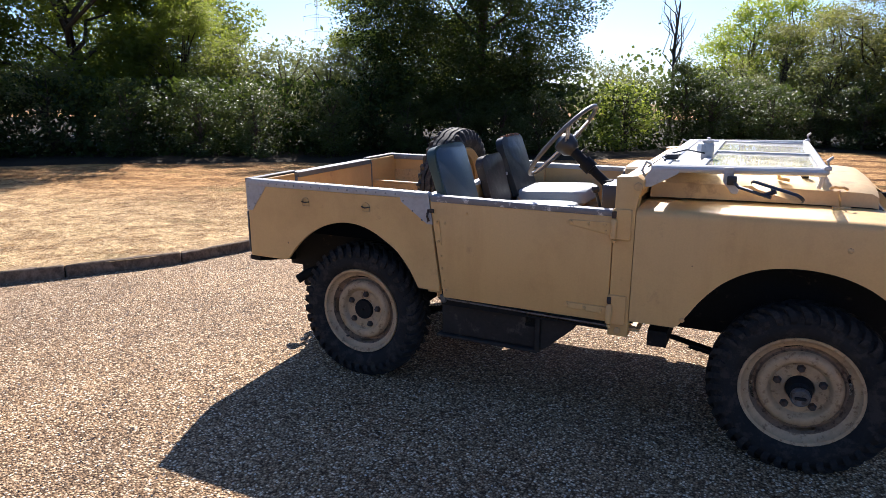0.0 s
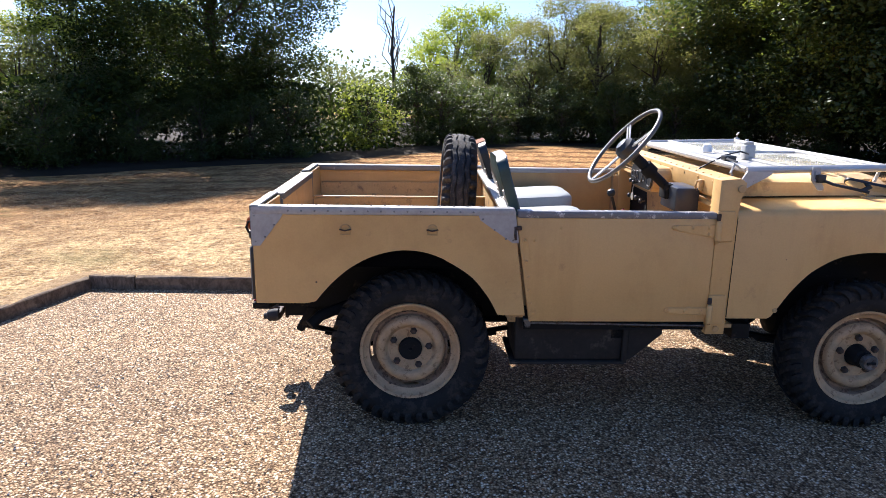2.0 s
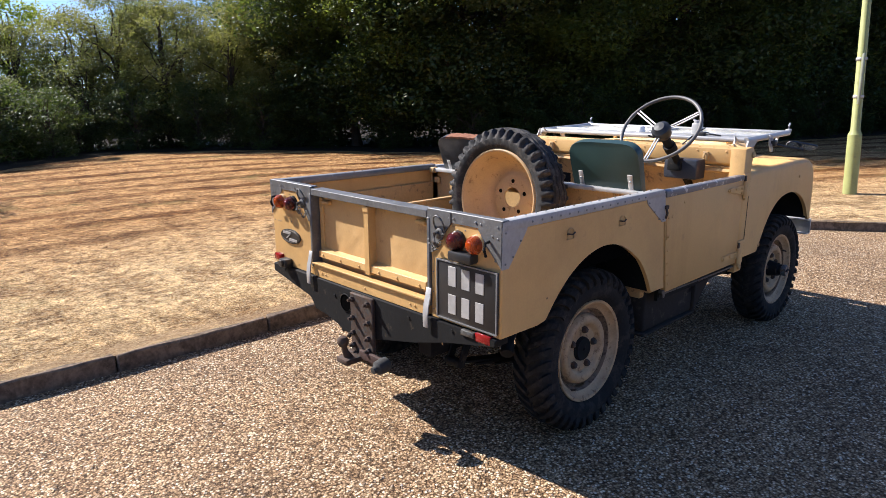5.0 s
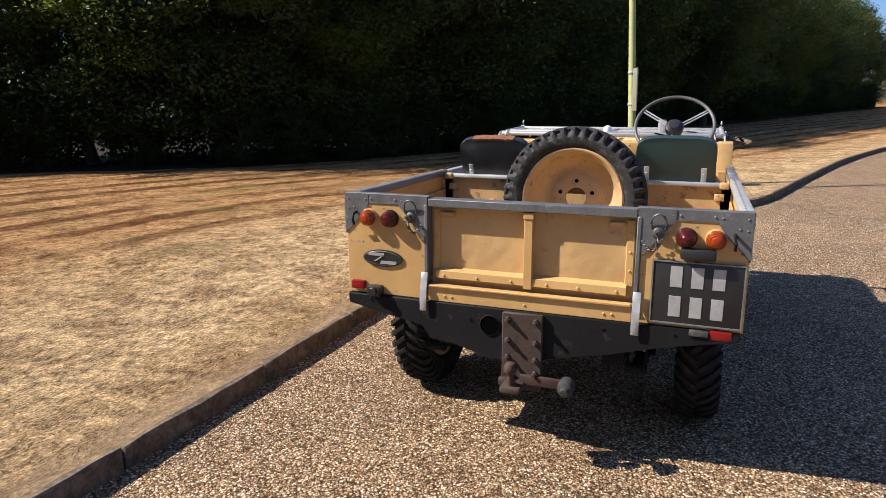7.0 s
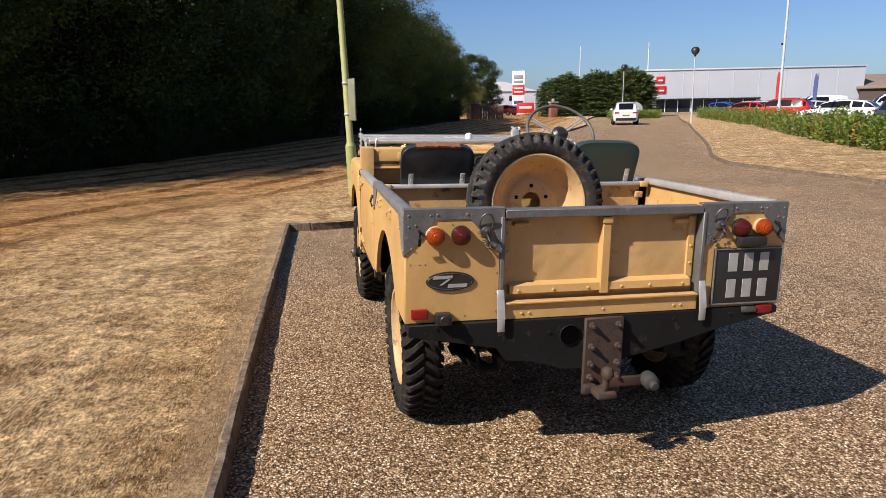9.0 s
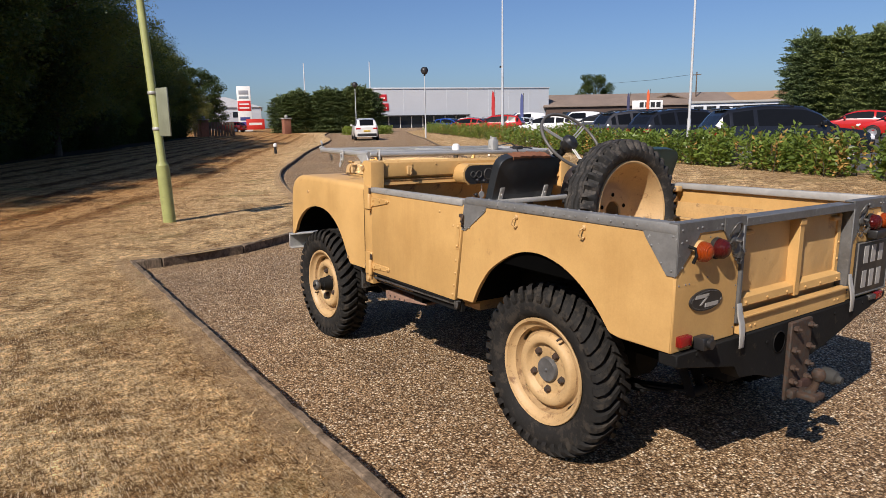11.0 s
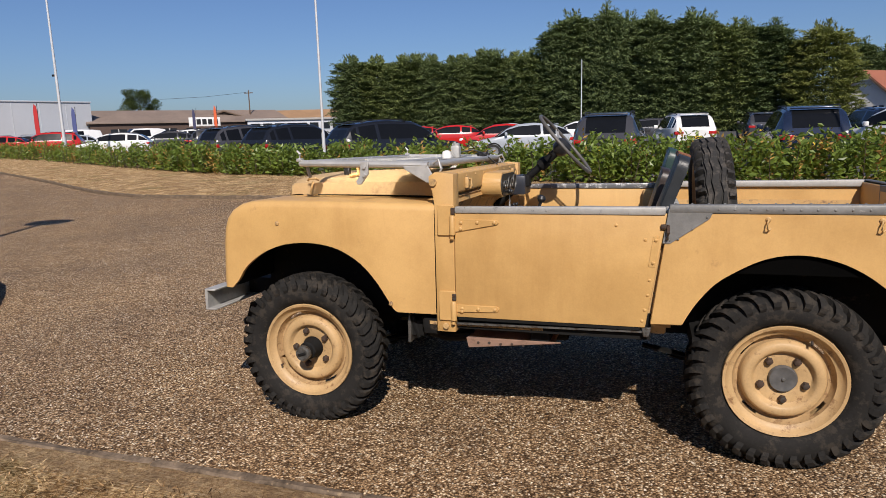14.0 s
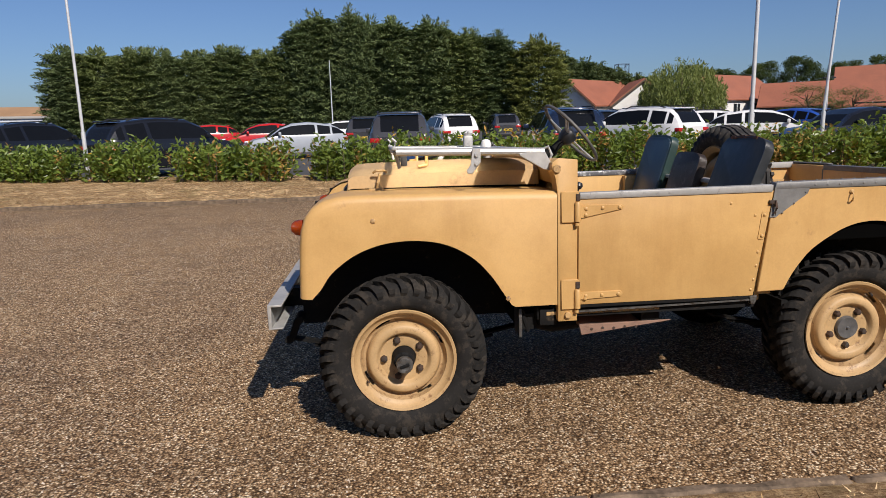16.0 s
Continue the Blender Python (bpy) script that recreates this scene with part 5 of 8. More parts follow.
for s in (1, -1):
    bm = B()
    tube(bm, [(2.13, s * 0.47, 1.045), (2.125, s * 0.482, 1.075), (2.115, s * 0.475, 1.115)], [0.006, 0.006, 0.006], 8)
    tube(bm, [(2.085, s * 0.47, 1.122), (2.1, s * 0.482, 1.13), (2.115, s * 0.482, 1.128), (2.13, s * 0.482, 1.13), (2.145, s * 0.47, 1.12)], 0.0055, 8)
    box(bm, 2.10, 2.165, *yy(s, 0.455, 0.50), 1.042, 1.052, 0.003)
    jp("bonnet_catch", bm, M["sand_worn"], bon, "rubber and steel bonnet catch")
    bm = B()
    tube(bm, [(1.90, s * 0.40, 1.14), (1.90, s * 0.41, 1.185)], 0.008, 8)
    tube(bm, [(1.90, s * 0.41, 1.145), (1.94, s * 0.42, 1.14)], 0.008, 8)
    jp("windscreen_rest", bm, M["sand"], bon)
    bm = B()
    box(bm, 1.985, 2.015, *yy(s, 0.305, 0.33), 1.14, 1.19, 0.004)
    jp("rubber_rest", bm, M["plastic"], bon)
bm = B()
box(bm, 2.27, 2.295, -0.44, 0.44, 0.52, 1.04, 0.008)
jp("radiator_panel", bm, M["sand"])

# front bumper on its irons
bm = B()
for a in ((2.585, 2.60, 0.505, 0.60), (2.54, 2.60, 0.595, 0.605), (2.54, 2.60, 0.50, 0.508)):
    box(bm, a[0], a[1], -0.74, 0.74, a[2], a[3], 0.002, 1)
bp = jp("front_bumper", bm, M["galv"], None, "dull grey steel channel bumper")
bm = B()
for s in (1, -1):
    box(bm, 2.30, 2.59, *yy(s, 0.31, 0.38), 0.51, 0.595)
jp("bumper_iron", bm, M["blackmetal"], bp)

# windscreen folded forward over the bonnet
ZW = 1.203
bm = B()
for s in (1, -1):
    tube(bm, [(1.43, s * 0.715, 1.196), (2.045, s * 0.715, ZW + 0.008)], 0.0165, 10)
ws = jp("windscreen_frame", bm, M["alu"], None, "folded galvanised windscreen frame with two dusty panes")
bm = B()
for x, w, z in ((1.455, 0.03, 1.196), (2.04, 0.016, ZW + 0.008)):
    box(bm, x - w, x + w, -0.71, 0.71, z - 0.013, z + 0.013, 0.008)
box(bm, 1.60, 1.63, -0.70, 0.70, ZW - 0.012, ZW + 0.012, 0.004)
jp("cross_rail", bm, M["alu"], ws)
bm = B()
box(bm, 1.485, 1.60, -0.695, 0.695, ZW - 0.006, ZW, 0.002, 1)
jp("scuttle_flap", bm, M["galv"], ws)
bm = B()
box(bm, 1.63, 2.03, -0.014, 0.014, ZW - 0.010, ZW + 0.012, 0.003)
box(bm, 1.63, 2.03, 0.68, 0.695, ZW - 0.010, ZW + 0.010, 0.003)
box(bm, 1.63, 2.03, -0.695, -0.68, ZW - 0.010, ZW + 0.010, 0.003)
jp("glazing_bar", bm, M["alu"], ws)
for s in (1, -1):
    bm = B()
    box(bm, 1.63, 2.025, *yy(s, 0.014, 0.68), ZW - 0.002, ZW + 0.003)
    pane = jp("pane", bm, M["glass"], ws, "dusty windscreen pane")
    pane.visible_shadow = False
    bm = B()
    prism(bm, [(1.398, 1.14), (1.407, 1.118), (1.435, 1.122), (1.535, 1.18), (1.54, 1.192), (1.43, 1.196)], "y", *yy(s, 0.722, 0.732), 0.002, 1)
    jp("support_arm", bm, M["galv"], ws)
    bm = B()
    prism(bm, [(1.70, 1.215), (1.735, 1.215), (1.74, 1.15), (1.76, 1.13), (1.755, 1.115), (1.735, 1.115), (1.70, 1.16)], "y", *yy(s, 0.732, 0.742), 0.002, 1)
    disc(bm, (1.718, s * 0.742, 1.19), (0, s, 0), 0.009, 0.008, 6)
    disc(bm, (1.718, s * 0.742, 1.155), (0, s, 0), 0.009, 0.008, 6)
    jp("clamp_plate", bm, M["galv"], ws)
    bm = B()
    box(bm, 2.035, 2.06, *yy(s, 0.70, 0.73), ZW + 0.015, ZW + 0.03, 0.003)
    tube(bm, [(2.05, s * 0.715, ZW + 0.02), (2.045, s * 0.715, ZW + 0.05), (2.06, s * 0.715, ZW + 0.065)], [0.010, 0.007, 0.005], 8)
    tube(bm, [(2.045, s * 0.66, ZW - 0.0), (2.03, s * 0.655, ZW - 0.06)], 0.008, 8)
    jp("frame_clip", bm, M["galv"], ws)
    bm = B()
    tube(bm, [(1.43, s * 0.66, 1.2), (1.40, s * 0.665, 1.215), (1.385, s * 0.67, 1.18), (1.40, s * 0.67, 1.15)], 0.006, 8)
    jp("frame_hook", bm, M["galv"], ws)
bm = B()
box(bm, 1.582, 1.634, -0.372, -0.318, ZW, ZW + 0.072, 0.008)
disc(bm, (1.608, -0.345, ZW + 0.07), (0, 0, 1), 0.023, 0.016, 18)
disc(bm, (1.608, -0.325, ZW + 0.083), (0, 0, 1), 0.008, 0.012, 10)
mot = jp("wiper_motor", bm, M["galv"], ws, "pale grey wiper motor")
bm = B()
tube(bm, [(1.61, -0.36, 1.23), (1.53, -0.43, 1.25), (1.47, -0.42, 1.232), (1.42, -0.40, 1.20), (1.37, -0.38, 1.165), (1.33, -0.40, 1.12)], 0.004, 6)
tube(bm, [(1.50, -0.40, 1.225), (1.44, -0.5, 1.222), (1.46, -0.56, 1.215)], 0.005, 6)
box(bm, 1.445, 1.50, -0.47, -0.42, 1.21, 1.232, 0.005)
jp("wiper_cable", bm, M["plastic"], mot)
bm = B()
lathe(bm, [(0.026, 0), (0.028, 0.015), (0.022, 0.035), (0.010, 0.042), (0, 0.043)], (1.56, 0.005, ZW + 0.006), (0, 0, 1), 14, cap=False)
jp("white_knob", bm, M["white"], ws)
# wing mirror on an arm clamped to the frame
ma, mb = Vector((1.80, -0.80, 1.168)), Vector((1.975, -0.905, 1.132))
along = (mb - ma).normalized()
up = Vector((-0.05, -0.6, -0.8)).cross(along).normalized()
face_n = along.cross(up)
mmat = Matrix.Translation((ma + mb) / 2) @ Matrix((along, up, face_n)).transposed().to_4x4()
oval = [(math.copysign(0.078, math.cos(q)) + 0.024 * math.cos(q), 0.027 * math.sin(q)) for q in (2 * math.pi * (i + 0.5) / 24 for i in range(24))]
bm = B()
prism(bm, oval, "z", -0.005, 0.005, 0.002)
bm.transform(mmat)
mr = jp("wing_mirror", bm, M["plastic"], ws, "long oval black-rimmed mirror on a thin arm")
gm, gn, gl, gp = mat("mirror_glass")
gp.inputs["Metallic"].default_value, gp.inputs["Roughness"].default_value = 1.0, 0.12
gp.inputs["Base Color"].default_value = (0.86, 0.86, 0.84, 1)
bm = B()
prism(bm, [(x * 0.94, y * 0.86) for x, y in oval], "z", 0.0052, 0.0062)
prism(bm, [(x * 0.94, y * 0.86) for x, y in oval], "z", -0.0062, -0.0052)
bm.transform(mmat)
jp("mirror_glass", bm, gm, mr)
bm = B()
tube(bm, [(1.735, -0.745, 1.165), (1.76, -0.80, 1.15), (1.87, -0.868, 1.128)], 0.0065, 8)
tube(bm, [(1.845, -0.85, 1.13), (1.885, -0.852, 1.15)], 0.009, 8)
box(bm, 1.715, 1.75, -0.765, -0.735, 1.15, 1.185, 0.004)
jp("mirror_arm", bm, M["plastic"], mr)

# chassis, axles, springs, tank box
bm = B()
for s in (1, -1):
    box(bm, -0.62, 2.5, *yy(s, 0.30, 0.375), 0.42, 0.53)
for x in (0.3, 0.95, 1.5):
    box(bm, x - 0.04, x + 0.04, -0.7, 0.7, 0.43, 0.50)
ch = jp("chassis", bm, M["blackmetal"], None, "black ladder chassis")
bm = B()
box(bm, 0.475, 0.965, -0.70, -0.40, 0.325, 0.535, 0.01)
box(bm, 0.455, 0.975, -0.715, -0.40, 0.308, 0.322, 0.003)
box(bm, 0.962, 0.985, -0.715, -0.45, 0.315, 0.50, 0.003)
jp("fuel_tank_guard", bm, M["tank_dust"], ch, "dusty black fuel tank guard")
bm = B()
prism(bm, [(0.987, 0.53), (0.987, 0.325), (1.01, 0.335), (1.14, 0.452), (1.14, 0.53)], "y", -0.705, -0.695, 0.002, 1)
prism(bm, [(0.987, 0.325), (1.01, 0.335), (1.14, 0.452), (1.14, 0.462), (1.005, 0.345), (0.987, 0.337)], "y", -0.695, -0.45)
jp("tank_end_plate", bm, M["tank_dust"], ch)
bm = B()
box(bm, 1.40, 1.47, 0.60, 0.735, 0.475, 0.535, 0.008)
tube(bm, [(1.53, 0.70, 0.52), (1.50, 0.69, 0.42)], 0.012, 8)
tube(bm, [(1.52, 0.64, 0.50), (1.46, 0.64, 0.44), (1.38, 0.64, 0.42), (1.26, 0.62, 0.425)], 0.026, 10)
box(bm, 0.85, 1.36, 0.30, 0.52, 0.395, 0.43, 0.006)
jp("outrigger", bm, M["blackmetal"], ch)
bm = B()
prism(bm, [(0.86, 0.438), (1.265, 0.392), (1.275, 0.438), (0.86, 0.442)], "y", 0.70, 0.71, 0.002, 1)
box(bm, 0.89, 1.27, 0.36, 0.70, 0.428, 0.438)
cb = jp("chassis_bracket", bm, surface("dusty_red_primer", (0.27, 0.165, 0.12), 0.85, vary=0.3, grain=60, stain=12, bumps=0.2, dirt=(0.15, 0.085, 0.06), dirt_at=0.56), ch, "dusty rust-brown bracket below the door")
bm = B()
for k in range(5):
    disc(bm, (1.22 - 0.05 * k, 0.71, 0.418 + 0.003 * (k % 2)), (0, 1, 0), 0.006, 0.003, 8)
jp("bracket_rivet", bm, M["rust"], cb)
bm = B()
box(bm, 1.385, 1.46, 0.66, 0.745, 0.455, 0.53, 0.006)
jp("step_box", bm, M["blackmetal"], ch)
bm = B()
box(bm, 1.53, 1.545, 0.62, 0.72, 0.40, 0.53, 0.004)
jp("step_bracket", bm, M["darksteel"], ch)
bm = B()
tube(bm, [(1.3, -0.3, 0.40), (0.4, -0.28, 0.38), (-0.05, -0.44, 0.47), (-0.30, -0.54, 0.53), (-0.41, -0.60, 0.50), (-0.455, -0.635, 0.465)], 0.026, 12)
lathe(bm, [(0.07, 0), (0.075, 0.03), (0.075, 0.4), (0.05, 0.44)], (0.85, -0.1, 0.40), (1, 0, 0), 14)
jp("exhaust", bm, M["blackmetal"], ch)
for axx in (0.0, 2.032):
    bm = B()
    tube(bm, [(axx, -0.595, 0.355), (axx, 0.595, 0.355)], 0.042, 12)
    lathe(bm, [(0.0, -0.16), (0.09, -0.13), (0.14, -0.04), (0.14, 0.04), (0.09, 0.13), (0.0, 0.16)], (axx, 0.18 if axx == 0 else -0.18, 0.355), (1, 0, 0), 16, cap=False)
    part("axle", bm, M["blackmetal"], jeep)
    for s in (1, -1):
        bm = B()
        for k in range(4):
            ln = 0.53 - 0.11 * k
            pts = [(axx + ln * t, s * 0.42, 0.306 - 0.011 * k + 0.074 * t * t * (ln / 0.53) ** 2) for t in (-1, -0.5, 0, 0.5, 1)]
            for p, q in zip(pts, pts[1:]):
                b2 = [(p[0], p[2] - 0.004), (q[0], q[2] - 0.004), (q[0], q[2] + 0.005), (p[0], p[2] + 0.005)]
                prism(bm, b2, "y", s * 0.42 - 0.025, s * 0.42 + 0.025)
        part("leaf_spring", bm, M["blackmetal"], jeep)
        bm = B()
        e = -0.53 if axx == 0 else 0.53
        for dy in (-0.034, 0.034):
            y = s * 0.42 + dy
            prism(bm, [(axx + e - 0.022, 0.37), (axx + e + 0.014, 0.36), (axx + e * 0.905 + 0.022, 0.475), (axx + e * 0.905 - 0.018, 0.485)], "y", y - 0.005, y + 0.005, 0.002, 1)
        tube(bm, [(axx + e, s * 0.42 - 0.042, 0.38), (axx + e, s * 0.42 + 0.042, 0.38)], 0.02, 10)
        tube(bm, [(axx + e * 0.905, s * 0.36, 0.47), (axx + e * 0.905, s * 0.42 + 0.045, 0.47)], 0.02, 10)
        part("spring_shackle", bm, M["blackmetal"], jeep)
        bm = B()
        for dx in (-0.04, 0.04):
            tube(bm, [(axx + dx, s * 0.42 - 0.035, 0.40), (axx + dx, s * 0.42 - 0.035, 0.27), (axx + dx, s * 0.42 + 0.035, 0.27), (axx + dx, s * 0.42 + 0.035, 0.40)], 0.007, 6)
        box(bm, axx - 0.06, axx + 0.06, s * 0.42 - 0.045, s * 0.42 + 0.045, 0.262, 0.272)
        part("spring_clamp", bm, M["blackmetal"], jeep)


def tyre_mesh():
    """A bar-tread cross-country tyre round the y axis."""
    b = B()
    side = [(0.222, 0.060), (0.232, 0.073), (0.250, 0.082), (0.272, 0.085), (0.291, 0.083), (0.312, 0.074), (0.328, 0.062), (0.334, 0.045), (0.336, 0.0)]
    prof = side + [(r, -y) for r, y in side[-2::-1]]
    lathe(b, prof, n=60, cap=False)
    return b


def tread_mesh():
    """The bars of the cross-country tread."""
    b = B()
    n = 38
    for i in range(n):
        for s in (1, -1):
            q = 2 * math.pi * (i + (0.5 if s < 0 else 0)) / n
            sk = 0.085
            path = [(0.004, 0.3535, 0.010), (0.030, 0.3535, 0.011), (0.060, 0.3500, 0.0125), (0.077, 0.339, 0.0135), (0.091, 0.318, 0.0135), (0.091, 0.300, 0.0125), (0.085, 0.287, 0.011)]
            low = [(0.006, 0.33), (0.035, 0.33), (0.055, 0.325), (0.060, 0.317), (0.068, 0.305), (0.07, 0.294), (0.07, 0.284)]
            A = []
            for (y, r, hw2), (ly, lr) in zip(path, low):
                sh = q + sk * (1 - y / 0.08) * 2.0
                hh = hw2 / r * 0.98
                A.append([b.verts.new((rr * math.sin(a), s * yv, rr * math.cos(a))) for a, rr, yv in ((sh - hh, r, y), (sh + hh, r, y), (sh + hh, lr, ly), (sh - hh, lr, ly))])
            for P, Q in zip(A, A[1:]):
                for j in range(3):
                    k = [3, 0, 1, 2][j]
                    b.faces.new((P[k], P[(k + 1) % 4], Q[(k + 1) % 4], Q[k]))
            b.faces.new(A[0])
            b.faces.new(A[-1][::-1])
    return b


def ribbed_tyre():
    """A worn road tyre: zigzag ribs and notched shoulders round the y axis."""
    b = B()
    prof = [(0.246, 0.060, 0), (0.256, 0.073, 0), (0.272, 0.082, 0), (0.298, 0.085, 0), (0.318, 0.081, 1), (0.338, 0.074, 2), (0.347, 0.062, 2), (0.349, 0.050, 2), (0.341, 0.047, 3), (0.341, 0.043, 3), (0.351, 0.040, 3), (0.352, 0.024, 3), (0.343, 0.021, 3), (0.343, 0.017, 3), (0.353, 0.014, 3), (0.3535, 0.0, 4)]
    prof = prof + [(r, -y, k) for r, y, k in prof[-2::-1]]
    n = 160
    rings = []
    for i in range(n):
        q = 2 * math.pi * i / n
        zz = 0.005 * (abs((i % 8) - 4) / 2 - 1)
        ring = []
        for r, y, k in prof:
            up = (i + (2 if y < 0 else 0)) % 4 < 2
            rr = r - (0.022 if k == 2 and not up else 0) - (0.013 if k == 1 and not up else 0) - (0.004 if k == 3 and i % 8 == 0 and r > 0.345 else 0)
            yv = y + (zz if k == 3 else 0) - (math.copysign(0.008, y) if k in (1, 2) and not up else 0)
            ring.append(b.verts.new((rr * math.sin(q), yv, rr * math.cos(q))))
        rings.append(ring)
    for i in range(n):
        A, C = rings[i], rings[(i + 1) % n]
        for j in range(len(prof) - 1):
            b.faces.new((A[j], A[j + 1], C[j + 1], C[j]))
    return b


M["rubber_worn"] = surface("worn_tyre_rubber", (0.03, 0.029, 0.028), 0.8, vary=0.35, grain=90, stain=8, bumps=0.15, dirt=(0.075, 0.066, 0.058), dirt_at=0.5, spec=0.25)


def rim_mesh():
    b = B()
    prof = [(0.214, -0.066), (0.226, -0.068), (0.226, -0.060), (0.205, -0.05), (0.19, -0.04), (0.19, 0.03), (0.205, 0.05), (0.222, 0.058), (0.2265, 0.064), (0.224, 0.070), (0.213, 0.067), (0.206, 0.053), (0.196, 0.044),
            (0.186, 0.040), (0.181, 0.022), (0.172, 0.010), (0.163, 0.010), (0.157, 0.022), (0.151, 0.040), (0.142, 0.046), (0.122, 0.046), (0.114, 0.041), (0.109, 0.028), (0.102, 0.022), (0.058, 0.022), (0.054, 0.020), (0.050, 0.010)]
    lathe(b, prof, n=48, cap=False)
    for f in b.faces:
        c = f.calc_center_median()
        r = math.hypot(c.x, c.z)
        f.material_index = 1 if c.y > 0 and 0.155 < r < 0.19 else 0
    # four slots between the disc and the rim
    slots = [f for f in b.faces if 0 < f.calc_center_median().y < 0.02 and 0.172 < math.hypot(f.calc_center_median().x, f.calc_center_median().z) < 0.181 and int(math.degrees(math.atan2(f.calc_center_median().x, f.calc_center_median().z)) % 90) < 24]
    bmesh.ops.delete(b, geom=slots, context="FACES")
    return b


def wheel(x, s, front, spin, valve):
    """One wheel; s is +1 on the left of the vehicle, -1 on the right."""
    m = Matrix.Translation((x, s * (0.67 if front else 0.648), (0.361 if not front else 0.347) if s > 0 else (0.354 if not front else 0.332))) @ Matrix.Rotation(0 if s > 0 else math.pi, 4, "Z") @ Matrix.Rotation(radians(spin), 4, "Y")
    w = part("wheel", rim_mesh(), [M["sand_rim"], M["rim_dust"]] if s > 0 else [M["sand_rusty"], M["rim_rust"]], jeep, "sand-yellow pressed steel wheel with a bar-tread tyre", m)
    k = 1.03 if s > 0 and not front else 0.99 if s < 0 and front else 1.02
    grown = m @ Matrix.Diagonal((k, 1.0, k, 1))
    part("tyre", tyre_mesh(), M["rubber"], w, "black bar-tread tyre", grown)
    tagged(part("tread", tread_mesh(), M["rubber"], w, "", grown, flat=True), "chunky rubber tread bars", kind="stuff")
    for k in range(5):
        q = 2 * math.pi * k / 5
        b = B()
        lathe(b, [(0.017, 0), (0.016, 0.008), (0.012, 0.018), (0.006, 0.02)], (0.085 * math.sin(q), 0.022, 0.085 * math.cos(q)), (0, 1, 0), 6)
        part("wheel_nut", b, M["rust"], w, "", m)
    b = B()
    if front:
        lathe(b, [(0.052, 0.01), (0.05, 0.03), (0.044, 0.05), (0.043, 0.075), (0.034, 0.08), (0.034, 0.118), (0.029, 0.126), (0.0, 0.127)], n=20, cap=False)
        for k in range(6):
            q = 2 * math.pi * k / 6
            disc(b, (0.036 * math.sin(q), 0.075, 0.036 * math.cos(q)), (0, 1, 0), 0.006, 0.008, 6)
        box(b, -0.02, 0.02, 0.125, 0.134, -0.006, 0.006, 0.002, 1)
        c = B()
        lathe(c, [(0.0345, 0.100), (0.036, 0.102), (0.036, 0.122), (0.031, 0.1285), (0.022, 0.1285), (0.02, 0.1275), (0.0, 0.1275)], n=20, cap=False)
        part("hub_cap", c, M["darksteel"], w, "dull grey locking hub cap", m)
    else:
        lathe(b, [(0.054, 0.01), (0.053, 0.030), (0.049, 0.037), (0.036, 0.035), (0.008, 0.036), (0.005, 0.042), (0, 0.043)], n=24, cap=False)
    part("wheel_hub", b, M["blackmetal"] if front or s < 0 else surface("worn_grey_hub", (0.13, 0.13, 0.13), 0.45, metal=0.3, vary=0.3, grain=40, stain=20), w, "", m)
    b = B()
    q = radians(valve - spin)
    tube(b, [(r * math.sin(q), y, r * math.cos(q)) for r, y in ((0.188, 0.03), (0.183, 0.05), (0.176, 0.062))], 0.005, 6)
    part("valve", b, M["rust"], w, "", m)
    return w


wheel(0.0, 1, False, 38, -29)
wheel(0.003, -1, False, -10, 150)
wheel(2.046, 1, True, 18, 120)
wheel(2.056, -1, True, 2, -60)

# spare wheel standing in the tub
m = LEAN @ Matrix.Translation((0.225, -0.02, 0.938)) @ Matrix.Rotation(radians(90), 4, "Z") @ Matrix.Rotation(radians(4), 4, "X")
spare = thing("spare_wheel", "spare wheel with chunky black tyre standing in the open tub", "wheel")
# the deep inner side of the rim faces the rear
b = B()
lathe(b, [(0.248, 0.056), (0.249, 0.066), (0.242, 0.072), (0.235, 0.069), (0.229, 0.056), (0.219, 0.040), (0.210, 0.010), (0.196, -0.022), (0.176, -0.050), (0.155, -0.061), (0.132, -0.062), (0.120, -0.056), (0.110, -0.054), (0.052, -0.054), (0.050, -0.06)], n=56, cap=False)
lathe(b, [(0.209, 0.0), (0.213, -0.045), (0.228, -0.054), (0.236, -0.068), (0.243, -0.071), (0.249, -0.064), (0.248, -0.056)], n=56, cap=False)
part("rim", b, M["sand_rim"], spare, "", m)
part("tyre", ribbed_tyre(), M["rubber_worn"], spare, "worn ribbed black tyre", m)
# dark discs paint the shade inside the stud holes
b = B()
for k in range(5):
    q = 2 * math.pi * k / 5
    disc(b, (0.084 * math.sin(q), -0.0545, 0.084 * math.cos(q)), (0, 1, 0), 0.0105, 0.003, 10)
part("stud_hole", b, surface("dark_hole", (0.01, 0.008, 0.006), 1.0, bumps=0, spec=0), spare, "", m)


# ---- trees, hedges ----
rng = np.random.default_rng(7)


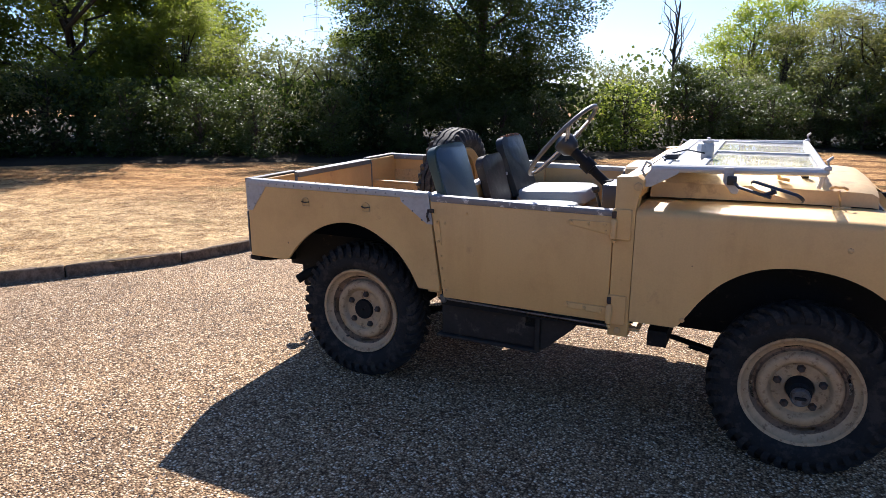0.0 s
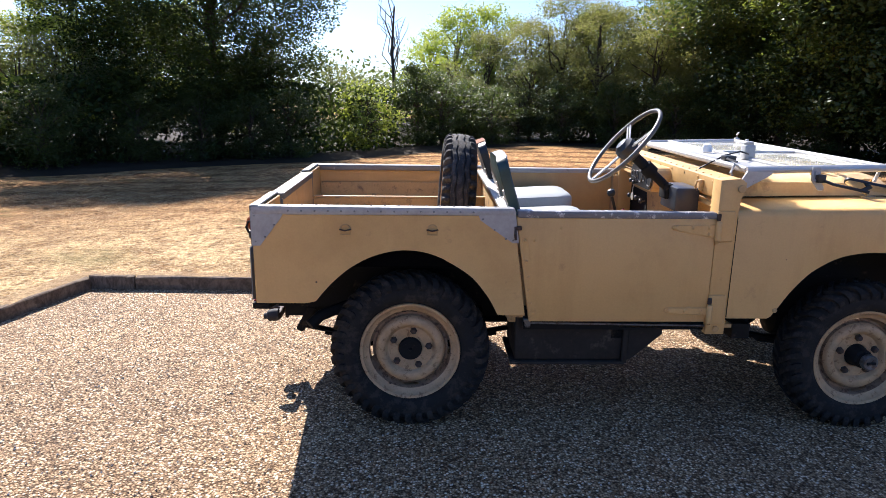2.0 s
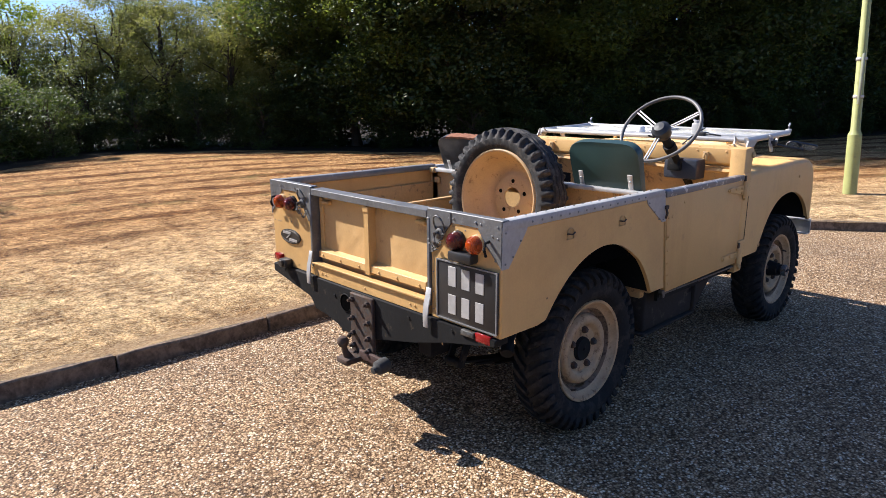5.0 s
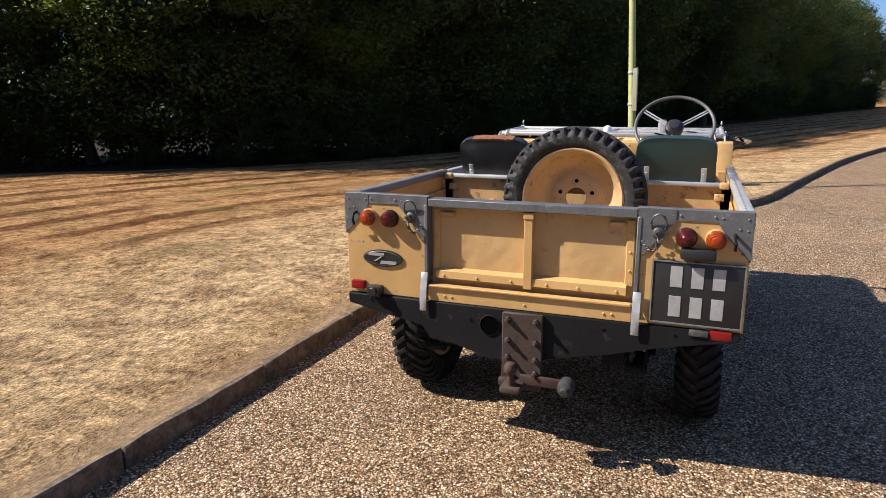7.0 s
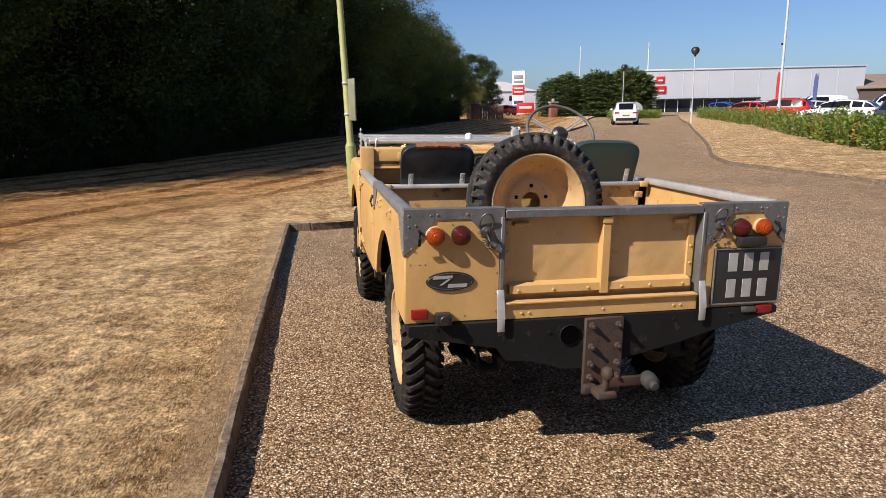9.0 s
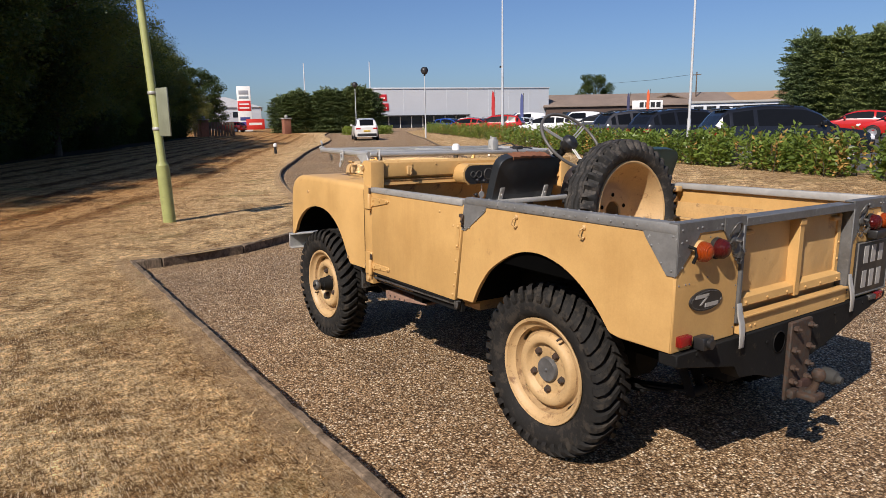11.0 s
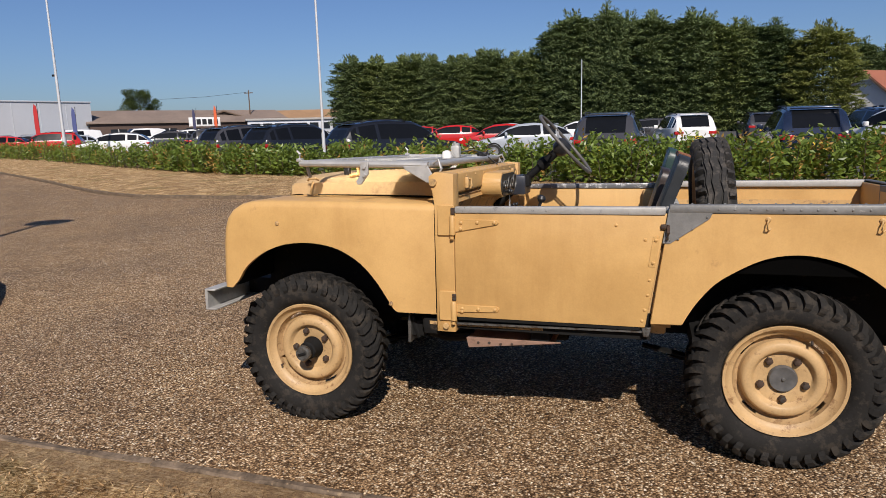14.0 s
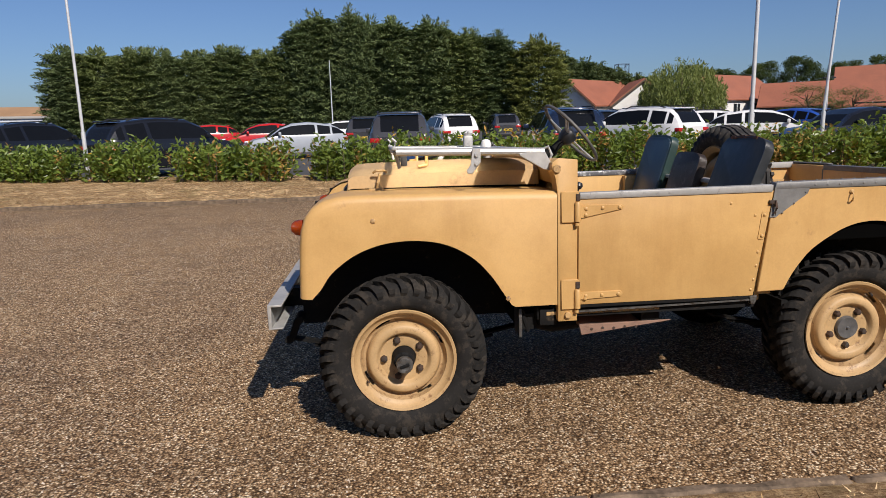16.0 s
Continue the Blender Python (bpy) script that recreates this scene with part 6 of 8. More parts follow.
def leaf_part(name, P, L, W, material, parent, droop=0.0, flat=1.0, fold=False, dirs=None, kind="", label="", normals=None):
    """Small rhombic leaves round the points P, joined into one part."""
    n = len(P)
    a = rng.normal(size=(n, 3)) if dirs is None else dirs + rng.normal(size=(n, 3)) * 0.35
    a[:, 2] = a[:, 2] * flat - droop
    a /= np.linalg.norm(a, axis=1)[:, None] + 1e-9
    b = np.cross(a, rng.normal(size=(n, 3)) if normals is None else normals + rng.normal(size=(n, 3)) * 0.45)
    b /= np.linalg.norm(b, axis=1)[:, None] + 1e-9
    ln = L * rng.uniform(0.6, 1.3, (n, 1))
    wd = W * rng.uniform(0.7, 1.2, (n, 1))
    me = bpy.data.meshes.new(name)
    if fold:
        c = np.cross(a, b)
        v = np.stack([P - a * ln / 2, P + b * wd / 2 + c * wd * 0.22, P + a * ln / 2, P - b * wd / 2 + c * wd * 0.22], 1).reshape(-1, 3)
        i = np.arange(n)[:, None] * 4
        f = np.concatenate([i + [0, 1, 2], i + [0, 2, 3]], 0)
    else:
        v = np.stack([P - a * ln / 2, P + b * wd / 2, P + a * ln / 2, P - b * wd / 2], 1).reshape(-1, 3)
        f = np.arange(4 * n).reshape(-1, 4)
    me.from_pydata(v.tolist(), [], f.tolist())
    me.materials.append(material)
    ob = new(name, me)
    ob.parent = parent
    if kind or label:
        tagged(ob, label, kind=kind)
    return ob


def limb(bm, p, q, r0, r1, bend=0.12):
    p, q = Vector(p), Vector(q)
    d = (q - p).length
    pts = []
    for i in range(5):
        t = i / 4
        o = Vector(rng.normal(size=3)) * bend * d * math.sin(t * math.pi) * 0.5
        pts.append(p.lerp(q, t) + o + Vector((0, 0, 0.1 * d * math.sin(t * math.pi))))
    tube(bm, pts, [r0 + (r1 - r0) * i / 4 for i in range(5)], 7)


def broadleaf(name, label, h, r, low, clumps, per, leaf, material, spread=0.42, category="tree", at=None, lean=(0, 0), stem=None, top=1.0):
    """A tree or shrub: tapered trunk, limbs to leafy clumps, uneven outline."""
    t = thing(name, label, category, at=at)
    bm = B()
    tr = stem or h * 0.016 + 0.02
    trunk = [(0, 0, -0.15), (0.02 * h, 0.01 * h, h * 0.2), (-0.015 * h, 0.02 * h, h * 0.42), (0.02 * h, -0.01 * h, h * 0.62), (0, 0, h * 0.84)]
    tube(bm, trunk, [tr * 1.3, tr, tr * 0.8, tr * 0.5, tr * 0.15], 9)
    cs = []
    for i in range(clumps):
        z = low + (h - low) * (0.06 + 0.9 * (i + rng.uniform()) / clumps)
        f = (z - low) / (h - low)
        prof = (math.sin(min(1.0, f * 1.25 + 0.2) * math.pi * 0.5) if f < 0.6 else math.cos((f - 0.6) / 0.4 * math.pi * 0.46 * top)) * rng.uniform(0.45, 1.08)
        q = rng.uniform(0, 2 * math.pi)
        cs.append((r * prof * math.cos(q) + lean[0] * f, r * prof * math.sin(q) + lean[1] * f, z))
    for c in cs[:: max(1, clumps // 16)]:
        limb(bm, (0, 0, max(0.12 * h, c[2] * 0.62)), c, tr * 0.42, tr * 0.08)
    part("trunk", bm, M["bark"], t)
    P, N = [], []
    for c in cs:
        k = int(per * rng.uniform(0.5, 1.5))
        s = spread * rng.uniform(0.6, 1.35)
        o = rng.normal(size=(k, 3))
        o /= np.linalg.norm(o, axis=1)[:, None]
        o *= (rng.uniform(size=(k, 1)) ** 0.4) * 1.45
        pts = o * np.array([s, s, s * 0.62]) + np.array(c)
        q = pts[:, 2] > 0.06
        P.append(pts[q])
        N.append(o[q] * 0.5 + np.array([0, 0, 0.75]))
    leaf_part("crown", np.concatenate(P), leaf, leaf * 0.58, material, t, flat=0.55, normals=np.concatenate(N))
    return t


def tz(x, y):
    return lawn_z(x, y) - 0.02


def put(x, y, s=1.0, turn=None, sz=None, z=None):
    a = rng.uniform(0, 2 * math.pi) if turn is None else turn
    return Matrix.Translation((x, y, tz(x, y) if z is None else z)) @ Matrix.Rotation(a, 4, "Z") @ Matrix.Diagonal((s, s, sz or s, 1))


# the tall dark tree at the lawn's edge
big = broadleaf("tree", "tall dark green broadleaf tree coloured as shaded at the lawn's edge", 7.4, 3.5, 0.5, 260, 540, 0.085, M["leaf_shaded"], 0.55, at=put(-5.3, 13.7, turn=0), lean=(-1.7, 0.4), top=1.06)
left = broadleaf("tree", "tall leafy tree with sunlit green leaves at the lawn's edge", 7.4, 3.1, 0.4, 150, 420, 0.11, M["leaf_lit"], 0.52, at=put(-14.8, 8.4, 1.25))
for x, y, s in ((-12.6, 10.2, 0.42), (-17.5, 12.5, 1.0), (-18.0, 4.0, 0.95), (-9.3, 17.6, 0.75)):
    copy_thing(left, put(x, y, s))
# the thick hedgerow, lower at its back than at its front
row_a = broadleaf("hedgerow_tree", "dense dark green hedgerow tree with spreading crown", 5.9, 2.3, 0.25, 150, 320, 0.085, M["leaf"], 0.43, at=put(14.9, 8.3, 1.25), top=0.8)
row_b = broadleaf("hedgerow_tree", "hedgerow tree with uneven crown, leaves coloured as lit mid-green", 6.1, 2.1, 0.4, 140, 320, 0.09, M["leaf_half_lit"], 0.42, at=put(9.6, 15.9, 0.95), top=0.9)
row_c = broadleaf("hedgerow_tree", "olive-green hedgerow tree with leafy crown", 5.7, 2.2, 0.3, 140, 300, 0.09, M["leaf_olive"], 0.43, at=put(12.4, 9.9, 1.27), top=0.85)
KINDS = (row_a, row_b, row_c)
ROW = [(8.7, 16.6, 0.74, 2), (9.5, 13.9, 1.05, 0), (10.2, 12.6, 1.12, 1), (11.2, 11.2, 1.14, 0), (13.6, 9.0, 1.15, 1), (16.1, 7.6, 1.12, 2), (17.5, 7.0, 1.1, 0), (18.9, 6.5, 1.12, 1), (20.4, 6.0, 1.06, 0), (21.9, 5.6, 1.15, 2), (23.4, 5.2, 1.12, 0), (25.0, 4.6, 1.22, 1), (26.8, 4.0, 1.22, 0), (28.6, 3.4, 1.32, 2), (30.6, 2.6, 1.3, 1), (32.8, 1.8, 1.4, 0), (37, 0, 1.5, 2), (41, -2, 1.45, 0), (48.6, -5.6, 1.35, 1), (52, -7.2, 1.25, 0), (56, -9.0, 1.2, 2), (66, -13.2, 0.95, 0), (68, -15.0, 0.8, 2)]
for x, y, s, k in ROW:
    copy_thing(KINDS[k], put(x, y, s * (1.12 if x < 40 else 0.95)))
# back row added to close gaps, kept low so sun reaches the front
BACK = [(6.2, 21.0, 0.72), (9.5, 19.5, 0.72), (12.6, 16.6, 0.75), (12.0, 14.6, 0.72), (13.6, 12.6, 0.72), (15.4, 11.6, 0.74), (17.8, 10.4, 0.75), (20.4, 9.4, 0.78), (23.4, 8.6, 0.82), (26.6, 7.7, 0.86), (30.4, 6.4, 0.95), (34.4, 5.0, 1.0), (39, 3, 1.1), (44, 0.6, 1.2), (50, -2.6, 1.2), (57, -6.2, 1.1)]
for i, (x, y, s) in enumerate(BACK):
    copy_thing(row_a if i % 3 else row_b, put(x, y, s * 1.12))
# taller trees rising out of the hedgerow, down to the gate
tall = broadleaf("tree", "tall grey-green tree with a full crown in the hedgerow", 10.2, 3.7, 1.6, 170, 330, 0.13, M["leaf_olive"], 0.62, at=put(33.4, -0.6, 0.93), top=0.8)
copy_thing(tall, put(45.2, -4.0, 1.12))
gate_tree = broadleaf("tree", "dark green tree rising at the hedgerow's end", 8.9, 2.7, 0.5, 130, 260, 0.16, M["leaf"], 0.58, at=put(62.2, -11.2, 1.0), top=0.9)
copy_thing(gate_tree, put(59.6, -9.9, 0.9))
round_tree = broadleaf("tree", "round dark tree near the gate", 8.6, 3.2, 0.8, 120, 240, 0.2, M["leaf"], 0.6, at=put(90, -22.3), top=0.85)
copy_thing(round_tree, put(94, -25.8, 0.55))
# loose olive thicket before the mound of the lawn
sunlit = broadleaf("thicket_tree", "olive-green thicket tree with thin sunlit twigs", 4.9, 1.7, 0.2, 140, 150, 0.075, M["leaf_thicket"], 0.35, at=put(4.6, 19.0, 0.98))
for x, y, s in ((7.8, 15.6, 0.8), (6.9, 16.4, 0.86), (8.8, 16.6, 0.84), (5.4, 17.6, 0.92), (6.2, 18.4, 0.9), (3.6, 19.6, 0.86), (8.0, 18.0, 0.88), (2.2, 20.6, 0.8), (74, -17.6, 1.0), (79, -19.4, 0.95)):
    copy_thing(sunlit, put(x, y, s))
# shrubs and young trees in the gaps
shrub = broadleaf("shrub", "dusty grey-green shrub at the lawn's edge", 2.4, 1.25, 0.05, 50, 120, 0.07, M["leaf_grey"], 0.28, "shrub", at=put(-9.6, 12.6))
for x, y, s in ((-10.2, 11.4, 1.2), (-9.0, 11.7, 1.15), (-11.5, 11.0, 1.2), (-8.0, 12.3, 1.15), (-12.4, 9.6, 1.2), (-8.3, 14.2, 1.1), (-10.9, 13.6, 1.05), (-1.9, 17.9, 0.95), (3.4, 18.3, 1.1), (4.2, 20.4, 1.5), (-13.0, 6.4, 0.9), (1.4, 18.4, 0.9), (-3.4, 20.5, 1.15), (-6.8, 19.5, 1.3), (-14.5, 14, 1.0)):
    copy_thing(shrub, put(x, y, s))
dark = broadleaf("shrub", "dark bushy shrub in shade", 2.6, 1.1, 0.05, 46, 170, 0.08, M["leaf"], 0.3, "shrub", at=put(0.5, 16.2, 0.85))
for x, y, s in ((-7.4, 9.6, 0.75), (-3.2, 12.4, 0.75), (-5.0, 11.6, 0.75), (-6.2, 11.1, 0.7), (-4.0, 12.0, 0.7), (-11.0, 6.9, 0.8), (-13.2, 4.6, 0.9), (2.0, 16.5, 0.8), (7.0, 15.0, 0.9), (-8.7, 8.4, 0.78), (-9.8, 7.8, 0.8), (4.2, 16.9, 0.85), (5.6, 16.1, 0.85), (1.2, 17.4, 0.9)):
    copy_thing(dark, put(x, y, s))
ivy = broadleaf("ivy_mound", "dark ivy cone round the dead tree's foot", 2.9, 1.0, 0.02, 70, 190, 0.07, M["leaf_shaded"], 0.26, "shrub", at=put(-0.2, 16.4, 0.85), top=1.08)
for x, y, s in ((3.0, 17.9, 0.8), (8.2, 15.0, 1.0), (6.4, 15.8, 0.8)):
    copy_thing(dark, put(x, y, s))
# fringe shrubs carry the hedge foot's shade in their leaf colour
fringe = broadleaf("shrub", "bushy shrub below the hedgerow, coloured as deep shade", 2.6, 1.2, 0.05, 60, 150, 0.09, M["leaf_shaded"], 0.34, "shrub", at=put(8.4, 14.2, 0.8))
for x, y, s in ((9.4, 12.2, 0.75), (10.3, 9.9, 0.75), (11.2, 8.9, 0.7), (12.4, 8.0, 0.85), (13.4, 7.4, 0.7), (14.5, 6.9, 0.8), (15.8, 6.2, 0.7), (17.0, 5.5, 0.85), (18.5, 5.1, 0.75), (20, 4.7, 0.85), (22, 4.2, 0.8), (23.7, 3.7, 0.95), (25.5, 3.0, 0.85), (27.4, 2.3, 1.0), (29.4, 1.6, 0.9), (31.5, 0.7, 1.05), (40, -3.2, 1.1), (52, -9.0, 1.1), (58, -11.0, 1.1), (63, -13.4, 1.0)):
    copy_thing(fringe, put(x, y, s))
bright = broadleaf("shrub", "sunlit yellow-green shrub at the lawn's edge", 2.0, 1.0, 0.1, 40, 60, 0.10, M["leaf_fresh"], 0.24, "shrub", at=put(-1.55, 14.7, 0.95))
copy_thing(bright, put(-8.9, 13.2, 0.9))
young = broadleaf("young_tree", "young bright green tree with open crown", 5.0, 1.6, 0.5, 90, 110, 0.11, M["leaf_young"], 0.36, at=put(1.2, 22.6))
for x, y, s in ((2.6, 22.2, 1.0), (0.2, 24.5, 0.85), (-13.8, 12.6, 0.6), (-10.2, 15.5, 0.75)):
    copy_thing(young, put(x, y, s))
# bare dead tree
t = thing("dead_tree", "bare dead tree with thin upright branches", "tree", at=put(-1.15, 20.6))
bm = B()
tube(bm, [(0, 0, -0.1), (0.05, 0, 1.6), (-0.03, 0.05, 3.2), (0.06, 0, 4.6)], [0.09, 0.07, 0.05, 0.03], 7)
for i in range(16):
    a, z = rng.uniform(0, 6.28), rng.uniform(2.0, 4.4)
    l2 = rng.uniform(1.0, 2.4)
    limb(bm, (0, 0, z), (0.32 * l2 * math.cos(a), 0.32 * l2 * math.sin(a), z + l2), 0.022, 0.005, 0.2)
part("trunk", bm, M["bark"], t)
# woodland floor and undergrowth below the trees, darkened to stand for their shade
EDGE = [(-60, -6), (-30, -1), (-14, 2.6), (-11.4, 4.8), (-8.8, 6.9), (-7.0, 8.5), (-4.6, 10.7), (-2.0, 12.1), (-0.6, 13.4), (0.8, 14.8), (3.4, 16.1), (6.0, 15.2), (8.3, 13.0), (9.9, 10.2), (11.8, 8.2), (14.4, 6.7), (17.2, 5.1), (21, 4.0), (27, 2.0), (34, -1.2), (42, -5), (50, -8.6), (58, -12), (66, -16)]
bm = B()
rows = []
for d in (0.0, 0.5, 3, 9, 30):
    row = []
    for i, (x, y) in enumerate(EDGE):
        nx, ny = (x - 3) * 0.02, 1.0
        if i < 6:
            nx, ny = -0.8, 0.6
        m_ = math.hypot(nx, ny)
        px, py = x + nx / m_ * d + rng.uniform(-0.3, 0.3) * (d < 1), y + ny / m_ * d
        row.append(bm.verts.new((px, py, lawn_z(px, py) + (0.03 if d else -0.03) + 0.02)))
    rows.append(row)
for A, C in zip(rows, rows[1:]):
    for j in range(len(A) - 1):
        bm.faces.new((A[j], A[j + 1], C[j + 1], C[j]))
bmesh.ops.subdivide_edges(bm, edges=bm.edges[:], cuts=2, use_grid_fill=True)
tagged(part("woodland_floor", bm, M["litter"]), "leaf litter under the trees, darkened as shade", "ground", kind="structure")
# added filler foliage; the darkness beneath the trees is put into its colour
t = thing("undergrowth", "tangled undergrowth beneath the trees, coloured as deep shade", "undergrowth", kind="stuff")
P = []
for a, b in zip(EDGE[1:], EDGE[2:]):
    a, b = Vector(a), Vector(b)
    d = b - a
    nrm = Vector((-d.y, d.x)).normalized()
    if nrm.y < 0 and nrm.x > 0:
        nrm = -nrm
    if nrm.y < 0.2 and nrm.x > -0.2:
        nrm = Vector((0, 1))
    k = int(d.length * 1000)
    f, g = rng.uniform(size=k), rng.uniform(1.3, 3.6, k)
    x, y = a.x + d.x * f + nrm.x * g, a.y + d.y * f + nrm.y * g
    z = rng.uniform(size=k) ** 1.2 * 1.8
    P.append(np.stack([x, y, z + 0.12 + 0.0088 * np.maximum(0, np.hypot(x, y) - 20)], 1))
leaf_part("foliage", np.concatenate(P), 0.15, 0.09, M["leaf_shaded"], t, kind="stuff")
# distant woods closing the view
t = thing("distant_wood", "far belt of dark trees", "wood", kind="stuff")
P = []
for i in range(90):
    a = radians(-30 + 260 * i / 89)
    R = 95 + 14 * rng.uniform(-1, 1)
    c = np.array((R * math.cos(a), R * math.sin(a), 0))
    if c[1] < -22 or (c[0] > 40 and c[1] < 15):
        continue
    hh = rng.uniform(4.5, 8)
    P.append(c + np.abs(rng.normal(size=(420, 3))) * np.array([1, 1, 1]) * np.sign(rng.normal(size=(420, 3))) * np.array([3.2, 3.2, hh * 0.33]) + np.array((0, 0, hh * 0.5)))
P = np.concatenate(P)
leaf_part("foliage", P[P[:, 2] > 0], 0.75, 0.5, M["leaf"], t, kind="stuff")

# conifer screen beyond the car park
def conifer(name, label, h, r, n, material, at, category="tree", leaf=0.46, blunt=0.62, tips=14):
    """An evergreen of upswept feathery plumes round a stem."""
    t = thing(name, label, category, at=at)
    bm = B()
    tube(bm, [(0, 0, -0.2), (0, 0, h * 0.5), (0, 0, h * 0.95)], [0.16, 0.1, 0.02], 6)
    part("trunk", bm, M["bark"], t)
    fans = n // 46
    P, D, N = [], [], []
    for i in range(fans):
        top = i < tips
        u = rng.uniform(0.0, 0.95) ** 0.85 if not top else rng.uniform(0.86, 0.97)
        q = rng.uniform(0, 2 * math.pi)
        rad = r * (1.0 if u < 0.6 else max(0.1, (1 - u) / 0.4) ** (1.24 - blunt)) * rng.uniform(0.6, 0.98) * (1 + 0.16 * math.sin(3 * q + u * 5))
        ln = rng.uniform(0.9, 1.7)
        q2 = q + rng.normal() * 0.5
        d = np.array([math.cos(q2), math.sin(q2), rng.uniform(-0.05, 0.42)])
        wide = np.array([-math.sin(q2), math.cos(q2), rng.normal() * 0.15])
        if top:
            d, rad = np.array([rng.normal() * 0.2, rng.normal() * 0.2, 1.0]), rad * 0.8
        d /= np.linalg.norm(d)
        b = np.array([rad * math.cos(q) * 0.72, rad * math.sin(q) * 0.72, 0.2 + u * (h - 0.6)])
        f = rng.uniform(size=46)
        g = rng.normal(size=46) * 0.42 * (1.1 - 0.75 * f)
        c = b + d * (f * ln)[:, None] + wide * g[:, None] + rng.normal(size=(46, 3)) * 0.06
        c[:, 2] -= 0.16 * f * f + 0.25 * g * g
        P.append(c)
        D.append(d[None] * 0.9 + wide * (np.sign(g) * 0.6)[:, None] + rng.normal(size=(46, 3)) * 0.15)
        N.append(np.repeat(np.array([[d[0] * 0.3, d[1] * 0.3, 1.0]]), 46, 0))
    k = n // 5
    u, q = rng.uniform(size=k), rng.uniform(0, 6.28, k)
    core = r * 0.62 * np.where(u < 0.6, 1.0, ((1 - u) / 0.4) ** 0.7)
    P.append(np.stack([core * np.cos(q), core * np.sin(q), 0.1 + u * (h - 0.8)], 1))
    D.append(rng.normal(size=(k, 3)))
    N.append(rng.normal(size=(k, 3)))
    leaf_part("foliage", np.concatenate(P), leaf, leaf * 0.2, material, t, dirs=np.concatenate(D), normals=np.concatenate(N))
    return t


con_a = conifer("conifer", "dark green conifer grown into a screen", 10, 2.7, 28000, M["conifer"], put(36, -74, 1, z=0.7), blunt=0.8)
con_b = conifer("conifer", "tall dark green conifer with feathery tips", 12, 2.9, 33000, M["conifer"], put(10.5, -73, 1.0, z=0.7))
for i in range(13):
    copy_thing(con_a, put(34.6 - 1.85 * i + rng.uniform(-0.9, 0.9), -73.6 + rng.uniform(-1.2, 1.2), rng.uniform(0.85, 1.15), sz=rng.uniform(0.86, 1.02) * (1.0 if i else 0.9), z=0.6))
for i in range(17):
    f = i / 16
    copy_thing(con_b, put(9.2 - 22 * f + rng.uniform(-0.9, 0.9), -72.8 + 1.4 * f + rng.uniform(-1.3, 1.3), rng.uniform(0.8, 1.15), sz=(1.12 - 0.24 * f) * rng.uniform(0.86, 1.05), z=0.6))
for x, y, sz in ((-24, -90, 0.84), (-27, -90, 0.8), (-30, -92, 0.74), (-33, -93, 0.7), (-37, -95, 0.62)):
    copy_thing(con_b, put(x, y, rng.uniform(0.95, 1.2), sz=sz * rng.uniform(0.95, 1.03), z=0.6))
for i, (x, y, s) in enumerate(((73.6, -29, 0.56), (72.8, -33, 0.62), (71.4, -37, 0.64), (74.5, -28, 0.52), (74, -30.0, 0.6), (73.2, -32.1, 0.55), (72.4, -34.0, 0.6), (71.6, -36.2, 0.66), (71, -38.0, 0.58))):
    copy_thing(con_b, put(x, y, s * 1.15, sz=s * 0.74, z=rise(x, y)))
col = conifer("columnar_tree", "broad olive-green columnar tree", 9.8, 3.6, 30000, M["olive"], put(-15.4, -69, 1, z=0.5), leaf=0.5, blunt=0.85)
# weeping willow
t = thing("willow", "weeping willow with hanging yellow-green strands", "tree", at=put(-33.8, -73.5, 1, z=0.6))
bm = B()
tube(bm, [(0, 0, -0.2), (0.1, 0, 3), (0, 0.1, 6)], [0.35, 0.28, 0.1], 8)
part("trunk", bm, M["bark"], t)
P = []
for i in range(330):
    q, rr = rng.uniform(0, 6.28), 4.9 * math.sqrt(rng.uniform(0.08, 1))
    top = 7.6 * math.sqrt(max(0.05, 1 - (rr / 5.6) ** 2)) + rng.uniform(-0.5, 0.4)
    bot = rng.uniform(0.8, 2.8)
    k = 34
    z = rng.uniform(bot, max(bot + 0.5, top), k)
    P.append(np.stack([rr * math.cos(q) + rng.normal(size=k) * 0.16, rr * math.sin(q) + rng.normal(size=k) * 0.16, z], 1))
leaf_part("crown", np.concatenate(P), 0.55, 0.12, M["willow"], t, droop=2.0)
# far single trees
for x, y, s, sz in ((132, -146, 2.9, 1.65), (-61, -160, 2.4, 1.15), (-67, -157, 2.6, 1.3), (-73, -152, 2.6, 1.55), (-79, -149, 2.6, 1.4), (-85, -143, 2.7, 1.5), (-91, -139, 2.6, 1.6), (-50, -165, 2.0, 1.0), (-98, -134, 2.6, 1.4), (-105, -130, 2.6, 1.5)):
    tagged(copy_thing(round_tree, put(x, y, s * 0.55, sz=sz, z=0.5)), "far dark green tree behind the roofs", "tree")
for x, y, s in ((-46, -68, 1.7), (-50, -66, 1.5)):
    tagged(copy_thing(shrub, put(x, y, s * 1.5, sz=s, z=0.5)), "dusty green shrub beside the far car park", "shrub")

# laurel hedge between verge and car park
hedge = thing("laurel_hedge", "low laurel hedge with glossy green leaves and dry patches", "hedge")
hp = sample([(x, y, 0) for x, y in HEDGE], 0.085)
P, D, Q, E = [], [], [], []
bm = B()
